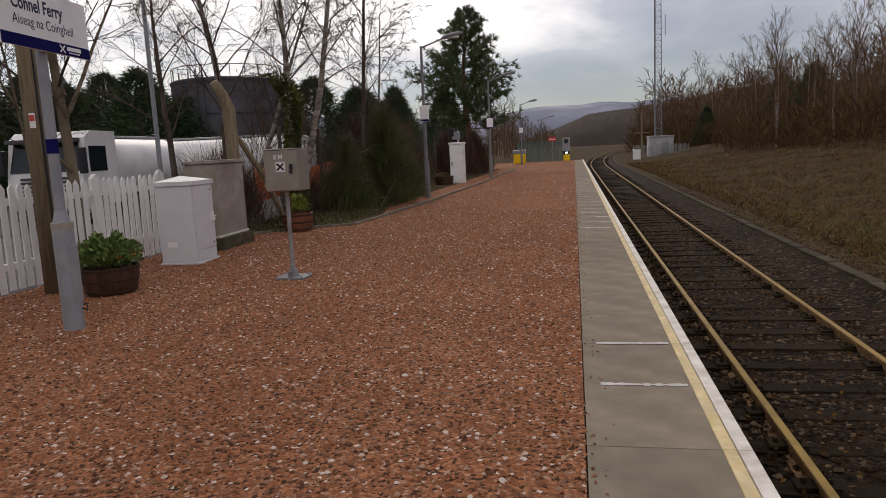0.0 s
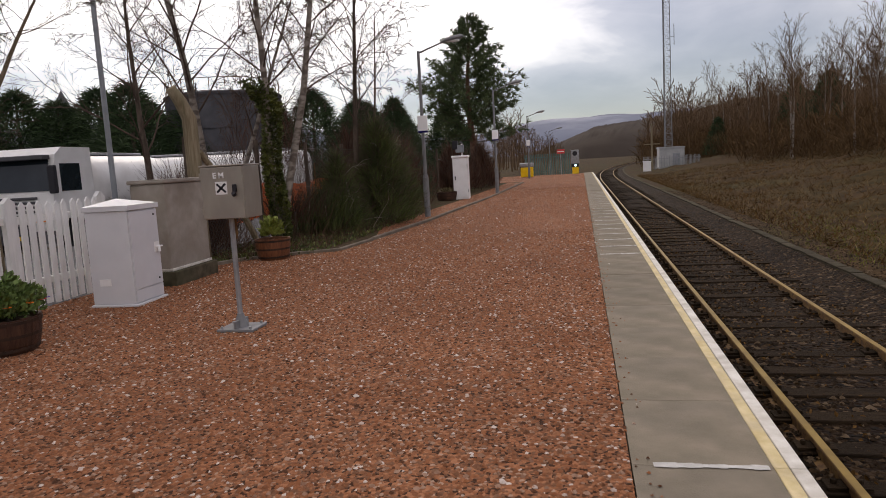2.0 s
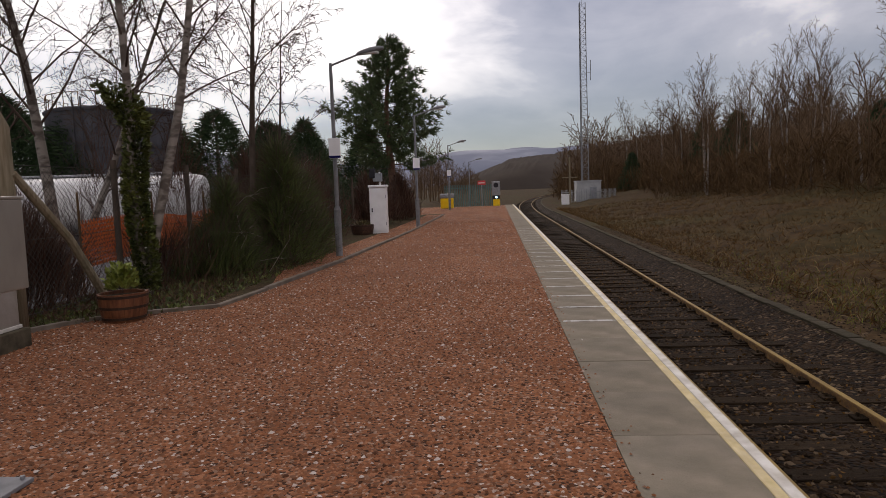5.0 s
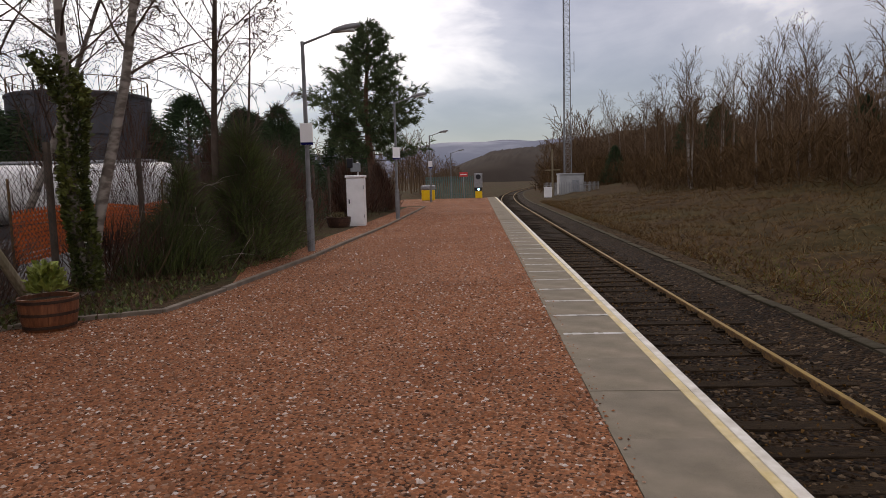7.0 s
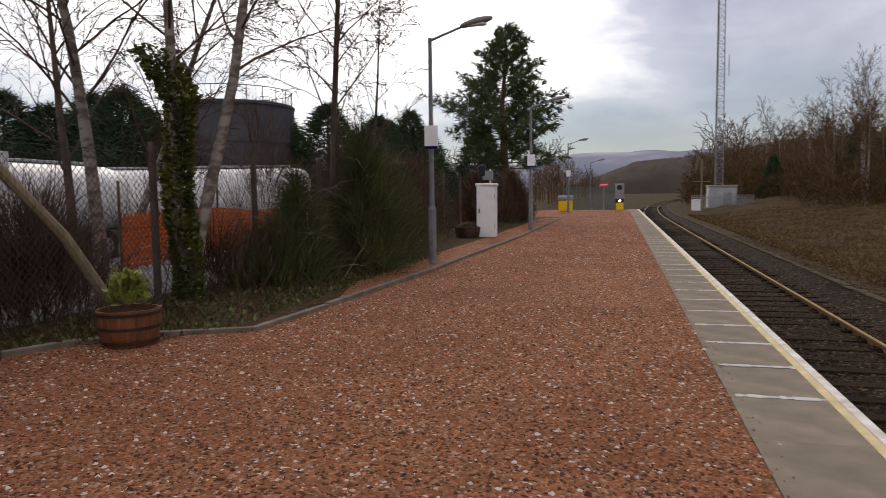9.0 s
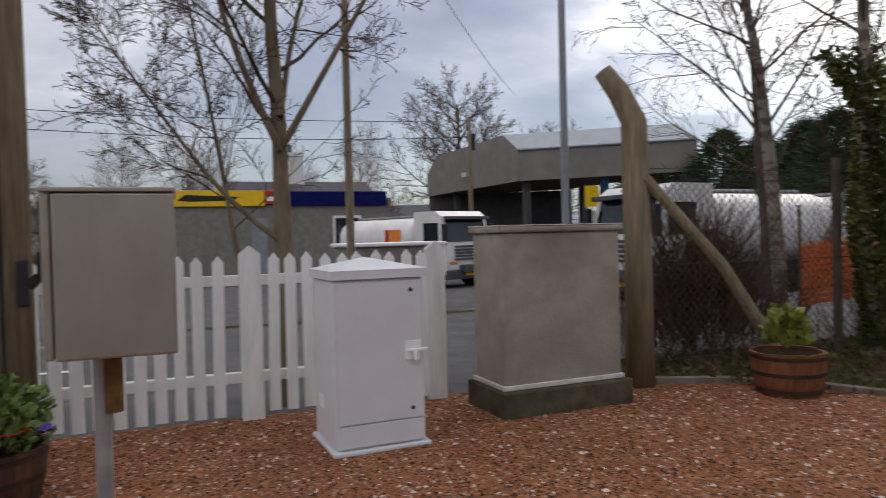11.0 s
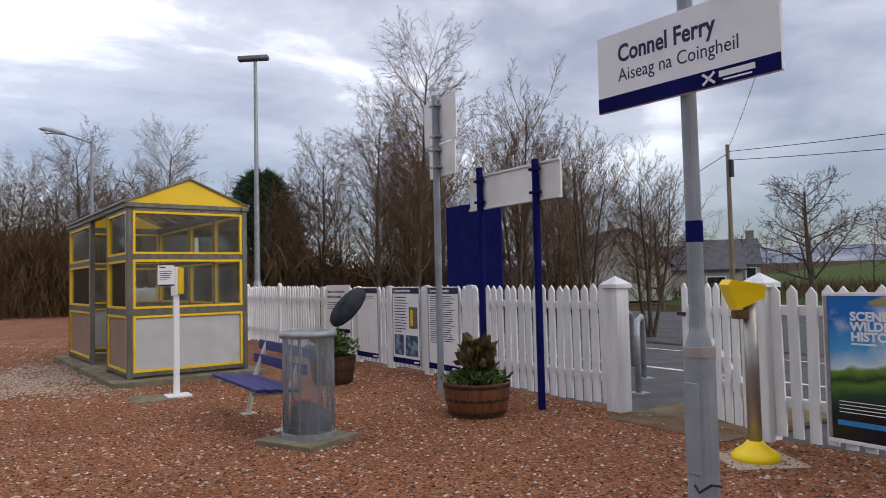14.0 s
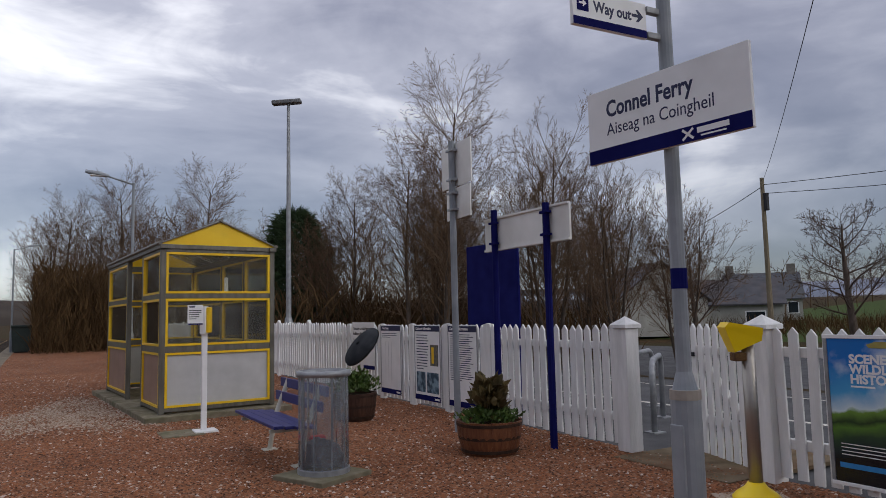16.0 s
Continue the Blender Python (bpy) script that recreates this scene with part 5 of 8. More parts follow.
# far end of the platform
pal2 = thing("steel_fence", (-2.6, 63.0, 0), "green steel palisade fence at the platform's far end", "fence")
m_green_steel = material("green_steel", (0.06, 0.13, 0.12), (0.09, 0.17, 0.155), rough=0.6, bump=0.05)
for i in range(30):
    part("pale", Mesh().box(-2.4 + i * 0.15, -0.01, 0, -2.33 + i * 0.15, 0.01, 1.8), m_green_steel, pal2)
for z in (0.3, 1.5):
    part("rail", Mesh().box(-2.42, 0.012, z, 2.1, 0.05, z + 0.05), m_green_steel, pal2)
fb = thing("direction_sign", (-1.9, 62.0, 0), "red and white notice on a post at the platform end", "sign")
part("post", Mesh().tube([(0, 0, 0), (0, 0, 2.1)], 0.03, 6), m_galv, fb)
part("plate", Mesh().box(-0.32, -0.05, 1.75, 0.32, -0.032, 2.1, 0.005), material("notice_red", (0.5, 0.04, 0.04), rough=0.5, bump=0), fb)
part("text_line", Mesh().box(-0.26, -0.054, 1.88, 0.26, -0.0505, 1.95), m_white, fb)
sg2 = thing("signal_head", (-0.75, 63.0, 0), "grey signal unit with a lit lamp on a yellow base", "signal")
part("case", Mesh().box(-0.34, -0.15, 0.85, 0.34, 0.15, 2.0, 0.03), m_galv, sg2)
part("target", Mesh().tube([(0, -0.152, 1.7), (0, -0.18, 1.7)], 0.2, 16), m_black, sg2)
part("base", Mesh().box(-0.25, -0.16, 0.0, 0.3, 0.16, 0.55, 0.02), m_yellow, sg2)
part("head", Mesh().box(-0.3, -0.16, 0.551, 0.3, 0.16, 0.849, 0.02), m_black, sg2)
m_signal = bpy.data.materials.new("signal_light")
m_signal.use_nodes = True
m_signal.node_tree.nodes["Principled BSDF"].inputs["Emission Color"].default_value = (0.35, 0.75, 1.0, 1)
m_signal.node_tree.nodes["Principled BSDF"].inputs["Emission Strength"].default_value = 6.0
part("lamp", Mesh().tube([(0.02, -0.162, 0.7), (0.02, -0.18, 0.7)], 0.09, 12), m_signal, sg2, "glowing pale blue lamp")
gb = thing("grit_bin", (-4.6, 60.0, 0), "yellow and grey bin beside the platform fence", "bin")
part("body", Mesh().box(-0.5, -0.35, 0, 0.5, 0.35, 0.8, 0.06), m_yellow, gb)
part("lid", Mesh().box(-0.55, -0.4, 0.802, 0.55, 0.4, 1.15, 0.08), m_galv, gb)

# emergency phone style post with a yellow hood
yp = thing("smart_card_reader", (-6.13, 5.93, 0), "ticket validator with a yellow hood on a steel post", "ticket validator", turn=60)
part("foot", Mesh().lathe([(0.178, 0), (0.182, 0.035), (0.155, 0.065), (0.085, 0.115), (0.06, 0.15)], 24), m_bright_yellow, yp, "yellow plastic foot", smooth=True)
part("slab", Mesh().box(-0.26, -0.27, -0.03, 0.27, 0.29, 0.006, 0.004), material("sandy_slab", (0.36, 0.29, 0.22), (0.45, 0.37, 0.29), rough=0.95, scale=8, bump=0.3), yp)
part("post", Mesh().tube([(0, 0, 0.1), (0, 0, 1.28)], 0.052, 16), material("stainless_steel", (0.36, 0.33, 0.29), (0.44, 0.41, 0.36), rough=0.4, metal=0.75, scale=3, bump=0.02, stretch=(8, 8, 0.5)), yp, smooth=True)
m = Mesh().add([(-0.085, -0.17, 1.40), (0.085, -0.17, 1.40), (0.10, 0.09, 1.35), (-0.10, 0.09, 1.35), (-0.065, -0.13, 1.16), (0.065, -0.13, 1.16), (0.085, 0.08, 1.25), (-0.085, 0.08, 1.25), (-0.08, -0.205, 1.36), (0.08, -0.205, 1.36)],
               [(0, 1, 2, 3), (0, 3, 7, 4, 8), (1, 9, 5, 6, 2), (3, 2, 6, 7), (0, 8, 9, 1), (8, 4, 5, 9), (4, 7, 6, 5)])
hood = part("hood", m, m_bright_yellow, yp, "bright yellow hood")
part("reader", Mesh().box(-0.055, -0.13, 1.09, 0.055, -0.03, 1.158, 0.012), m_rail_side, yp, "dark reader under the hood")

# white sign backs
m_frame_white = material("sign_back", (0.74, 0.73, 0.69), (0.80, 0.79, 0.75), rough=0.55, scale=3, bump=0.03, stain=(0.5, 0.48, 0.42), stain_scale=2)
bs = thing("station_sign", (-6.273, 2.775, 0), "white sign panel on two navy posts, seen from behind", "sign")
for y in (-0.50, 0.55):
    part("post", Mesh().tube([(0.045, y, 0), (0.045, y, 2.83 if y < 0 else 2.77)], 0.042, 10), m_navy, bs, "navy post")
part("panel", Mesh().box(-0.03, -0.78, 2.31, 0.0, 0.90, 2.74, 0.005), m_frame_white, bs)
for z in (2.325, 2.728):
    part("rim", Mesh().box(0.0005, -0.78, z - 0.012, 0.02, 0.90, z + 0.012), m_frame_white, bs)
for y in (-0.50, 0.55):
    for z in (2.40, 2.66):
        part("clamp", Mesh().box(0.0205, y - 0.07, z - 0.015, 0.09, y + 0.07, z + 0.015, 0.003), m_navy, bs)
bn = thing("notice_board", (-7.35, 0.52, 0), "tall navy information panel behind the fence", "notice board")
part("panel", Mesh().box(-0.04, -0.72, 1.0, 0.0, 0.70, 2.62, 0.01), m_navy, bn)
for y in (-0.55, 0.55):
    part("post", Mesh().box(-0.10, y - 0.04, 0, -0.041, y + 0.04, 2.55), m_navy, bn)
gp = thing("road_sign", (-5.95, 1.72, 0), "grey pole with two white sign plates, seen from behind", "sign", turn=-4)
part("pole", Mesh().tube([(0, 0, 0), (0, 0, 3.83)], 0.044, 12), m_grey_paint, gp)
a = part("plate", Mesh().box(-0.068, -0.40, 3.22, -0.048, 0.44, 3.80, 0.004), m_frame_white, gp)
b = part("plate", Mesh().box(-0.068, -0.27, 2.78, -0.048, 0.40, 3.20, 0.004), m_frame_white, gp)
for ob, z in ((a, 3.3), (a, 3.7), (b, 2.9), (b, 3.12)):
    part("clamp", Mesh().box(-0.0475, -0.08, z - 0.015, 0.05, 0.08, z + 0.015, 0.003), m_galv, ob)

# litter bin
lb = thing("litter_bin", (-3.62, 3.08, 0.045), "clear ribbed litter bin holder with its dark lid open", "litter bin", turn=0)
bx = thing("paving_slab", (-3.6, 3.1, 0), "mossy concrete slab under the litter bin", "slab", turn=24)
part("slab", Mesh().box(-0.33, -0.33, -0.03, 0.33, 0.33, 0.044, 0.008), m_slab, bx)
m_clear = glass_material("grey_polythene", (0.90, 0.94, 0.97), 0.14, 0.80, (0.46, 0.51, 0.56))
m = Mesh()
n = 72
for z in (0.03, 0.5, 0.92):
    m.v += [((0.232 + (0.006 if k % 4 < 2 else -0.004)) * math.cos(6.2832 * k / n), (0.232 + (0.006 if k % 4 < 2 else -0.004)) * math.sin(6.2832 * k / n), z) for k in range(n)]
m.f = [(i * n + k, i * n + (k + 1) % n, (i + 1) * n + (k + 1) % n, (i + 1) * n + k) for i in range(2) for k in range(n)]
part("drum", m, m_clear, lb, "ribbed translucent grey drum")
part("base_ring", Mesh().lathe([(0.25, 0), (0.25, 0.045), (0.22, 0.05), (0.22, 0.0)], 32, close=False), m_galv, lb)
part("rim", Mesh().lathe([(0.235, 0.90), (0.262, 0.905), (0.262, 0.955), (0.225, 0.96), (0.225, 0.9)], 32, close=False), m_galv, lb, "grey steel rim", smooth=True)
rng = random.Random(3)
for k in range(8):
    a = k * 0.785
    part("bar", Mesh().tube([(0.215 * math.cos(a), 0.215 * math.sin(a), 0.03), (0.215 * math.cos(a), 0.215 * math.sin(a), 0.92)], 0.006, 5), m_galv, lb)
hx = Vector((-0.99, -0.08, 0)).normalized()
rad = (hx * 0.62 + Vector((0, 0, 0.78))).normalized()
nrm = (hx * -0.78 + Vector((0, 0, 0.62))).normalized()
tan_ = nrm.cross(rad)
mid_ = hx * 0.25 + Vector((0, 0, 0.97)) + rad * 0.26
lid_pose = Matrix(((rad.x, tan_.x, nrm.x, mid_.x), (rad.y, tan_.y, nrm.y, mid_.y), (rad.z, tan_.z, nrm.z, mid_.z), (0, 0, 0, 1)))
lid = part("lid", Mesh().lathe([(0.02, 0.045), (0.14, 0.035), (0.225, 0.0), (0.23, -0.025), (0.215, -0.025), (0.13, 0.005), (0.01, 0.012)], 28, close=False), material("dark_lid", (0.022, 0.024, 0.027), (0.04, 0.043, 0.047), rough=0.88, bump=0.05), lb, "open dark grey lid", smooth=True,
           at=lid_pose)
bag = Mesh()
for k in range(3):
    bag.lathe([(0.03, 0.05), (0.12, 0.06), (0.15 - 0.02 * k, 0.14), (0.1, 0.25), (0.02, 0.3)], 9, at=(0.04 * k - 0.03, 0.05 - 0.05 * k, 0.01 * k))
part("litter", bag, m_black, lb, "dark litter at the bottom")
part("litter", Mesh().box(-0.05, -0.14, 0.24, 0.1, -0.06, 0.33, 0.02), m_red, lb, "red wrapper")

# bench
m_bench_navy = material("bench_navy_paint", (0.012, 0.014, 0.115), (0.020, 0.024, 0.16), rough=0.5, scale=5, bump=0.1, stain=(0.03, 0.032, 0.12), stain_scale=3)
m_bench_leg = material("cream_paint", (0.52, 0.50, 0.42), (0.62, 0.60, 0.52), rough=0.6, scale=5, bump=0.1, stain=(0.3, 0.27, 0.2), stain_scale=4)
bench = thing("bench", (-3.52, 1.95, 0), "navy slatted bench on cream metal supports", "bench", turn=90)
for y, z in ((0.0, 0.425), (0.115, 0.415), (0.23, 0.405), (0.345, 0.395)):
    part("slat", Mesh().box(-0.78, -0.28 + y, z, 0.78, -0.185 + y, z + 0.032, 0.006), m_bench_navy, bench)
for z in (0.55, 0.70):
    part("back_slat", Mesh().box(-0.78, 0.20 + (z - 0.55) * 0.4, z, 0.78, 0.232 + (z - 0.55) * 0.4, z + 0.105, 0.006), m_bench_navy, bench)
for x in (-0.55, 0.55):
    leg = part("leg", Mesh().tube([(x, 0.06, 0), (x, 0.13, 0.38), (x, 0.29, 0.80)], 0.03, 8).box(x - 0.022, -0.26, 0.36, x + 0.022, 0.14, 0.394, 0.004), m_bench_leg, bench)
    part("foot_plate", Mesh().box(x - 0.07, -0.02, 0, x + 0.07, 0.14, 0.012), m_bench_leg, leg)

# help point
hp = thing("help_point", (-3.2, -0.42, 0), "white help point post with a yellow panel and notice", "help point")
part("base_plate", Mesh().box(-0.17, -0.14, 0.0, 0.13, 0.14, 0.03, 0.006), m_white, hp)
part("slab", Mesh().box(0.02, -0.32, -0.02, 0.55, 0.25, 0.012, 0.004), m_slab, hp, "mossy paving slab")
part("post", Mesh().box(-0.036, -0.03, 0.03, 0.036, 0.03, 1.33, 0.006), m_white, hp)
part("panel", Mesh().box(-0.05, 0.036, 1.34, 0.05, 0.09, 1.69, 0.012).moved(pose(0, 0, 0, 0, 0, 60)), m_yellow, hp, "yellow front panel")
part("housing", Mesh().box(-0.065, -0.05, 1.32, 0.062, 0.035, 1.70, 0.01).moved(pose(0, 0, 0, 0, 0, 60)), m_white, hp)
nb = part("notice", Mesh().box(0, 0, -0.012, 0.20, 0.27, 0, 0.003), m_white, hp, "white printed notice", at=frame_of((0.24, 0.08, 1.45), (-1, 0, 0)))
bars(nb, Matrix.Translation((0, 0, 0.0005)), 0.02, 0.255, 0.15, 0.03, 1, m_ink, 1)
bars(nb, Matrix.Translation((0, 0, 0.0005)), 0.02, 0.20, 0.16, 0.14, 5, m_black, 2, 0.35)
part("band", Mesh().box(0.002, 0.002, 0.0006, 0.198, 0.022, 0.0015), m_navy, nb)

# ---- waiting shelter ----
SW, SL, EAVE, APEX = 1.75, 4.88, 2.69, 3.10
sh = thing("waiting_shelter", (-2.87, -1.96, 0.0), "yellow-framed glazed waiting shelter with a pitched clear roof", "shelter", turn=4.0)
sslab = thing("paving_slab", (-2.87, -1.96, 0.0), "mossy concrete base of the waiting shelter", "slab", turn=4.0)
part("slab", Mesh().box(-SW - 0.25, -SL - 0.3, -0.03, 0.28, 0.28, 0.085, 0.01), m_slab, sslab)
m_ali = material("aluminium_frame", (0.115, 0.105, 0.085), (0.175, 0.165, 0.14), rough=0.5, metal=0.4, scale=5, bump=0.04, stretch=(3, 3, 0.5))
m_pane = glass_material("shelter_glass", (0.90, 0.91, 0.87), 0.05, 0.95)
m_roof_pane = glass_material("roof_sheet", (0.72, 0.74, 0.72), 0.25, 0.35)
m_panel = material("shelter_panel", (0.44, 0.44, 0.43), (0.53, 0.53, 0.52), rough=0.55, scale=2.2, bump=0.05, stain=(0.36, 0.35, 0.33), stain_scale=2)
m_panel_brown = material("shelter_panel_brown", (0.26, 0.16, 0.115), (0.32, 0.20, 0.15), rough=0.55, scale=2.2, bump=0.05)
Z0 = 0.09
posts_x = [-0.0, -SW]
posts_y = [0.0, -1.35, -2.75, -SL]
for x in posts_x:
    for y in posts_y:
        part("post", Mesh().box(x - 0.04, y - 0.04, Z0 - 0.002, x + 0.04, y + 0.04, EAVE - 0.05, 0.006), m_ali, sh)
LEVELS = [(Z0 + 0.09, 1.02), (1.12, 1.86), (1.94, EAVE - 0.1)]


def bay(parent, p, q, solid_low=True, brown=False):
    """One bay between two posts: rails, yellow trims, two panes and a low panel."""
    d = Vector(q) - Vector(p)
    L = d.length
    mm = Matrix.Translation((p[0], p[1], 0)) @ Matrix.Rotation(math.atan2(d.y, d.x), 4, "Z")
    for z0, z1 in ((1.02, 1.12), (1.86, 1.94), (EAVE - 0.1, EAVE - 0.05), (Z0 + 0.03, Z0 + 0.09)):
        part("rail", Mesh().box(0.042, -0.03, z0, L - 0.042, 0.03, z1, 0.004), m_ali, parent, at=mm)
    for i, (z0, z1) in enumerate(LEVELS):
        t = 0.035
        trim = Mesh()
        trim.box(0.043, -0.036, z0 + 0.001, L - 0.043, 0.036, z0 + t).box(0.043, -0.036, z1 - t, L - 0.043, 0.036, z1 - 0.001)
        trim.box(0.043, -0.036, z0 + t, 0.043 + t, 0.036, z1 - t).box(L - 0.043 - t, -0.036, z0 + t, L - 0.043, 0.036, z1 - t)
        fr = part("panel_frame", trim, m_yellow, parent, at=mm)
        if i == 0:
            part("low_panel", Mesh().box(0.043 + t, -0.008, z0 + t, L - 0.043 - t, 0.008, z1 - t), m_panel_brown if brown else m_panel, fr)
        else:
            pane = part("pane", Mesh().box(0.043 + t, -0.004, z0 + t, L - 0.043 - t, 0.004, z1 - t), m_pane, fr)
            pane.visible_shadow = False


bay(sh, (0, 0, 0), (-SW, 0, 0))
bay(sh, (-SW, 0, 0), (-SW, -1.35, 0))
bay(sh, (-SW, -1.35, 0), (-SW, -2.75, 0))
bay(sh, (-SW, -2.75, 0), (-SW, -SL, 0))
bay(sh, (-SW, -SL, 0), (0, -SL, 0))
bay(sh, (0, -SL, 0), (0, -2.75, 0), brown=True)
bay(sh, (0, -1.35, 0), (0, 0, 0), brown=True)
for x in posts_x:
    part("eaves_beam", Mesh().box(x - 0.06, -SL - 0.08, EAVE - 0.049, x + 0.06, 0.08, EAVE + 0.02, 0.006), m_ali, sh)
for y in (0.02, -SL - 0.02):
    part("tie_beam", Mesh().box(-SW + 0.061, y - 0.03, EAVE - 0.049, -0.061, y + 0.03, EAVE + 0.02, 0.004), m_ali, sh)
    part("gable", Mesh().prism([(-SW - 0.05, EAVE + 0.022), (0.05, EAVE + 0.022), (0.05, EAVE + 0.04), (-SW / 2, APEX), (-SW - 0.05, EAVE + 0.04)], y - 0.015, y + 0.015, "y"), m_yellow, sh, "yellow gable panel")
for sgn in (-1, 1):
    x0, x1 = -SW / 2 + sgn * (SW / 2 + 0.06), -SW / 2
    for k in range(4):
        y0, y1 = 0.07 - k * (SL + 0.14) / 4, 0.07 - (k + 1) * (SL + 0.14) / 4 + 0.03
        v = [(x0, y0, EAVE + 0.035), (x1 + sgn * 0.01, y0, APEX + 0.02), (x1 + sgn * 0.01, y1, APEX + 0.02), (x0, y1, EAVE + 0.035)]
        ob = part("roof_sheet", Mesh().add(v + [(a, b, c + 0.008) for a, b, c in v], [(0, 1, 2, 3), (7, 6, 5, 4), (0, 4, 5, 1), (1, 5, 6, 2), (2, 6, 7, 3), (3, 7, 4, 0)]), m_roof_pane, sh, "cloudy clear roof sheet")
        ob.visible_shadow = False
    for k in range(5):
        y = 0.06 - k * (SL + 0.12) / 4
        part("rafter", Mesh().tube([(x0, y, EAVE + 0.03), (x1, y, APEX + 0.012)], 0.012, 6), m_ali, sh)
    part("edge_trim", Mesh().tube([(x0, 0.08, EAVE + 0.04), (x0, -SL - 0.08, EAVE + 0.04)], 0.03, 6), m_ali, sh)
part("ridge", Mesh().tube([(-SW / 2, 0.08, APEX + 0.03), (-SW / 2, -SL - 0.08, APEX + 0.03)], 0.03, 6), m_ali, sh)
seat = thing("bench", (-2.87, -1.96, 0.0), "dark bench along the back wall of the shelter", "bench", turn=4.0)
part("seat", Mesh().box(-SW + 0.08, -SL + 0.2, 0.52, -SW + 0.45, -0.3, 0.56, 0.01), m_old_wood, seat)
for y in (-0.5, -2.4, -SL + 0.4):
    part("leg", Mesh().box(-SW + 0.12, y - 0.03, 0.087, -SW + 0.40, y + 0.03, 0.519), m_ali, seat)
part("sticker", Mesh().box(-1.02, -0.018, 1.92, -0.96, -0.012, 2.2), m_white, sh, "white strip notice on the glass")
fbn = thing("wheelie_bin", (-0.9, -43, 0), "dark wheeled bin standing by the platform lamp", "bin")
part("body", Mesh().box(-0.3, -0.35, 0.1, 0.3, 0.35, 1.0, 0.05), m_black, fbn)
part("lid", Mesh().box(-0.33, -0.38, 1.002, 0.33, 0.38, 1.1, 0.03), m_black, fbn)
part("wheel", Mesh().tube([(-0.3, 0.3, 0.1), (0.3, 0.3, 0.1)], 0.1, 12), m_black, fbn)

# ---- picket fence ----


def picket(h, w, d=0.022):
    return Mesh().prism([(-w / 2, 0.05), (w / 2, 0.05), (w / 2, h - w * 0.62), (0, h), (-w / 2, h - w * 0.62)], -d / 2, d / 2, "x").data("picket", m_fence)


def fence_run(y0, y1, label, h=1.33, pitch=0.142, x=FENCE_X, posts=(), w=0.088, side=1, last=False):
    f = thing("picket_fence", (x, y0, 0), label, "fence", "white picket fence")
    n = int(round((y1 - y0) / pitch))
    me = picket(h, w)
    for i in range(n + 1):
        y = i * (y1 - y0) / n
        if any(abs(y0 + y - py) < 0.12 for py in posts):
            continue
        part("picket", me, m_fence, f, at=pose(rng.uniform(-0.002, 0.002) + 0.0, y, rng.uniform(-0.012, 0.012), rng.uniform(-0.8, 0.8), 0, 0))
    for z in (0.30, 1.08):
        part("rail", Mesh().box(-0.075, -0.02, z, -0.0125, y1 - y0 + 0.02, z + 0.085, 0.006), m_fence, f)
    for py in posts:
        y = py - y0
        m = Mesh().prism([(y - 0.085, 0.0), (y + 0.085, 0.0), (y + 0.085, h + 0.0), (y, h + (0.07 if w < 0.095 else 0.015)), (y - 0.085, h + 0.0)], -0.045, 0.02, "x")
        part("post", m, m_fence, f)
    return f


def gate_post(y, h, x=FENCE_X, w=0.095):
    p = thing("fence_post", (x, y, 0), "square white timber gate post with a pyramid cap", "gate post", "gate posts")
    part("post", Mesh().box(-w, -w, 0, w, w, h - 0.10, 0.008), m_fence, p)
    cap = Mesh().box(-w - 0.025, -w - 0.025, h - 0.099, w + 0.025, w + 0.025, h - 0.06)
    k = w + 0.025
    cap.add([(-k, -k, h - 0.0595), (k, -k, h - 0.0595), (k, k, h - 0.0595), (-k, k, h - 0.0595), (0, 0, h + 0.03)], [(0, 1, 4), (1, 2, 4), (2, 3, 4), (3, 0, 4)])
    part("cap", cap, m_fence, p)


rng = random.Random(17)
fence_run(5.75, 11.32, "white painted picket fence beside the platform", posts=(7.42, 9.72, 11.30))
gate_post(3.92, 1.42)
gate_post(5.60, 1.42)
fence_run(-4.2, 3.74, "white painted picket fence with posters along the platform", h=1.36, w=0.1, posts=(-3.95, -2.35, -1.15, 0.05, 1.2))
fence_run(-30, -4.3, "long white picket fence beyond the posters", h=1.40, pitch=0.15, posts=tuple(-6.5 - 2.4 * i for i in range(10)))
# open gate leaf swung back to the car park
gate = thing("gate", (FENCE_X - 0.05, 5.46, 0), "open white picket gate swung outwards from the fence", "gate", turn=-200)
me = picket(1.36, 0.085)
for i in range(8):
    part("picket", me, m_fence, gate, at=(0, 0.08 + i * 0.135, 0))
for z in (0.35, 1.05):
    part("rail", Mesh().box(0.012, 0.02, z, 0.06, 1.1, z + 0.08, 0.005), m_fence, gate)
part("brace", Mesh().box(0.0125, -0.04, 0, 0.055, 0.04, 1.2).moved(Matrix.Translation((0, 0.12, 0.36)) @ pose(0, 0, 0, -52, 0, 0)), m_fence, gate)
part("latch", Mesh().box(-0.03, 1.0, 1.02, 0.08, 1.14, 1.06, 0.005), m_black, gate)

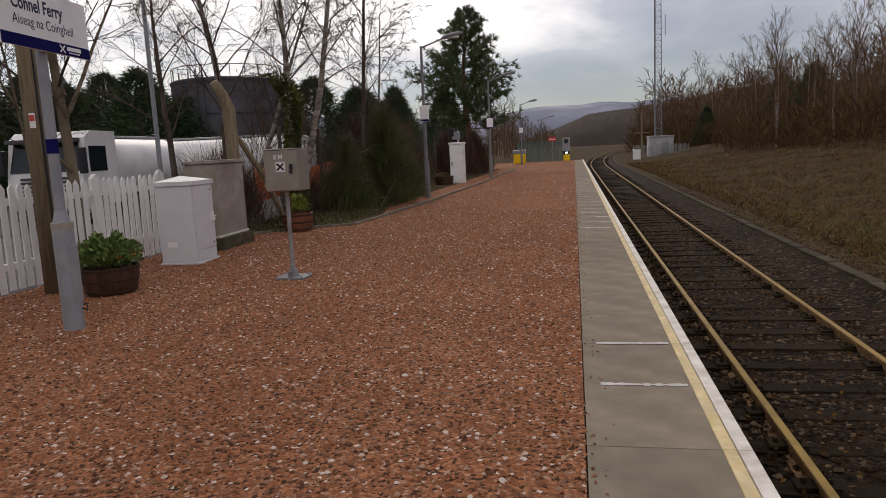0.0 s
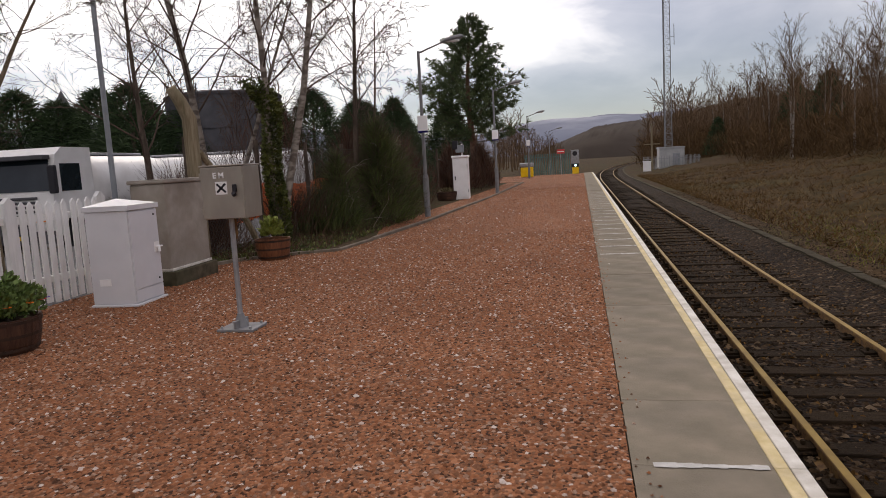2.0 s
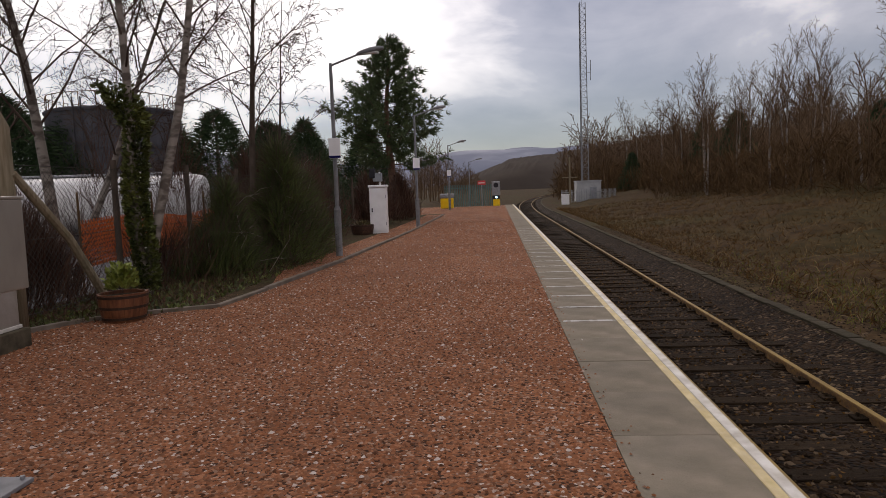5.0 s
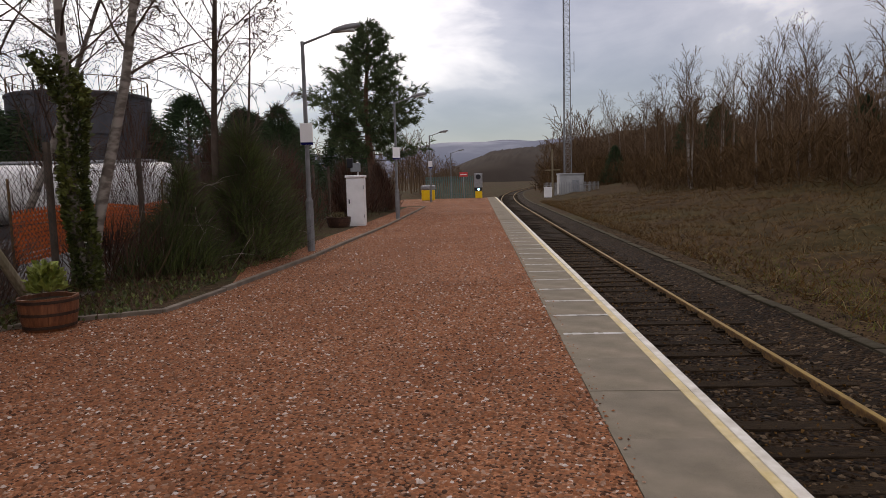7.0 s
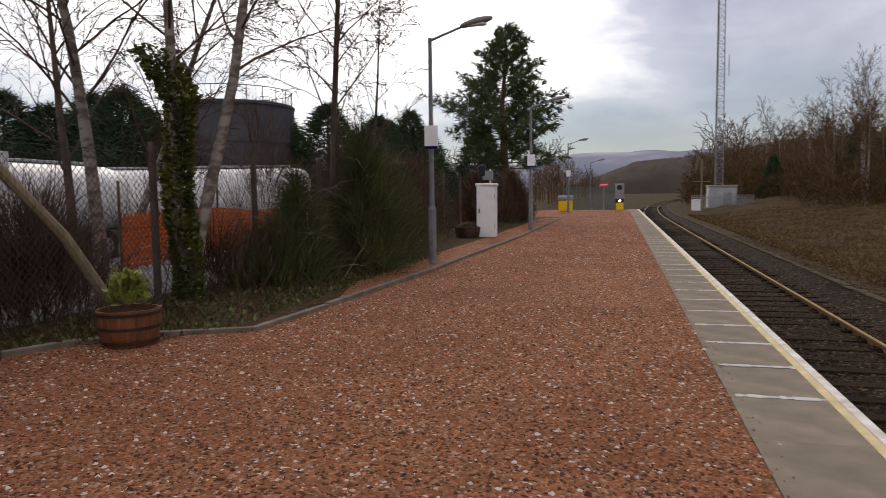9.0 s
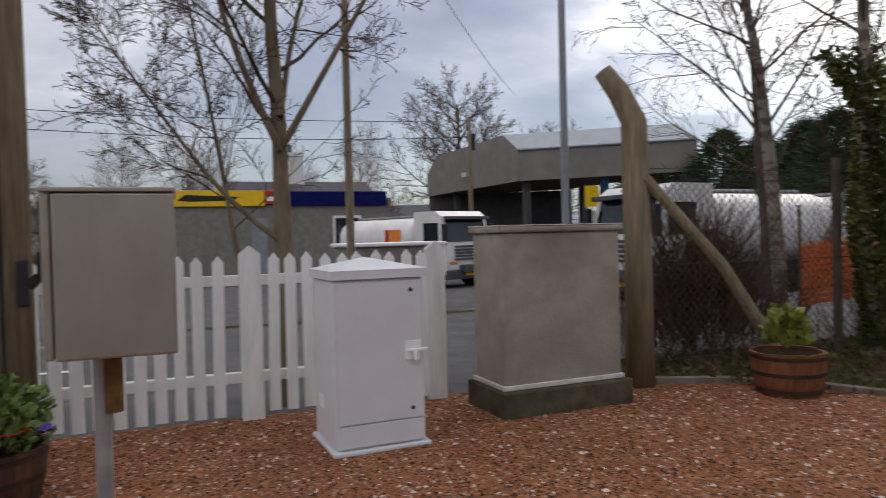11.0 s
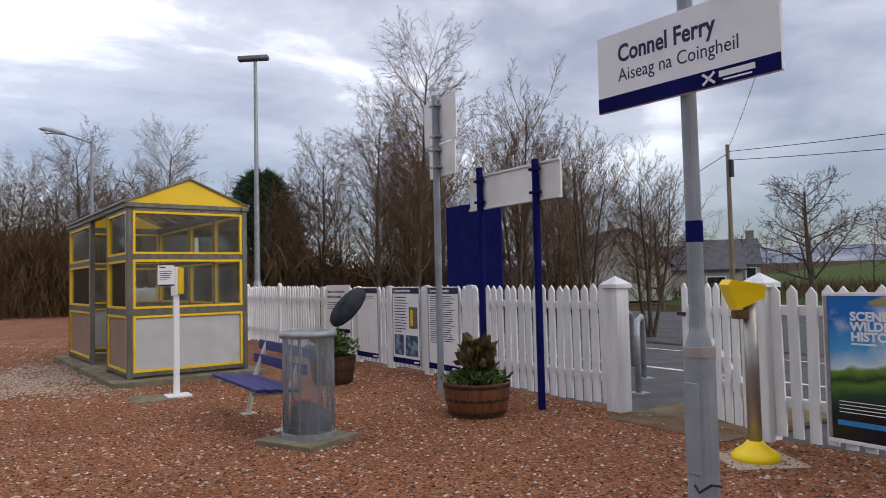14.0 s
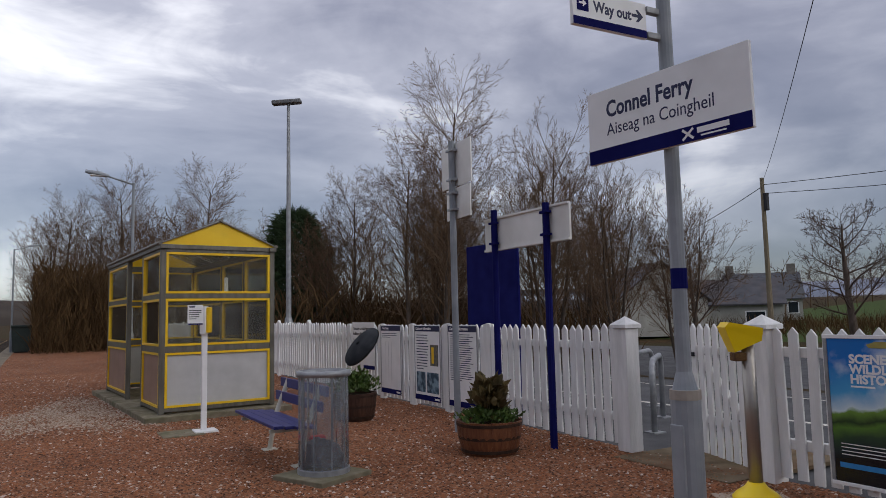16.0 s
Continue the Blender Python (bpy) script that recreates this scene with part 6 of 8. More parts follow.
# tubular hoops in the gateway
for (x, y), (dx, dy) in (((-8.06, 3.08), (-1.08, -0.84)), ((-8.90, 1.88), (-1.05, -0.56))):
    hoop = thing("barrier_hoop", (x, y, -0.06), "grey tubular steel barrier hoop outside the gate", "barrier", "barrier hoops")
    run = [(0, 0), (0, 0.72), (0.03, 0.82), (0.09, 0.89), (0.18, 0.92), (0.82, 0.92), (0.91, 0.89), (0.97, 0.82), (1, 0.72), (1, 0)]
    part("tube", Mesh().tube([(dx * u, dy * u, z) for u, z in run], 0.04, 10), m_galv, hoop, smooth=True)
    for u in (0, 1):
        part("foot_plate", Mesh().box(dx * u - 0.1, dy * u - 0.1, 0, dx * u + 0.1, dy * u + 0.1, 0.028), m_galv, hoop)
m_path = material("muddy_concrete", (0.115, 0.086, 0.052), (0.20, 0.155, 0.10), rough=0.95, scale=4, bump=0.4, bump_scale=60, stain=(0.16, 0.075, 0.038), stain_scale=2.2, stain_amount=0.7, detail=9.0)
m = Mesh().box(-8.6, 4.05, -0.03, -6.42, 5.45, 0.008)
structure("gate_path", m, m_path, "muddy concrete path through the gateway", "path")


def poster(y0, y1, z0, z1, label, name="poster"):
    """A framed poster on the fence, face to the platform."""
    t = thing(name, (FENCE_X + 0.03, y0, z0), label, "poster")
    fm = frame_of((0, 0, 0), (0, 1, 0))
    return t, fm, y1 - y0, z1 - z0


# scenic poster
pt, fm, w, h = poster(6.20, 7.00, 0.13, 1.25, "colourful scenery poster of sky and hills in a silver frame")
m_photo = bpy.data.materials.new("poster_scene")
m_photo.use_nodes = True
nd, lk = m_photo.node_tree.nodes, m_photo.node_tree.links
co = nd.new("ShaderNodeTexCoord")
sx = nd.new("ShaderNodeSeparateXYZ")
lk.new(co.outputs["Object"], sx.inputs[0])
nz = nd.new("ShaderNodeTexNoise")
nz.inputs["Scale"].default_value, nz.inputs["Detail"].default_value = 5.0, 8.0
lk.new(co.outputs["Object"], nz.inputs["Vector"])


def poster_math(op, a, b, c=None):
    n = nd.new("ShaderNodeMath")
    n.operation = op
    for i, q in enumerate((a, b, c)):
        if q is None:
            continue
        if isinstance(q, (int, float)):
            n.inputs[i].default_value = q
        else:
            lk.new(q, n.inputs[i])
    return n.outputs[0]


# the land rises to one side, the sky is broken by bright cloud
slope = poster_math("MULTIPLY_ADD", sx.outputs["X"], -0.16, sx.outputs["Y"])
height = poster_math("MULTIPLY_ADD", nz.outputs["Fac"], 0.16, slope)
rp = nd.new("ShaderNodeValToRGB")
lk.new(height, rp.inputs["Fac"])
e = rp.color_ramp.elements
e[0].position, e[0].color = 0.24, (0.006, 0.008, 0.014, 1)
e[1].position, e[1].color = 1.0, (0.008, 0.16, 0.52, 1)
for p, c in ((0.30, (0.016, 0.03, 0.034, 1)), (0.40, (0.03, 0.07, 0.035, 1)), (0.48, (0.10, 0.22, 0.035, 1)), (0.52, (0.025, 0.055, 0.022, 1)), (0.60, (0.16, 0.30, 0.05, 1)), (0.625, (0.62, 0.74, 0.78, 1)), (0.76, (0.07, 0.36, 0.66, 1))):
    q = e.new(p)
    q.color = c
cl = nd.new("ShaderNodeTexNoise")
cl.inputs["Scale"].default_value, cl.inputs["Detail"].default_value = 3.2, 6.0
lk.new(co.outputs["Object"], cl.inputs["Vector"])
cr = nd.new("ShaderNodeMapRange")
cr.inputs["From Min"].default_value, cr.inputs["From Max"].default_value, cr.inputs["To Max"].default_value = 0.52, 0.72, 0.85
lk.new(cl.outputs["Fac"], cr.inputs["Value"])
in_sky = poster_math("MULTIPLY", cr.outputs[0], poster_math("GREATER_THAN", height, 0.63))
mixc = nd.new("ShaderNodeMix")
mixc.data_type = "RGBA"
lk.new(in_sky, mixc.inputs["Factor"])
lk.new(rp.outputs[0], mixc.inputs["A"])
mixc.inputs["B"].default_value = (0.75, 0.82, 0.86, 1)
lk.new(mixc.outputs["Result"], nd["Principled BSDF"].inputs["Base Color"])
nd["Principled BSDF"].inputs["Roughness"].default_value = 0.25
sheet = part("sheet", Mesh().box(0, 0, 0, w, h, 0.012), m_photo, pt, at=fm)
for x0, y0, x1, y1 in ((-0.03, -0.03, w + 0.03, 0.0), (-0.03, h, w + 0.03, h + 0.03), (-0.03, 0, 0.0, h), (w, 0, w + 0.03, h)):
    part("frame_bar", Mesh().box(x0, y0, -0.002, x1, y1, 0.02, 0.003), m_galv if x1 - x0 < 0.1 else m_white, pt, at=fm)
for i, s in enumerate(("SCENERY", "WILDLIFE", "HISTORY")):
    lettering(s, 0.095, m_white, sheet, Matrix.Translation((0.17, 0.93 - i * 0.078, 0.013)), bold=0.004)
bars(sheet, Matrix.Translation((0, 0, 0.013)), 0.17, 0.755, 0.36, 0.022, 1, m_white, 3)
bars(sheet, Matrix.Translation((0, 0, 0.013)), 0.06, 0.30, 0.7, 0.11, 4, m_white, 4, 0.25)
part("crest", Mesh().prism([(0.33, 1.05), (0.50, 1.05), (0.52, 1.075), (0.45, 1.10), (0.38, 1.10), (0.31, 1.075)], 0.012, 0.014), material("crest_gold", (0.35, 0.3, 0.08), rough=0.4, bump=0), sheet)
part("logo_bar", Mesh().box(0.04, 0.11, 0.012, w - 0.04, 0.15, 0.0132), material("poster_blue", (0.03, 0.22, 0.5), rough=0.4, bump=0), sheet)

# printed information panels
for k, (y0, y1) in enumerate(((-3.70, -2.62), (-2.33, -1.50), (-0.98, -0.11), (0.14, 0.98))):
    pt, fm, w, h = poster(y0, y1, 0.12 if k else 0.50, 1.35 if k else 1.40, "framed white timetable and information sheet with a navy band", "information_panel")
    tagged(pt, group="information panels")
    sheet = part("sheet", Mesh().box(0, 0, 0, w, h, 0.012, 0.003), m_white, pt, at=fm)
    if k:
        part("header", Mesh().box(0.015, h - 0.105, 0.0122, w - 0.015, h - 0.015, 0.0135), m_ink, sheet)
        part("footer", Mesh().box(0.0, 0.0, 0.0122, w, 0.085, 0.0135), m_navy, sheet, "navy foot band")
        lettering("Train Times" if k == 1 else "Customer Information", 0.062, m_white, sheet, Matrix.Translation((0.05, h - 0.078, 0.0138)), name="heading", wide=0.95, bold=0.002)
        part("operator_mark", Mesh().box(w - 0.2, 0.025, 0.0137, w - 0.05, 0.055, 0.0142), m_white, sheet)
        for q in (0.0, w - 0.014):
            part("edge_strip", Mesh().box(q, 0, 0.0122, q + 0.014, h, 0.018), m_galv, sheet, "silver edge strip")
    if k == 0:
        lettering("There are no ticket issuing", 0.085, m_black, sheet, Matrix.Translation((0.05, h - 0.15, 0.0125)), name="heading", wide=0.88, bold=0.002)
        lettering("facilities at this station.", 0.085, m_black, sheet, Matrix.Translation((0.05, h - 0.25, 0.0125)), name="heading", wide=0.88, bold=0.002)
        bars(sheet, Matrix.Translation((0, 0, 0.0125)), 0.05, h - 0.33, w * 0.7, 0.16, 4, m_ink, 5, 0.3)
        part("footer", Mesh().box(0.55, 0.0, 0.0122, w, 0.07, 0.0135), m_navy, sheet, "navy foot band")
    elif k == 1:
        bars(sheet, Matrix.Translation((0, 0, 0.0125)), 0.06, h - 0.15, w * 0.75, 0.10, 3, m_ink, 6, 0.3)
        for x in (0.2, 0.32, 0.44):
            part("column_rule", Mesh().box(x, 0.2, 0.0125, x + 0.005, h - 0.3, 0.0132), m_galv, sheet)
    elif k == 2:
        bars(sheet, Matrix.Translation((0, 0, 0.0125)), 0.07, h - 0.16, w * 0.5, 0.6, 13, m_ink, 7, 0.3)
        part("photo", Mesh().box(w * 0.62, h - 0.66, 0.0125, w * 0.92, h - 0.32, 0.0135), material("photo_grey", (0.05, 0.06, 0.08), (0.2, 0.18, 0.12), scale=30, rough=0.4, bump=0), sheet, "small printed photograph")
        m_photo_blue = material("photo_blue", (0.012, 0.05, 0.09), (0.22, 0.34, 0.42), scale=9, rough=0.4, bump=0, spread=(0.42, 0.58))
        for q0, q1 in ((0.06, w * 0.42), (w * 0.48, w - 0.07)):
            part("photo", Mesh().box(q0, 0.13, 0.0125, q1, 0.46, 0.0135), m_photo_blue, sheet, "printed photograph in blue tones")
        part("photo", Mesh().box(w * 0.67, h - 0.62, 0.0138, w * 0.76, h - 0.36, 0.0142), m_yellow, sheet)
    else:
        bars(sheet, Matrix.Translation((0, 0, 0.0125)), 0.06, h - 0.14, w * 0.8, 0.72, 22, m_ink, 8, 0.35)
ns = thing("notice", (FENCE_X + 0.025, 7.33, 1.05), "small white no smoking notice on the fence post", "notice")
fm = frame_of((0, 0, 0), (0, 1, 0))
pl = part("plate", Mesh().box(0, 0, 0, 0.18, 0.26, 0.006), m_white, ns, at=fm)
m = Mesh()
for k in range(28):
    a0, a1 = 6.2832 * k / 28, 6.2832 * (k + 1) / 28
    m.add([(0.09 + r * math.cos(a), 0.175 + r * math.sin(a), 0.0065) for a in (a0, a1) for r in (0.058, 0.07)], [(0, 1, 3, 2)])
part("ring", m, material("sign_red", (0.5, 0.03, 0.03), rough=0.5, bump=0), pl)
part("pictogram", Mesh().box(0.05, 0.165, 0.0065, 0.12, 0.183, 0.0075).box(0.07, 0.183, 0.0065, 0.085, 0.205, 0.0075), m_black, pl)
bars(pl, Matrix.Translation((0, 0, 0.0062)), 0.035, 0.085, 0.11, 0.06, 2, m_black, 9, 0.6)
mt = thing("meter_box", (-6.62, 7.14, 0), "white electricity box on a short dark post", "meter box")
part("post", Mesh().box(-0.05, -0.035, 0, 0.0, 0.035, 0.27).tube([(0.03, 0.05, 0.0), (0.05, 0.07, 0.15), (0.02, 0.04, 0.28)], 0.012, 6), m_black, mt)
part("box", Mesh().box(-0.04, -0.09, 0.271, 0.06, 0.09, 0.57, 0.008), m_white, mt)

# double arrow totem behind the fence
tt = thing("station_totem", (-8.3, 6.66, -0.06), "red and white station totem sign on a grey post", "station sign", turn=32)
part("post", Mesh().tube([(0, 0, 0), (0, 0, 3.5)], 0.07, 12), m_grey_paint, tt)
part("panel", Mesh().box(-0.42, -0.13, 3.56, 0.42, 0.13, 3.88, 0.01), m_white, tt)
part("red_panel", Mesh().box(-0.42, -0.13, 3.882, 0.42, 0.13, 4.75, 0.01), material("totem_red", (0.55, 0.035, 0.03), rough=0.4, bump=0), tt, "red panel with white emblem")
part("blue_base", Mesh().box(-0.425, -0.135, 3.50, 0.425, 0.135, 3.558, 0.01), m_navy, tt)
for s in (-1, 1):
    for z in (4.12, 4.34):
        part("emblem", Mesh().box(-0.25, s * 0.131, z, 0.25, s * 0.136, z + 0.07), m_white, tt)
    part("text_line", Mesh().box(-0.3, s * 0.131, 3.69, 0.3, s * 0.135, 3.74), m_ink, tt)

# ---- wire fence behind the bed ----
wf = thing("wire_fence", (-6.75, 13.2, 0), "chain-link fence on timber posts behind the planting bed", "fence")
for i in range(9):
    part("post", Mesh().tube([(0.0, 0.3 + i * 2.6, 0), (0.0, 0.3 + i * 2.6, 2.2)], 0.05, 8), m_bark, wf)
m_wire = material("dark_wire", (0.04, 0.035, 0.03), rough=0.7, bump=0)
mesh = Mesh()
L, Ht, st = 19.0, 1.9, 0.095
for k in range(int((L + Ht) / st)):
    for s in (1, -1):
        a = k * st - Ht
        y0, z0, y1, z1 = (a, 0, a + Ht, Ht)
        if y0 < 0:
            z0, y0 = -y0, 0
        if y1 > L:
            z1, y1 = z1 - (y1 - L), L
        if y1 <= y0:
            continue
        zz = (lambda z: z + 0.12) if s == 1 else (lambda z: Ht - z + 0.12)
        p, q = Vector((0.045 + 0.003 * s, y0, zz(z0))), Vector((0.045 + 0.003 * s, y1, zz(z1)))
        d = (q - p).normalized().cross(Vector((1, 0, 0))) * 0.0035
        n0 = len(mesh.v)
        mesh.v += [tuple(p - d), tuple(p + d), tuple(q + d), tuple(q - d)]
        mesh.f.append((n0, n0 + 1, n0 + 2, n0 + 3))
part("chain_link", mesh, m_wire, wf, "sagging dark chain-link mesh")
for z in (0.15, 1.1, 2.05):
    part("strand", Mesh().tube([(0.05, 0, z), (0.05, L, z)], 0.005, 4), m_wire, wf)
# orange netting
net = thing("safety_netting", (-7.7, 16.6, 0.12), "torn orange plastic safety netting strung behind the fence", "netting")
m_net = material("orange_net", (0.70, 0.13, 0.025), (0.80, 0.19, 0.04), rough=0.6, bump=0)
mesh = Mesh()
for i in range(110):
    y = i * 0.07
    mesh.add([(0.1 * math.sin(y), y, 0.3 + 0.1 * math.sin(y * 0.8)), (0.1 * math.sin(y), y + 0.045, 0.3 + 0.1 * math.sin(y * 0.8)), (0.1 * math.sin(y), y + 0.045, 1.12 + 0.06 * math.sin(y * 1.3)), (0.1 * math.sin(y), y, 1.12 + 0.06 * math.sin(y * 1.3))], [(0, 1, 2, 3)])
for j in range(11):
    for i in range(22):
        y0, y1 = i * 0.35, i * 0.35 + 0.35
        z = [0.32 + 0.1 * math.sin(q * 0.8) + j * 0.07 for q in (y0, y1)]
        mesh.add([(0.1 * math.sin(y0) + 0.004, y0, z[0]), (0.1 * math.sin(y1) + 0.004, y1, z[1]), (0.1 * math.sin(y1) + 0.004, y1, z[1] + 0.045), (0.1 * math.sin(y0) + 0.004, y0, z[0] + 0.045)], [(0, 1, 2, 3)])
part("net", mesh, m_net, net)
for i in range(4):
    part("stake", Mesh().tube([(0, i * 2.5, -0.3), (0, i * 2.5, 1.6)], 0.02, 5), m_rail_side, net)

# ---- yard and village to the west ----
carpark = grid_mesh(steps((-34, -6.95, 14)), steps((-45, 45, 30)), lambda x, y: land(x, y) + 0.012)
structure("car_park", carpark, m_asphalt, "grey asphalt of the car park and yard", "car park", True)
bays = thing("road_marking", (0, 0, 0), "worn white painted lines on the car park", "road marking", kind="structure")
for x in (-10.2, -12.6, -15.0):
    part("painted_line", grid_mesh([x - 0.06, x + 0.06], steps((-8, 8, 8)), lambda a, b: land(a, b) + 0.018), m_white_line, bays)
field = grid_mesh(steps((-150, -42, 16)), steps((-60, 22, 16)), lambda x, y: land(x, y) + 0.03 + 0.35 * smoothstep(-44, -60, x))
structure("field", field, m_grass, "green grass beyond the car park", "grass", True)

m_tyre = material("tyre_rubber", (0.015, 0.015, 0.016), rough=0.85, scale=20, bump=0.2)
m_windscreen = material("windscreen", (0.012, 0.018, 0.022), (0.02, 0.028, 0.034), rough=0.08, scale=1, bump=0)
m_truck = material("truck_white", (0.66, 0.66, 0.64), (0.74, 0.74, 0.72), rough=0.35, scale=2, bump=0.02, stain=(0.45, 0.43, 0.39), stain_scale=1.2, stain_amount=0.4)
m_truck_red = material("truck_red", (0.45, 0.04, 0.03), rough=0.4, bump=0)
m_truck_orange = material("truck_orange", (0.7, 0.22, 0.03), rough=0.4, bump=0)
m_truck_grey = material("truck_chassis", (0.06, 0.06, 0.065), rough=0.7, bump=0.1)


def tanker(at, turn, label, tank_len=7.6, stripes=False):
    """A fuel lorry, front towards -y."""
    t = thing("tanker_lorry", at, label, "lorry", "tanker lorries", turn)
    w = 1.2
    part("chassis", Mesh().box(-0.5, -0.3, 0.62, 0.5, tank_len + 2.0, 0.9, 0.02), m_truck_grey, t)
    prof = [(-0.02, 0.55), (-0.06, 1.2), (0.0, 1.75), (0.22, 2.75), (0.5, 2.95), (1.75, 2.95), (1.75, 0.75), (1.35, 0.75), (1.2, 1.12), (0.55, 1.12), (0.4, 0.75), (0.25, 0.55)]
    cab = part("cab", Mesh().prism([(y, z) for y, z in prof], -w, w, "x"), m_truck, t)
    part("windscreen", Mesh().add([(-w + 0.1, -0.018, 1.78), (w - 0.1, -0.018, 1.78), (w - 0.18, 0.18, 2.66), (-w + 0.18, 0.18, 2.66)], [(0, 1, 2, 3)]), m_windscreen, cab, "dark windscreen")
    part("sun_visor", Mesh().box(-w + 0.1, -0.12, 2.62, w - 0.1, 0.16, 2.74, 0.02), m_truck_grey, cab)
    for s in (-1, 1):
        part("side_window", Mesh().box(s * w - 0.01, 0.35, 1.75, s * w + 0.006, 1.2, 2.5), m_windscreen, cab)
        part("mirror", Mesh().box(s * (w + 0.08) - 0.1, -0.15, 1.7, s * (w + 0.08) + 0.1, 0.0, 2.45, 0.03), m_black, cab, "black wing mirror")
        part("headlight", Mesh().box(s * 0.85 - 0.22, -0.09, 0.72, s * 0.85 + 0.22, -0.045, 0.92, 0.02), m_bowl, cab)
        part("indicator", Mesh().box(s * 0.85 - 0.2, -0.1, 0.95, s * 0.85 + 0.2, -0.06, 1.03, 0.01), m_truck_orange, cab)
    for i in range(5):
        part("grille_bar", Mesh().box(-0.75, -0.10, 1.08 + i * 0.12, 0.75, -0.05, 1.15 + i * 0.12, 0.01), m_truck_grey, cab)
    part("bumper", Mesh().box(-w, -0.14, 0.36, w, 0.2, 0.7, 0.04), m_truck_grey, cab)
    part("plate", Mesh().box(-0.26, -0.146, 0.48, 0.26, -0.141, 0.59), m_yellow, cab)
    m = Mesh()
    n = 20
    for y, k in ((1.95, 0.86), (2.05, 0.97), (2.2, 1.0), (tank_len + 1.6, 1.0), (tank_len + 1.8, 0.96), (tank_len + 1.9, 0.84)):
        m.v += [(1.19 * k * math.copysign(abs(math.cos(6.2832 * i / n)) ** 0.75, math.cos(6.2832 * i / n)), y, 1.85 + 0.93 * k * math.copysign(abs(math.sin(6.2832 * i / n)) ** 0.75, math.sin(6.2832 * i / n))) for i in range(n)]
    m.f = [(j * n + i, j * n + (i + 1) % n, (j + 1) * n + (i + 1) % n, (j + 1) * n + i) for j in range(5) for i in range(n)] + [tuple(range(n - 1, -1, -1)), tuple(range(5 * n, 6 * n))]
    tank = part("tank", m, m_truck, t, "white tank barrel", smooth=True)
    for s in (-1, 1):
        if stripes:
            part("stripe", Mesh().box(s * 1.193 - 0.004, 2.6, 1.45, s * 1.193 + 0.004, 3.3, 2.3), m_truck_orange, tank, "orange stripe")
            part("stripe", Mesh().box(s * 1.193 - 0.004, 3.34, 1.45, s * 1.193 + 0.004, 3.6, 2.3), m_truck_red, tank, "red stripe")
        part("side_guard", Mesh().box(s * 1.12 - 0.03, 2.3, 0.55, s * 1.12 + 0.03, tank_len - 1.0, 0.85, 0.02), m_truck_grey, t)
    part("walkway", Mesh().box(-0.4, 2.3, 2.78, 0.4, tank_len + 1.4, 2.86, 0.02), m_galv, tank)
    for y in (0.9, tank_len - 0.2, tank_len + 1.1) if tank_len > 5 else (0.9, tank_len + 0.6):
        for s in (-1, 1):
            wh = part("wheel", Mesh().tube([(s * 1.2, y, 0.5), (s * 0.88, y, 0.5)], 0.5, 20), m_tyre, t)
            part("rim", Mesh().tube([(s * 1.21, y, 0.5), (s * 1.17, y, 0.5)], 0.29, 14), m_galv, wh)
    return t


near_lorry = tanker((-16.5, 20.2, -0.55), 4, "white fuel tanker lorry parked beyond the wire fence", 4.4)
near_lorry.scale = (1.08, 1.08, 1.08)
far_lorry = tanker((-22.6, 28.7, -0.66), -75, "long white fuel tanker lorry parked beside another one", 8.0)
far_lorry.scale = (1.12, 1.12, 1.12)
lorry = tanker((-27.0, 20.2, -0.70), 112, "white fuel tanker lorry with orange and red stripes by the canopy", 5.1, True)
lorry.scale = (1.06, 1.06, 1.06)

# steel storage drum
m_drum = material("dark_tank_steel", (0.045, 0.045, 0.052), (0.07, 0.07, 0.078), rough=0.7, scale=1.5, bump=0.2, stain=(0.10, 0.07, 0.055), stain_scale=0.5, stain_amount=0.5)
dm = thing("storage_tank", (-22.0, 43.5, -0.7), "large dark cylindrical storage tank with a railed top", "storage tank")
part("shell", Mesh().lathe([(3.5, 0), (3.5, 7.1), (3.42, 7.15), (0.1, 7.5)], 40), m_drum, dm)
for z in (2.5, 5.0, 6.95):
    part("band", Mesh().lathe([(3.505, z), (3.56, z), (3.56, z + 0.12), (3.505, z + 0.12)], 40, close=False), m_drum, dm)
for i in range(24):
    a = i * 0.2618
    part("rail_post", Mesh().tube([(3.4 * math.cos(a), 3.4 * math.sin(a), 7.1), (3.4 * math.cos(a), 3.4 * math.sin(a), 7.9)], 0.025, 4), m_rail_side, dm)
part("top_rail", Mesh().tube([(3.4 * math.cos(i * 0.1745), 3.4 * math.sin(i * 0.1745), 7.9) for i in range(37)], 0.025, 4), m_rail_side, dm)
part("ladder", Mesh().box(-0.25, -3.65, 0, -0.2, -3.56, 7.6).box(0.2, -3.65, 0, 0.25, -3.56, 7.6), m_drum, dm)

# filling station canopy
m_clad = material("grey_cladding", (0.17, 0.155, 0.14), (0.21, 0.195, 0.175), rough=0.6, scale=1.2, bump=0.05, stain=(0.14, 0.12, 0.10))
m_clad_top = material("pale_roof_sheet", (0.33, 0.37, 0.39), (0.39, 0.43, 0.45), rough=0.45, scale=1, bump=0.05)
cp = thing("canopy", (0, 0, 0), "grey clad loading canopy with a pale sloping roof edge", "canopy")
CB, CA, CC = Vector((-40.1, 29.3, 0)), Vector((-52.0, 27.5, 0)), Vector((-34.6, 38.6, 0))
ends = [(0.0, 4.75), (0.0, 6.75), (0.13, 7.85), (0.86, 7.45), (1.0, 6.2), (1.0, 4.5)]
m, mr = Mesh(), Mesh()
for k in (0, 1):
    m.v += [tuple(CB.lerp(CA, u) + (CC - CB) * k + Vector((0, 0, z + 0.2 * k))) for u, z in ends]
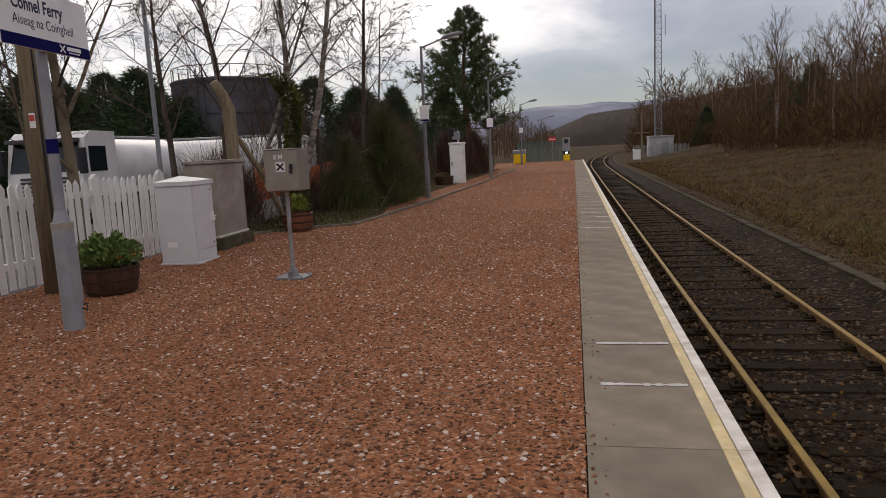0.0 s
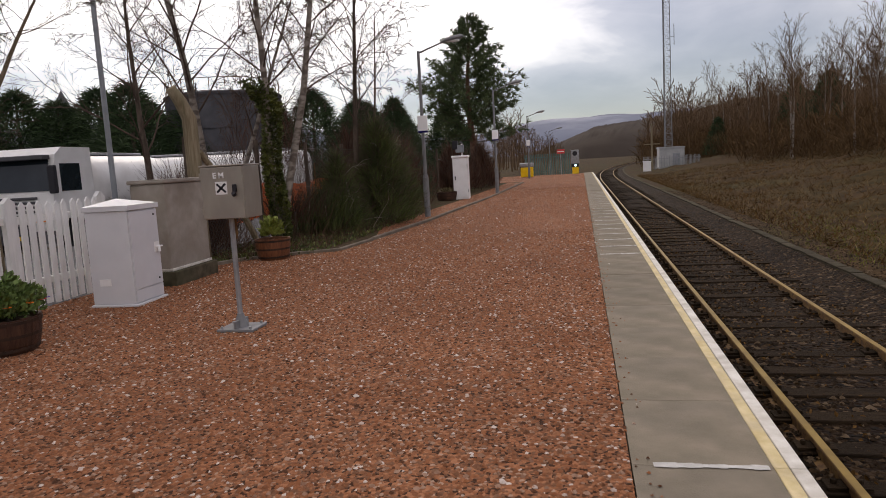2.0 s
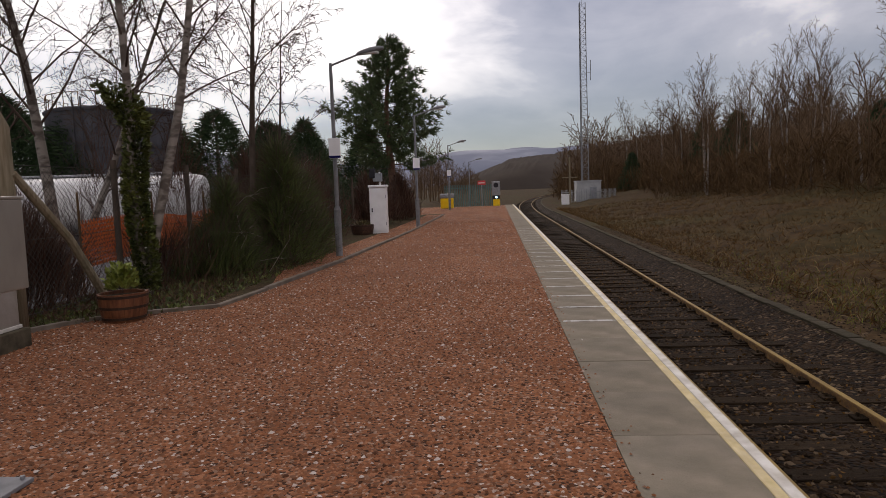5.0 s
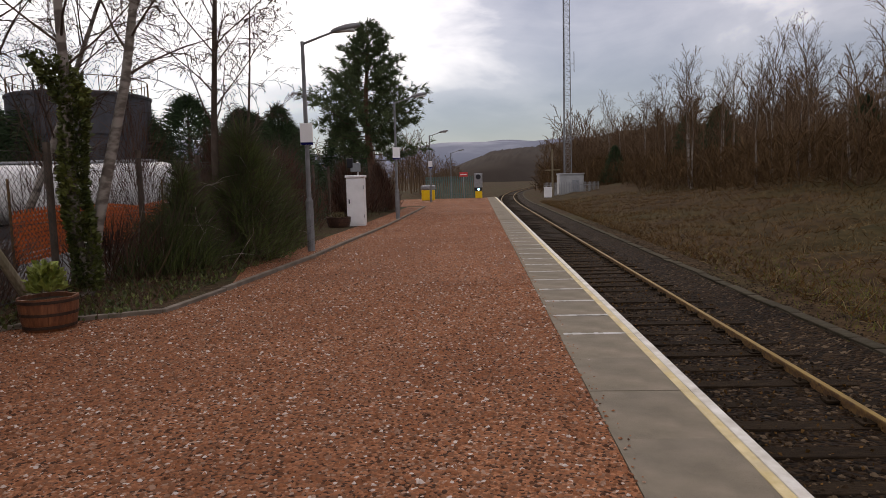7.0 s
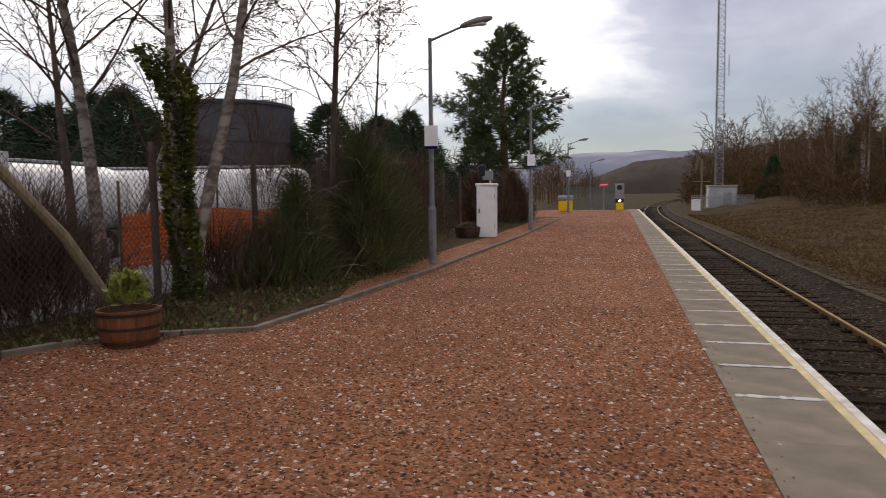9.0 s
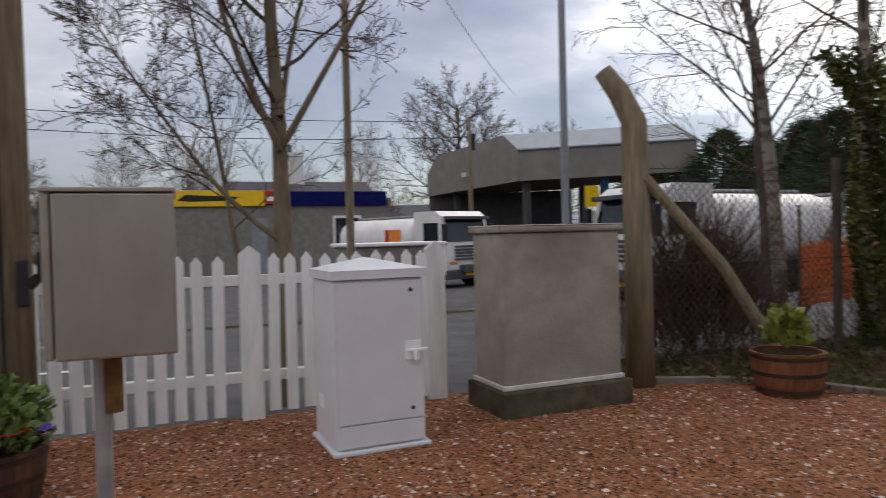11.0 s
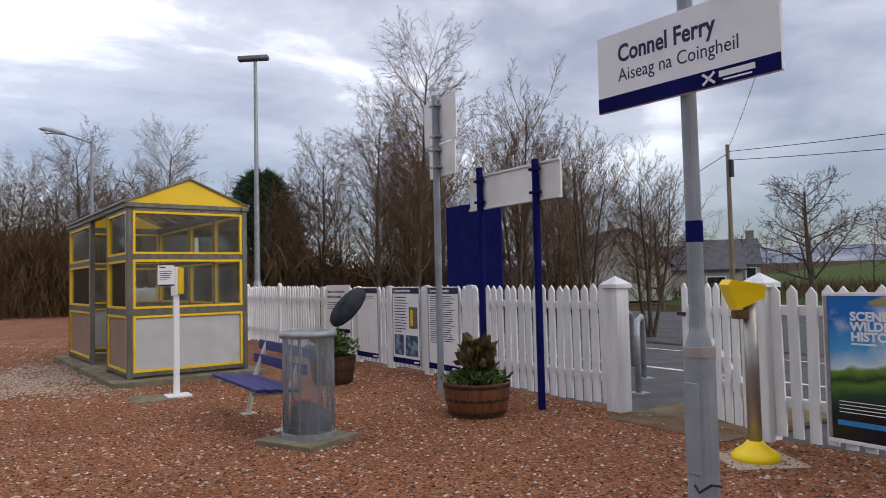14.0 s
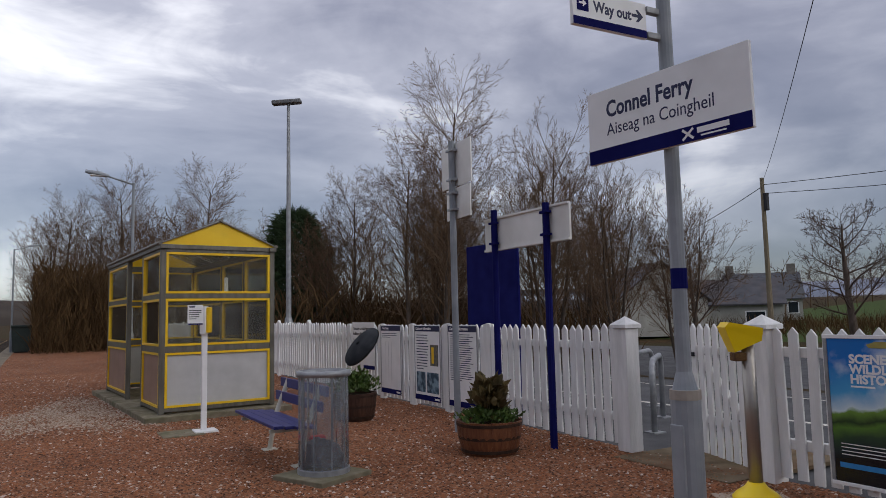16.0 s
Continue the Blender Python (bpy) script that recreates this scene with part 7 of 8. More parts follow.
m.f = [(0, 1, 7, 6), (5, 4, 3, 2, 1, 0), (6, 7, 8, 9, 10, 11), (4, 5, 11, 10), (0, 6, 11, 5)]
part("fascia", m, m_clad, cp)
mr.v = [tuple(Vector(p) + Vector((0, 0, 0.004))) for p in m.v]
mr.f = [(1, 2, 8, 7), (2, 3, 9, 8), (3, 4, 10, 9)]
part("roof", mr, m_clad_top, cp)
gutter = [CB + Vector((0.05, -0.05, 6.72)), CC + Vector((0.05, -0.05, 6.92))]
part("gutter", Mesh().tube(gutter, 0.09, 6), m_clad_top, cp)
m_blue_col = material("blue_column", (0.02, 0.07, 0.16), (0.03, 0.10, 0.21), rough=0.5, bump=0)
for u, k in ((0.08, 0.1), (0.08, 0.55), (0.08, 0.95), (0.8, 0.1), (0.8, 0.95)):
    p = CB.lerp(CA, u) + (CC - CB) * k
    part("column", Mesh().box(p.x - 0.2, p.y - 0.2, -0.7, p.x + 0.2, p.y + 0.2, 4.9), m_blue_col if u < 0.5 and k > 0.3 else m_truck_grey, cp)
p, q = CB.lerp(CA, 0.97), CB.lerp(CA, 0.97) + (CC - CB)
part("back_wall", Mesh().prism([(p.x, p.y), (q.x, q.y), (q.x - 0.2, q.y + 0.1), (p.x - 0.2, p.y + 0.1)], -0.7, 4.6), m_drum, cp)
part("lamp", Mesh().box(-46.2, 28.0, 5.5, -45.7, 28.25, 5.8, 0.03), m_bowl, cp)
for k in (0.42, 0.86):
    p = CB + (CC - CB) * k
    part("sign", Mesh().box(p.x - 0.05, p.y - 0.5, 3.0, p.x, p.y + 0.5, 4.3), m_yellow, cp, "yellow notice on a column")
for k in (0.25, 0.7):
    p = CB.lerp(CA, 0.45) + (CC - CB) * k
    part("pump_island", Mesh().box(p.x - 1.6, p.y - 1.0, -0.7, p.x + 1.6, p.y + 1.0, 0.3, 0.05).box(p.x - 0.9, p.y - 0.6, 0.3, p.x + 0.9, p.y + 0.6, 2.0, 0.05), m_blue_col, cp)

# shop
shp = thing("shop", (-39.3, 8.7, -0.7), "low grey roughcast shop with yellow and navy fascia", "shop")
m_harl = material("grey_roughcast", (0.21, 0.20, 0.175), (0.27, 0.26, 0.23), rough=0.95, scale=3, bump=0.6, bump_scale=30, stain=(0.16, 0.15, 0.13), stain_scale=0.7)
part("wall", Mesh().box(-7, 0, 0, 0, 11.6, 4.0), m_harl, shp)
part("fascia", Mesh().box(0.002, -0.1, 3.95, 0.16, 4.9, 4.78, 0.02), m_yellow, shp, "yellow fascia")
part("fascia", Mesh().box(0.002, 6.1, 3.95, 0.16, 11.7, 4.74, 0.02), m_navy, shp, "navy fascia")
part("fascia", Mesh().box(0.002, 4.91, 4.05, 0.2, 6.09, 4.8, 0.03), m_truck_red, shp, "red fascia panel")
part("lamp", Mesh().box(0.21, 5.0, 4.2, 0.26, 5.6, 4.45, 0.02), m_white, shp)
part("fascia_mark", Mesh().prism([(0.5, 4.25), (0.9, 4.55), (3.6, 4.45), (3.3, 4.25), (1.2, 4.2)], 0.165, 0.17, "x"), m_black, shp, "dark plain shape on the yellow fascia")
part("roof", Mesh().box(-7.2, -0.2, 4.002, 0.0, 11.8, 4.25), m_drum, shp)
for y0, y1 in ((4.2, 5.0), (5.4, 6.3)):
    part("door", Mesh().box(0.003, y0, 0.05, 0.06, y1, 3.3), m_navy if y0 > 9 else m_grey_paint, shp)
for y0, y1 in ((8.6, 10.2),):
    wd = part("window", Mesh().box(0.003, y0, 1.6, 0.05, y1, 3.4), m_white, shp)
    part("pane", Mesh().box(0.051, y0 + 0.12, 1.75, 0.056, (y0 + y1) / 2 - 0.05, 3.25), m_windscreen, wd)
    part("pane", Mesh().box(0.051, (y0 + y1) / 2 + 0.05, 1.75, 0.056, y1 - 0.12, 3.25), m_windscreen, wd)
chm = thing("house", (-47.0, 16.5, -0.7), "white chimney of a low house behind the shop", "house")
part("wall", Mesh().box(-4, -4, 0, 4, 4.5, 3.8), m_harl, chm)
part("roof", Mesh().prism([(-4.3, 3.8), (4.3, 3.8), (0, 5.9)], -4.3, 4.8, "y"), m_drum, chm)
part("chimney", Mesh().box(-0.5, -1.1, 4.6, 0.5, 0.5, 7.6, 0.03).box(-0.56, -1.16, 7.5, 0.56, 0.56, 7.75), m_truck, chm, "tall white chimney")
part("chimney_pot", Mesh().tube([(0, -0.3, 7.75), (0, -0.3, 8.3)], 0.16, 10), m_drum, chm)
m_slate = material("slate_roof", (0.055, 0.06, 0.07), (0.09, 0.095, 0.11), rough=0.7, scale=5, bump=0.3, stain=(0.08, 0.075, 0.06), stain_scale=0.8)
m_stone = material("grey_stone", (0.17, 0.155, 0.135), (0.24, 0.22, 0.195), rough=0.9, scale=4, bump=0.4)
skip = thing("oil_tank", (-19.5, 14.6, -0.66), "low grey container with a white top in the yard", "container")
part("body", Mesh().box(-0.9, -1.3, 0, 0.9, 1.3, 1.85, 0.05), m_harl, skip)
part("lid", Mesh().box(-1.0, -1.4, 1.852, 1.0, 1.4, 1.95, 0.03), m_white, skip)


def house(at, turn, w, d, eave, ridge_h, label, wall, roof, windows=(), chimney=True, skylight=False):
    h = thing("house", at, label, "house", "village houses", turn)
    part("wall", Mesh().box(-w / 2, -d / 2, 0, w / 2, d / 2, eave), wall, h)
    for s in (-1, 1):
        part("gable", Mesh().prism([(-d / 2, eave), (d / 2, eave), (0, ridge_h - 0.1)], s * w / 2 - (0.2 if s > 0 else 0), s * w / 2 + (0.2 if s < 0 else 0), "x"), wall, h)
        v = [(-w / 2 - 0.3, s * (d / 2 + 0.3), eave - 0.15), (w / 2 + 0.3, s * (d / 2 + 0.3), eave - 0.15), (w / 2 + 0.3, 0, ridge_h), (-w / 2 - 0.3, 0, ridge_h)]
        rf = part("roof", Mesh().add(v + [(a, b, c + 0.12) for a, b, c in v], [(0, 1, 2, 3), (7, 6, 5, 4), (0, 4, 5, 1), (2, 6, 7, 3), (1, 5, 6, 2), (3, 7, 4, 0)]), roof, h)
        if skylight and s < 0:
            for x in (-w * 0.2, w * 0.2):
                k = 0.5
                y = s * (d / 2) * k
                z = eave + (ridge_h - eave) * (1 - k)
                part("skylight", Mesh().box(x - 0.5, y - 0.5, z + 0.1, x + 0.5, y + 0.3, z + 0.5, 0.02), m_white, rf)
    for x, z, ww, hh in windows:
        wd = part("window", Mesh().box(x - ww / 2, -d / 2 - 0.06, z, x + ww / 2, -d / 2 - 0.002, z + hh), m_white, h)
        part("pane", Mesh().box(x - ww / 2 + 0.1, -d / 2 - 0.068, z + 0.1, x + ww / 2 - 0.1, -d / 2 - 0.061, z + hh - 0.1), m_windscreen, wd)
    if chimney:
        for s in (-1, 1):
            part("chimney", Mesh().box(s * (w / 2 - 0.6) - 0.45, -0.35, ridge_h - 0.6, s * (w / 2 - 0.6) + 0.45, 0.35, ridge_h + 1.1, 0.03), m_stone, h)
    return h


m_cream = material("cream_render", (0.34, 0.33, 0.29), (0.40, 0.39, 0.345), rough=0.9, scale=2, bump=0.15, stain=(0.26, 0.25, 0.22))
house((-45.5, -33.5, -0.5), 62, 12.0, 7.0, 2.7, 5.7, "low cream bungalow with a dark pitched roof", m_cream, m_drum, ((-2.6, 0.7, 1.6, 1.1), (0.2, 0.2, 0.9, 1.9), (2.6, 0.7, 1.6, 1.1)), chimney=False)
house((-54, -31.5, -0.5), 128, 9.0, 7.0, 2.4, 4.5, "low bungalow with a dark tiled roof", m_cream, m_drum, ((-2.4, 0.7, 1.6, 1.1), (2.4, 0.7, 1.6, 1.1)), chimney=False)
house((-76.6, -43.7, 0.0), 130, 8.0, 6.5, 2.6, 5.6, "house with a slate roof, skylights and stone chimneys", m_cream, m_slate, ((-3, 0.8, 1.2, 1.4), (3, 0.8, 1.2, 1.4)), skylight=True)
house((-46.5, -46, -0.4), 140, 11.0, 6.5, 2.3, 4.2, "low building with pale panels on its roof", m_harl, m_drum, ((-3, 0.8, 1.4, 1.0),), chimney=False)
for i in range(4):
    sp_ = thing("solar_panel", (-46.5 + 1.75 * math.sin(radians(140)) + (i - 1.5) * 1.5 * math.cos(radians(140)), -46 - 1.75 * math.cos(radians(140)) + (i - 1.5) * 1.5 * math.sin(radians(140)), 2.4), "pale solar panel on a low roof", "solar panel", "solar panels", 140)
    part("panel", Mesh().box(-0.65, -0.5, 0, 0.65, 0.5, 0.05, 0.01).moved(pose(0, 0, 0.55, 33, 0, 0)), m_clad_top, sp_)
hs = house((-60, 73, -0.5), 25, 13, 9, 5.0, 8.6, "grey stone house with dormers, chimneys and a pointed turret", m_stone, m_slate, ((-3, 3.3, 1.3, 1.5), (3, 3.3, 1.3, 1.5), (0, 1.0, 1.3, 1.5)))
part("turret", Mesh().tube([(3.0, -4.6, 0), (3.0, -4.6, 8.0)], 1.5, 8).tube([(3.0, -4.6, 8.0), (3.0, -4.6, 12.2)], [1.9, 0.05], 8), m_slate, hs, "pointed slate turret")
for k, (x, y, t) in enumerate([(-92, 0, 100), (-96, 16, 92), (-104, -12, 95), (-86, 40, 80), (-110, 30, 88)]):
    house((x, y, land(x, y)), t + 170, 12, 8, 3.0, 5.6, "small pale village house with a slate roof", m_cream, m_slate, ((-3, 0.8, 1.2, 1.4), (3, 0.8, 1.2, 1.4)))
bridge = thing("bridge", (-98, 9, 1.2), "brown steel bridge parapet with white posts in the distance", "bridge")
part("girder", Mesh().box(-0.3, -26, 1.9, 0.3, 22, 3.0), m_rail_side, bridge)
for i in range(9):
    part("post", Mesh().box(0.31, -25 + i * 5.6, 1.9, 0.45, -24.6 + i * 5.6, 3.3), m_white, bridge)
for i in range(3):
    part("pier", Mesh().box(-0.6, -20 + i * 18, -2.5, 0.6, -18.5 + i * 18, 1.899), m_stone, bridge)

# telegraph poles and wires
poles = [(-36.7, -15.0, 9.4), (-62, -52, 9.0), (-40, 26, 9.0)]
for k, (x, y, h) in enumerate(poles):
    p = thing("telegraph_pole", (x, y, -0.5), "dark wooden telegraph pole with steps and wires", "pole", "telegraph poles")
    part("shaft", Mesh().tube([(0, 0, 0), (0, 0, h)], [0.16, 0.11], 9), m_old_wood, p)
    part("transformer", Mesh().box(-0.12, 0.1, h - 1.9, 0.12, 0.3, h - 0.9, 0.02), m_black, p)
    for i in range(5):
        part("step", Mesh().tube([(-0.22, 0, 4 + i * 0.7), (0.22, 0, 4 + i * 0.7)], 0.014, 4), m_galv, p)


def wire(p, q, sag, r=0.012):
    pts = [Vector(p).lerp(Vector(q), i / 14) - Vector((0, 0, sag * 4 * (i / 14) * (1 - i / 14))) for i in range(15)]
    w = thing("overhead_wire", (0, 0, 0), "black overhead wire sagging between poles", "wire", "overhead wires")
    part("wire", Mesh().tube(pts, r, 4, False), m_black, w)


wire((-36.7, -15.0, 8.5), (-40, 26, 8.4), 0.7, 0.022)
wire((-36.7, -15.0, 8.0), (-40, 26, 7.4), 0.9, 0.022)
wire((-36.7, -15.0, 8.4), (-62, -52, 8.3), 0.8, 0.022)
wire((-36.7, -15.0, 8.6), (-6.3, 8.17, 8.4), 0.5, 0.012)
wire((-6.3, 8.17, 8.3), (-26, 22, 7.0), 0.6, 0.01)

# ---- trees to the south and west ----
sb = tree("birch_tree", (-12.7, -10.1, -0.06), 91, 8.3, 0.12, dict(BIRCH, shoots=(34, 10, 7, 4), ratio=(0.46, 0.5, 0.5, 0.5), short=(0.45, 0.4, 0.3, 0.3), bare=(0.14, 0.15, 0.15, 0.1), angle=(0.80, 0.6, 0.5, 0.5), wiggle=(0.05, 0.09, 0.13, 0.18, 0.2), up=(0.04, 0.06, 0.02, -0.05, -0.16), thin=0.0032), "tall dense bare birch behind the fence", m_bark, "trees by the car park", m_pale_twig)
sc = tree("tree", (-16.5, -9.2, -0.1), 92, 7.0, 0.10, dict(BROAD, stems=[(0, 0, 0.02, 0, 1.0), (0.1, 0, 0.22, 0.1, 0.9), (-0.1, 0, -0.2, 0.06, 0.92), (0, 0.1, 0.05, -0.22, 0.85)], shoots=(14, 7, 6, 4), ratio=(0.6, 0.52, 0.5, 0.5), angle=(0.75, 0.6, 0.55, 0.6), bare=(0.18, 0.15, 0.15, 0.1), wiggle=(0.05, 0.08, 0.13, 0.18, 0.2), up=(0.05, 0.09, 0.07, 0.04, 0.0), thin=0.0036), "bare multi-stemmed tree with upright branches", m_bark, "trees by the car park", m_pale_twig)
at_ = tree("tree", (-31.5, -7.5, -0.1), 93, 5.2, 0.19, dict(BROAD, shoots=(24, 9, 6, 4), angle=(1.15, 0.8, 0.7, 0.7), bare=(0.18, 0.2, 0.2, 0.1), thin=0.006, ratio=(0.7, 0.5, 0.5, 0.5)), "low spreading bare tree on the grass", m_bark, "trees by the car park")
oak = tree("tree", (-56.5, 32.6, -0.6), 94, 13.2, 0.42, dict(BROAD, shoots=(26, 10, 7, 4), angle=(0.95, 0.7, 0.6, 0.6), ratio=(0.66, 0.5, 0.5, 0.5), wiggle=(0.05, 0.1, 0.14, 0.18, 0.2), bare=(0.22, 0.2, 0.15, 0.1), thin=0.014), "large rounded bare tree behind the canopy", m_bark, "trees by the car park", m_twig)
for src, x, y, s, a in ((sb, -12.0, -11.2, 0.8, 110), (sc, -15.6, -8.7, 0.85, 250), (sc, -13.4, -12.0, 0.8, 170), (sc, -10.4, -15.2, 0.7, 60), (sb, -11.0, -14.0, 0.7, 330), (sc, -8.6, -19.5, 0.7, 100), (sb, -14.6, -12.5, 0.85, 150), (sb, -8.8, -30, 1.05, 20), (sb, -5.8, -36, 1.15, 200), (sb, -2.6, -38, 1.0, 120), (sc, -1.6, -40, 1.1, 70), (sc, -7.0, -33, 1.05, 140), (sc, -4.4, -37, 1.1, 10),
                        (sc, -18.2, -8.0, 0.9, 200), (sc, -20.2, -7.0, 0.78, 300), (sc, -21.8, -13.5, 0.9, 45), (sc, -25.5, -17, 0.95, 130), (sc, -17.0, -16, 1.0, 10), (sb, -20, -22, 0.9, 220),
                        (at_, -38.5, -6.0, 1.05, 100), (at_, -41.5, 1.0, 1.1, 210), (at_, -36.0, -19.5, 1.1, 20), (sc, -44, 10.5, 1.1, 30), (sb, -50, 22, 1.05, 80), (sb, -47, 6.0, 0.9, 10), (sc, -54, 18, 1.0, 250), (oak, -60, 42, 0.8, 90), (sb, -45, 46, 0.9, 60)):
    c = copy_thing(src, pose(x, y, land(x, y) - 0.05, 0, 0, a))
    c.scale = (s, s, s)
c = conifer("conifer", (-10.0, -17.2, -0.06), 1.75, 6.0, 6500, 6, "dense dark green conifer behind the fence", m_conifer, "", 0.36)


def south_wood(r):
    y = r.uniform(-85, -44)
    x = r.uniform(-38, 40)
    if -4 < x < 6:
        x += 12
    return x, y, land(x, y) - 0.2, r.uniform(0.75, 1.1)


merged_wood("south_woodland", 101, 130, south_wood, "bare woodland beside the line to the south")


def west_wood(r):
    y = r.uniform(-70, 70)
    x = r.uniform(-130, -66)
    return x, y, land(x, y) - 0.3, r.uniform(0.55, 0.85)


merged_wood("village_trees", 111, 130, west_wood, "bare trees between the far houses")
rng = random.Random(41)


def scrub(x0, x1, y0, y1, h):
    def place():
        x, y = rng.uniform(x0, x1), rng.uniform(y0, y1)
        return Vector((x, y, land(x, y) + rng.random() ** 1.3 * h)), Vector((0, 0, 1))
    return place


for name, n, box_, h, label in (("scrub_south", 15000, (-24, -7.6, -30, -12.5), 2.1, "brown bare scrub behind the long fence"), ("scrub_platform", 32000, (-9.5, -0.9, -62, -31), 4.6, "dense brown scrub beyond the platform lamps"),
                                ("scrub_west", 9000, (-66, -43, -30, 20), 0.8, "brown hedge scrub beyond the car park")):
    tagged(part(name, blades(rng, n, scrub(*box_, h), 1.1, 0.035, 0.4, 0.55), m_thicket), label, "scrub", kind="stuff")

# bin by the far lamp
wb = thing("wheeled_bin", (-0.40, -34.95, 0), "dark green litter bin standing beside the far lamp", "bin")
m_bin = material("dark_green_bin", (0.012, 0.022, 0.018), (0.022, 0.034, 0.028), rough=0.6, scale=4, bump=0.05)
hw, hh = 0.47, 1.49
part("body", Mesh().prism([(-hw * 0.85, 0.06), (hw * 0.85, 0.06), (hw, hh * 0.9), (-hw, hh * 0.9)], -hw * 0.8, hw * 0.8, "y"), m_bin, wb)
part("lid", Mesh().box(-hw * 1.06, -hw * 0.86, hh * 0.902, hw * 1.06, hw * 0.9, hh, 0.03), m_bin, wb)
part("foot", Mesh().box(-hw * 0.7, -hw * 0.6, 0, hw * 0.7, hw * 0.6, 0.06), m_black, wb)

# ---- edging, coping, sleepers and loose stones ----
kerb_line = [(-6.45, 13.35), (-6.15, 14.0), (-5.65, 14.5), (-4.72, 14.95), (-4.56, 16.6), (-4.42, 18.7), (-4.28, 20.7), (-4.22, 23.0), (-4.14, 25.5), (-4.05, 28.0), (-3.98, 31), (-3.94, 35), (-3.92, 39), (-3.9, 43), (-3.9, 47)]
edging = thing("timber_edging", (0, 0, 0), "low weathered timber edging round the planting bed", "edging")
for (x0, y0), (x1, y1) in zip(kerb_line, kerb_line[1:]):
    a, L = math.atan2(y1 - y0, x1 - x0), math.hypot(x1 - x0, y1 - y0)
    part("board", Mesh().box(0.01, -0.045, -0.03, L - 0.01, 0.045, 0.055 + rng.uniform(-0.012, 0.012), 0.006), m_kerb, edging, at=Matrix.Translation((x0, y0, 0)) @ Matrix.Rotation(a, 4, "Z"))

STRIPE = 0.145
slab_x1 = EDGE_X - STRIPE
pitch = 0.92
slab_mesh = Mesh().box(GRAVEL_X + 0.003, 0.001, -0.089, slab_x1, pitch - 0.001, 0.0, 0.0015).data("coping_slab", m_concrete)
yellow_mesh = Mesh().box(slab_x1 + 0.001, 0.002, -0.089, slab_x1 + 0.066, 2 * pitch - 0.003, 0.003, 0.004).data("yellow_edge", m_yellow_line)
white_mesh = Mesh().box(slab_x1 + 0.072, 0.002, -0.12, EDGE_X, 2 * pitch - 0.003, 0.003, 0.006).data("white_edge", m_white_line)
y_start = 4.27 - 26 * pitch
for i in range(92):
    y = y_start + i * pitch
    part("coping_slab", slab_mesh, m_concrete, coping, at=Matrix.Translation((0, y, rng.uniform(-0.003, 0.002))))
    if i % 2 == 0:
        part("yellow_edge", yellow_mesh, m_yellow_line, coping, at=(0, y, 0))
        part("white_edge", white_mesh, m_white_line, coping, at=(0, y, 0))
part("bedding", Mesh().box(GRAVEL_X + 0.004, y_start, -0.0895, EDGE_X - 0.03, y_start + 92 * pitch, -0.02), m_joint, coping, "dark joint bedding")
m_mortar = material("white_mortar", (0.42, 0.41, 0.38), (0.55, 0.54, 0.51), rough=0.9, scale=12, bump=0.3)
for y in [5.19, 6.11] + [4.27 + pitch * k for k in range(10, 30)]:
    m = Mesh()
    n = 14
    x0, x1 = (0.06, slab_x1 - 0.02) if y < 7 else (0.0, slab_x1)
    for k in range(n):
        a, b = x0 + (x1 - x0) * k / n, x0 + (x1 - x0) * (k + 1) / n
        w = rng.uniform(0.008, 0.02) * (1.5 if y < 7 else 2.2)
        m.add([(a, y - w, 0.0035), (b, y - w, 0.0035), (b, y + w, 0.0035), (a, y + w, 0.0035)], [(0, 1, 2, 3)])
    part("mortar_line", m, m_mortar, coping, "smeared white mortar")

sleepers = thing("sleepers", (0, 0, 0), "dark weathered timber sleepers bedded in the ballast", "sleepers", kind="structure")
sl = Mesh().box(-0.53, -0.12, RAIL_Z - 0.30, GAUGE + 0.53, 0.12, RAIL_Z - 0.105, 0.012).data("sleeper", m_sleeper)
for i in range(170):
    y = -6 + i * 0.70
    part("sleeper", sl, m_sleeper, sleepers, at=pose(RAIL_X + bend(y) + rng.uniform(-0.03, 0.03), y, rng.uniform(-0.012, 0.012), 0, 0, rng.uniform(-0.8, 0.8) - (math.degrees(math.atan(0.0016 * (y - TRACK_BEND))) if y > TRACK_BEND else 0)))
ch = Mesh().box(-0.15, -0.08, RAIL_Z - 0.104, 0.15, 0.08, RAIL_Z - 0.075, 0.004).tube([(0.09, 0, RAIL_Z - 0.075), (0.09, 0, RAIL_Z - 0.04)], 0.02, 6).tube([(-0.09, 0, RAIL_Z - 0.075), (-0.09, 0, RAIL_Z - 0.04)], 0.02, 6).data("rail_chair", m_sleeper)
for i in range(60):
    y = 1 + i * 0.70
    for gx in (0, GAUGE):
        part("rail_chair", ch, m_sleeper, sleepers, at=(RAIL_X + gx, y, 0))
lids = Mesh().box(-0.10, 0.006, -0.809, 0.10, 0.594, -0.775, 0.008).data("trough_lid", m_trough)
for i in range(110):
    y = 2 + i * 0.6
    part("trough_lid", lids, m_trough, trough, at=pose(4.36 + bend(y), y, rng.uniform(-0.01, 0.01), 0, rng.uniform(-2, 2), rng.uniform(-1.2, 1.2)))


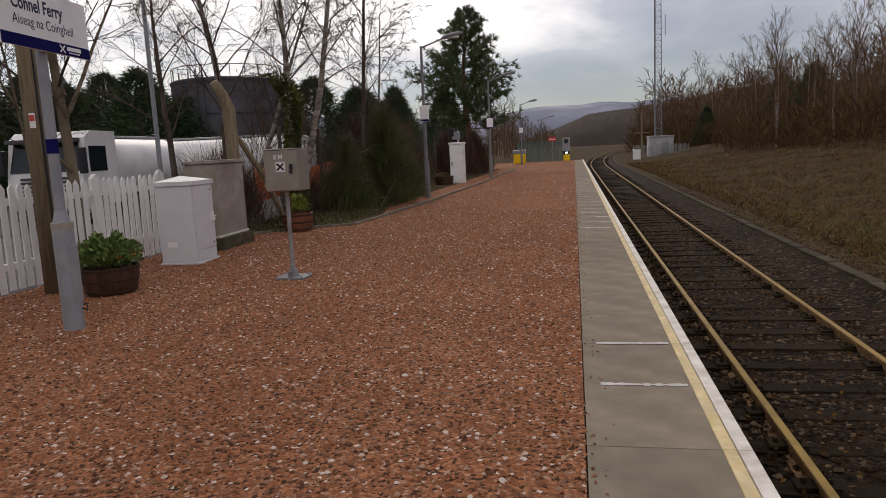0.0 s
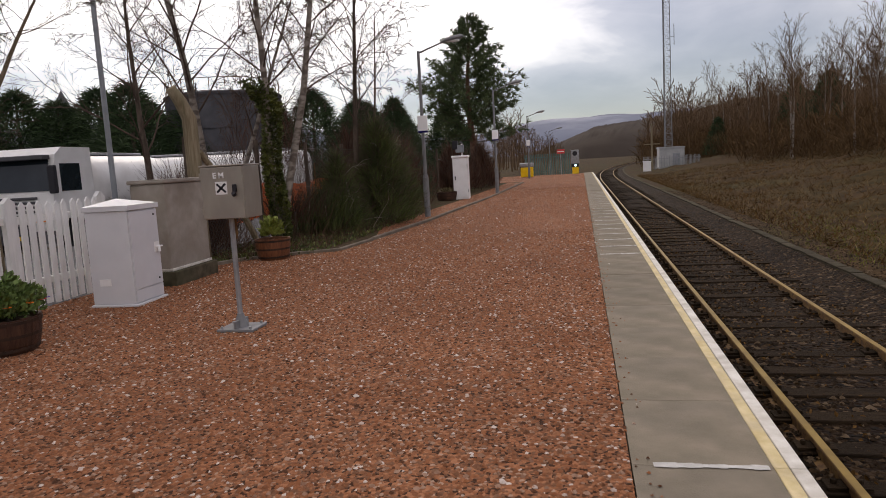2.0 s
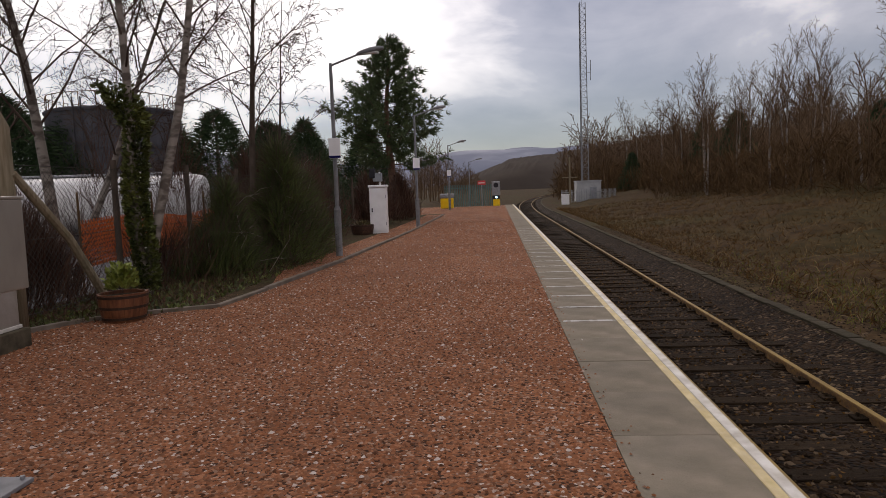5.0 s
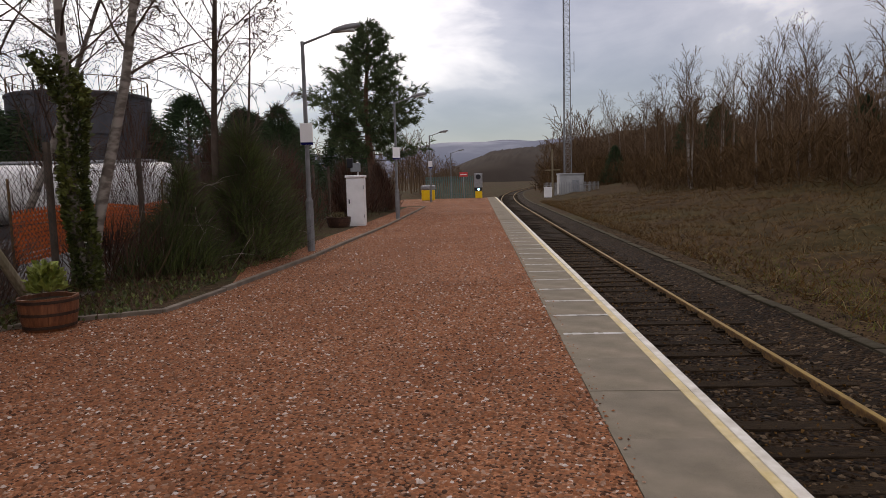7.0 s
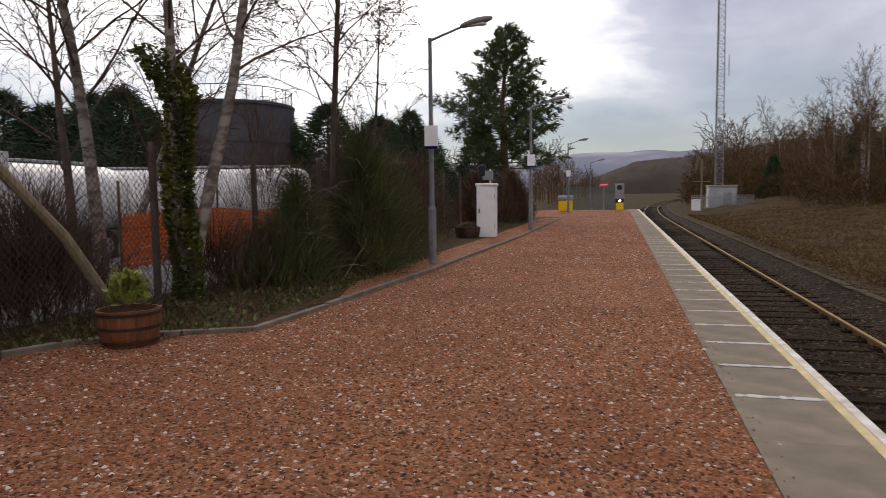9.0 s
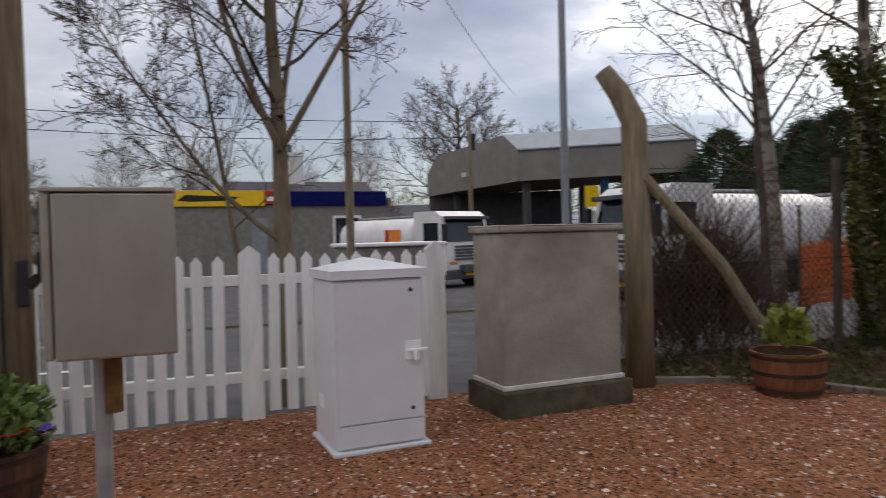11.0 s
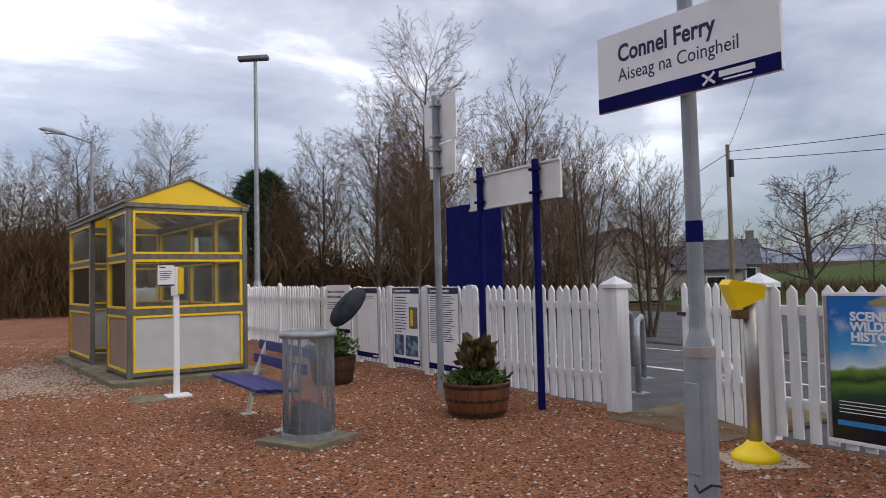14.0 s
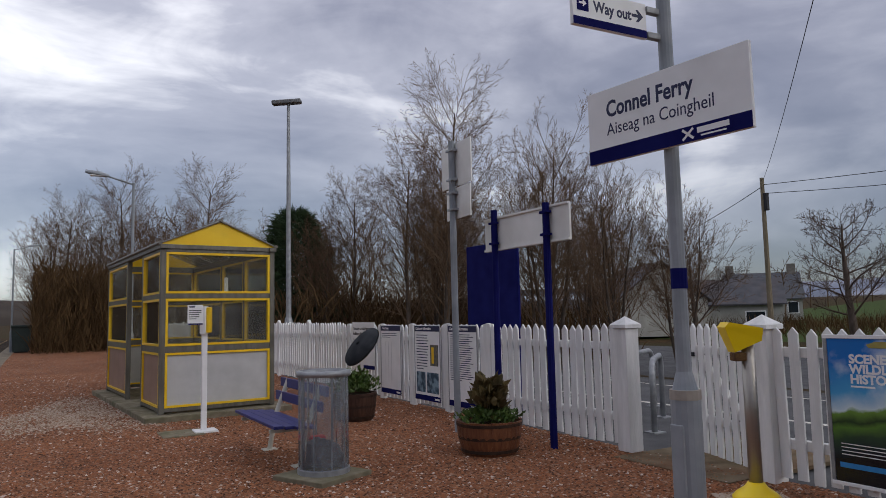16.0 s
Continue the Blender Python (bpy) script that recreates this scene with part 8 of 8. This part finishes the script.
def scatter(name, n, where, size, mat, label, category, seed, flat=0.6):
    """Loose angular stones, one mesh."""
    r = np.random.default_rng(seed)
    base = np.array([(1, 0, -0.3), (0.25, 0.95, -0.25), (-0.85, 0.5, -0.3), (-0.75, -0.6, -0.25), (0.35, -0.9, -0.3), (0.15, 0.1, 0.75), (-0.35, -0.15, 0.65)])
    tri = np.array([(0, 1, 5), (1, 2, 6), (1, 6, 5), (2, 3, 6), (3, 4, 6), (4, 5, 6), (4, 0, 5)])
    pts = np.array(where(r, n))
    k = len(pts)
    s = size * r.uniform(0.45, 1.25, k) * np.where(r.random(k) > 0.96, 1.35, 1.0)
    a = r.uniform(0, 6.283, k)
    v = base[None] * r.uniform(0.7, 1.3, (k, 7, 3))
    x = v[..., 0] * np.cos(a)[:, None] - v[..., 1] * np.sin(a)[:, None]
    y = v[..., 0] * np.sin(a)[:, None] + v[..., 1] * np.cos(a)[:, None]
    out = np.stack((x, y, v[..., 2] * flat), -1) * s[:, None, None] + pts[:, None]
    f = tri[None] + (np.arange(k) * 7)[:, None, None]
    me = bpy.data.meshes.new(name)
    me.from_pydata(out.reshape(-1, 3).tolist(), [], f.reshape(-1, 3).tolist())
    me.materials.append(mat)
    return tagged(new(name, me), label, category, kind="stuff")


def near_gravel(r, n):
    x, y = r.uniform(-6.9, GRAVEL_X, n), r.uniform(1.5, 17, n)
    return np.stack((x, y, np.full(n, 0.004)), -1)


def far_gravel(r, n):
    x = r.uniform(-6.8, GRAVEL_X, n)
    y = np.where(r.random(n) < 0.5, r.uniform(17, 38, n), r.uniform(-14, 1.5, n))
    return np.stack((x, y, np.full(n, 0.004)), -1)[~((y > 13) & (x < -4.2))]


def pale_patch(r, n):
    a, d = r.uniform(0, 6.283, n), np.sqrt(r.random(n))
    d = d * (0.75 + 0.3 * np.sin(a * 3 + 0.5) + r.normal(0, 0.16, n))
    return np.stack((-1.7 + 1.35 * d * np.cos(a), -3.5 + 2.8 * d * np.sin(a), np.full(n, 0.008)), -1)


def ballast_place(r, n):
    x, y = r.uniform(0.95, 3.7, n), 2 + 34 * r.random(n) ** 1.4
    z = RAIL_Z - 0.120 + r.uniform(-0.02, 0.012, n)
    return np.stack((x, y, z), -1)


def cess_place(r, n):
    x, y = r.uniform(3.5, 6.0, n), 5 + 40 * r.random(n) ** 1.3
    z = np.array([land(a, b) if a > 4.25 else RAIL_Z - 0.135 + float(np.interp(a - RAIL_X, (1.95, 2.45, 2.7), (0.0, 0.10, 0.19))) for a, b in zip(x, y)])
    return np.stack((x, y, z), -1)


scatter("loose_chippings", 60000, near_gravel, 0.016, m_pebbles, "loose red, pink and pale granite chippings", "chippings", 1)
scatter("loose_chippings", 30000, far_gravel, 0.019, m_pebbles, "loose red, pink and pale granite chippings further off", "chippings", 2)
scatter("pale_chippings", 5200, pale_patch, 0.02, m_pale, "patch of paler chippings before the shelter", "chippings", 3)
scatter("ballast_stones", 22000, ballast_place, 0.032, m_ballast_stone, "dark ballast stones between the rails", "ballast", 4)
scatter("cess_stones", 15000, cess_place, 0.03, m_ballast_stone, "dark stones beside the track", "ballast", 5)
scatter("coping_grit", 260, lambda r, n: np.stack((GRAVEL_X + 0.02 + np.abs(r.normal(0, 0.05, n)), r.uniform(2, 24, n), np.full(n, 0.006)), -1), 0.011, m_pebbles, "stray chippings kicked onto the coping", "chippings", 6)
rng = random.Random(77)


def dead_leaf():
    y = 2 + 30 * rng.random() ** 1.3
    return Vector((rng.uniform(0.95, 4.0), y, RAIL_Z - 0.10)), Vector((rng.uniform(-1, 1), rng.uniform(-1, 1), 0.1))


tagged(part("dead_leaves", leaves(rng, 2600, dead_leaf, 0.05), m_dead), "brown dead leaves lying between the rails", "leaves", kind="stuff")
lt = thing("litter", (2.55, 6.55, RAIL_Z - 0.10), "crumpled white plastic wrapper lying between the rails", "litter")
part("wrapper", Mesh().add([(-0.09, -0.05, 0), (0.0, -0.07, 0.03), (0.1, -0.03, 0.0), (0.08, 0.05, 0.02), (-0.02, 0.06, 0.045), (-0.1, 0.04, 0.01)], [(0, 1, 4, 5), (1, 2, 3, 4)]), m_white, lt)
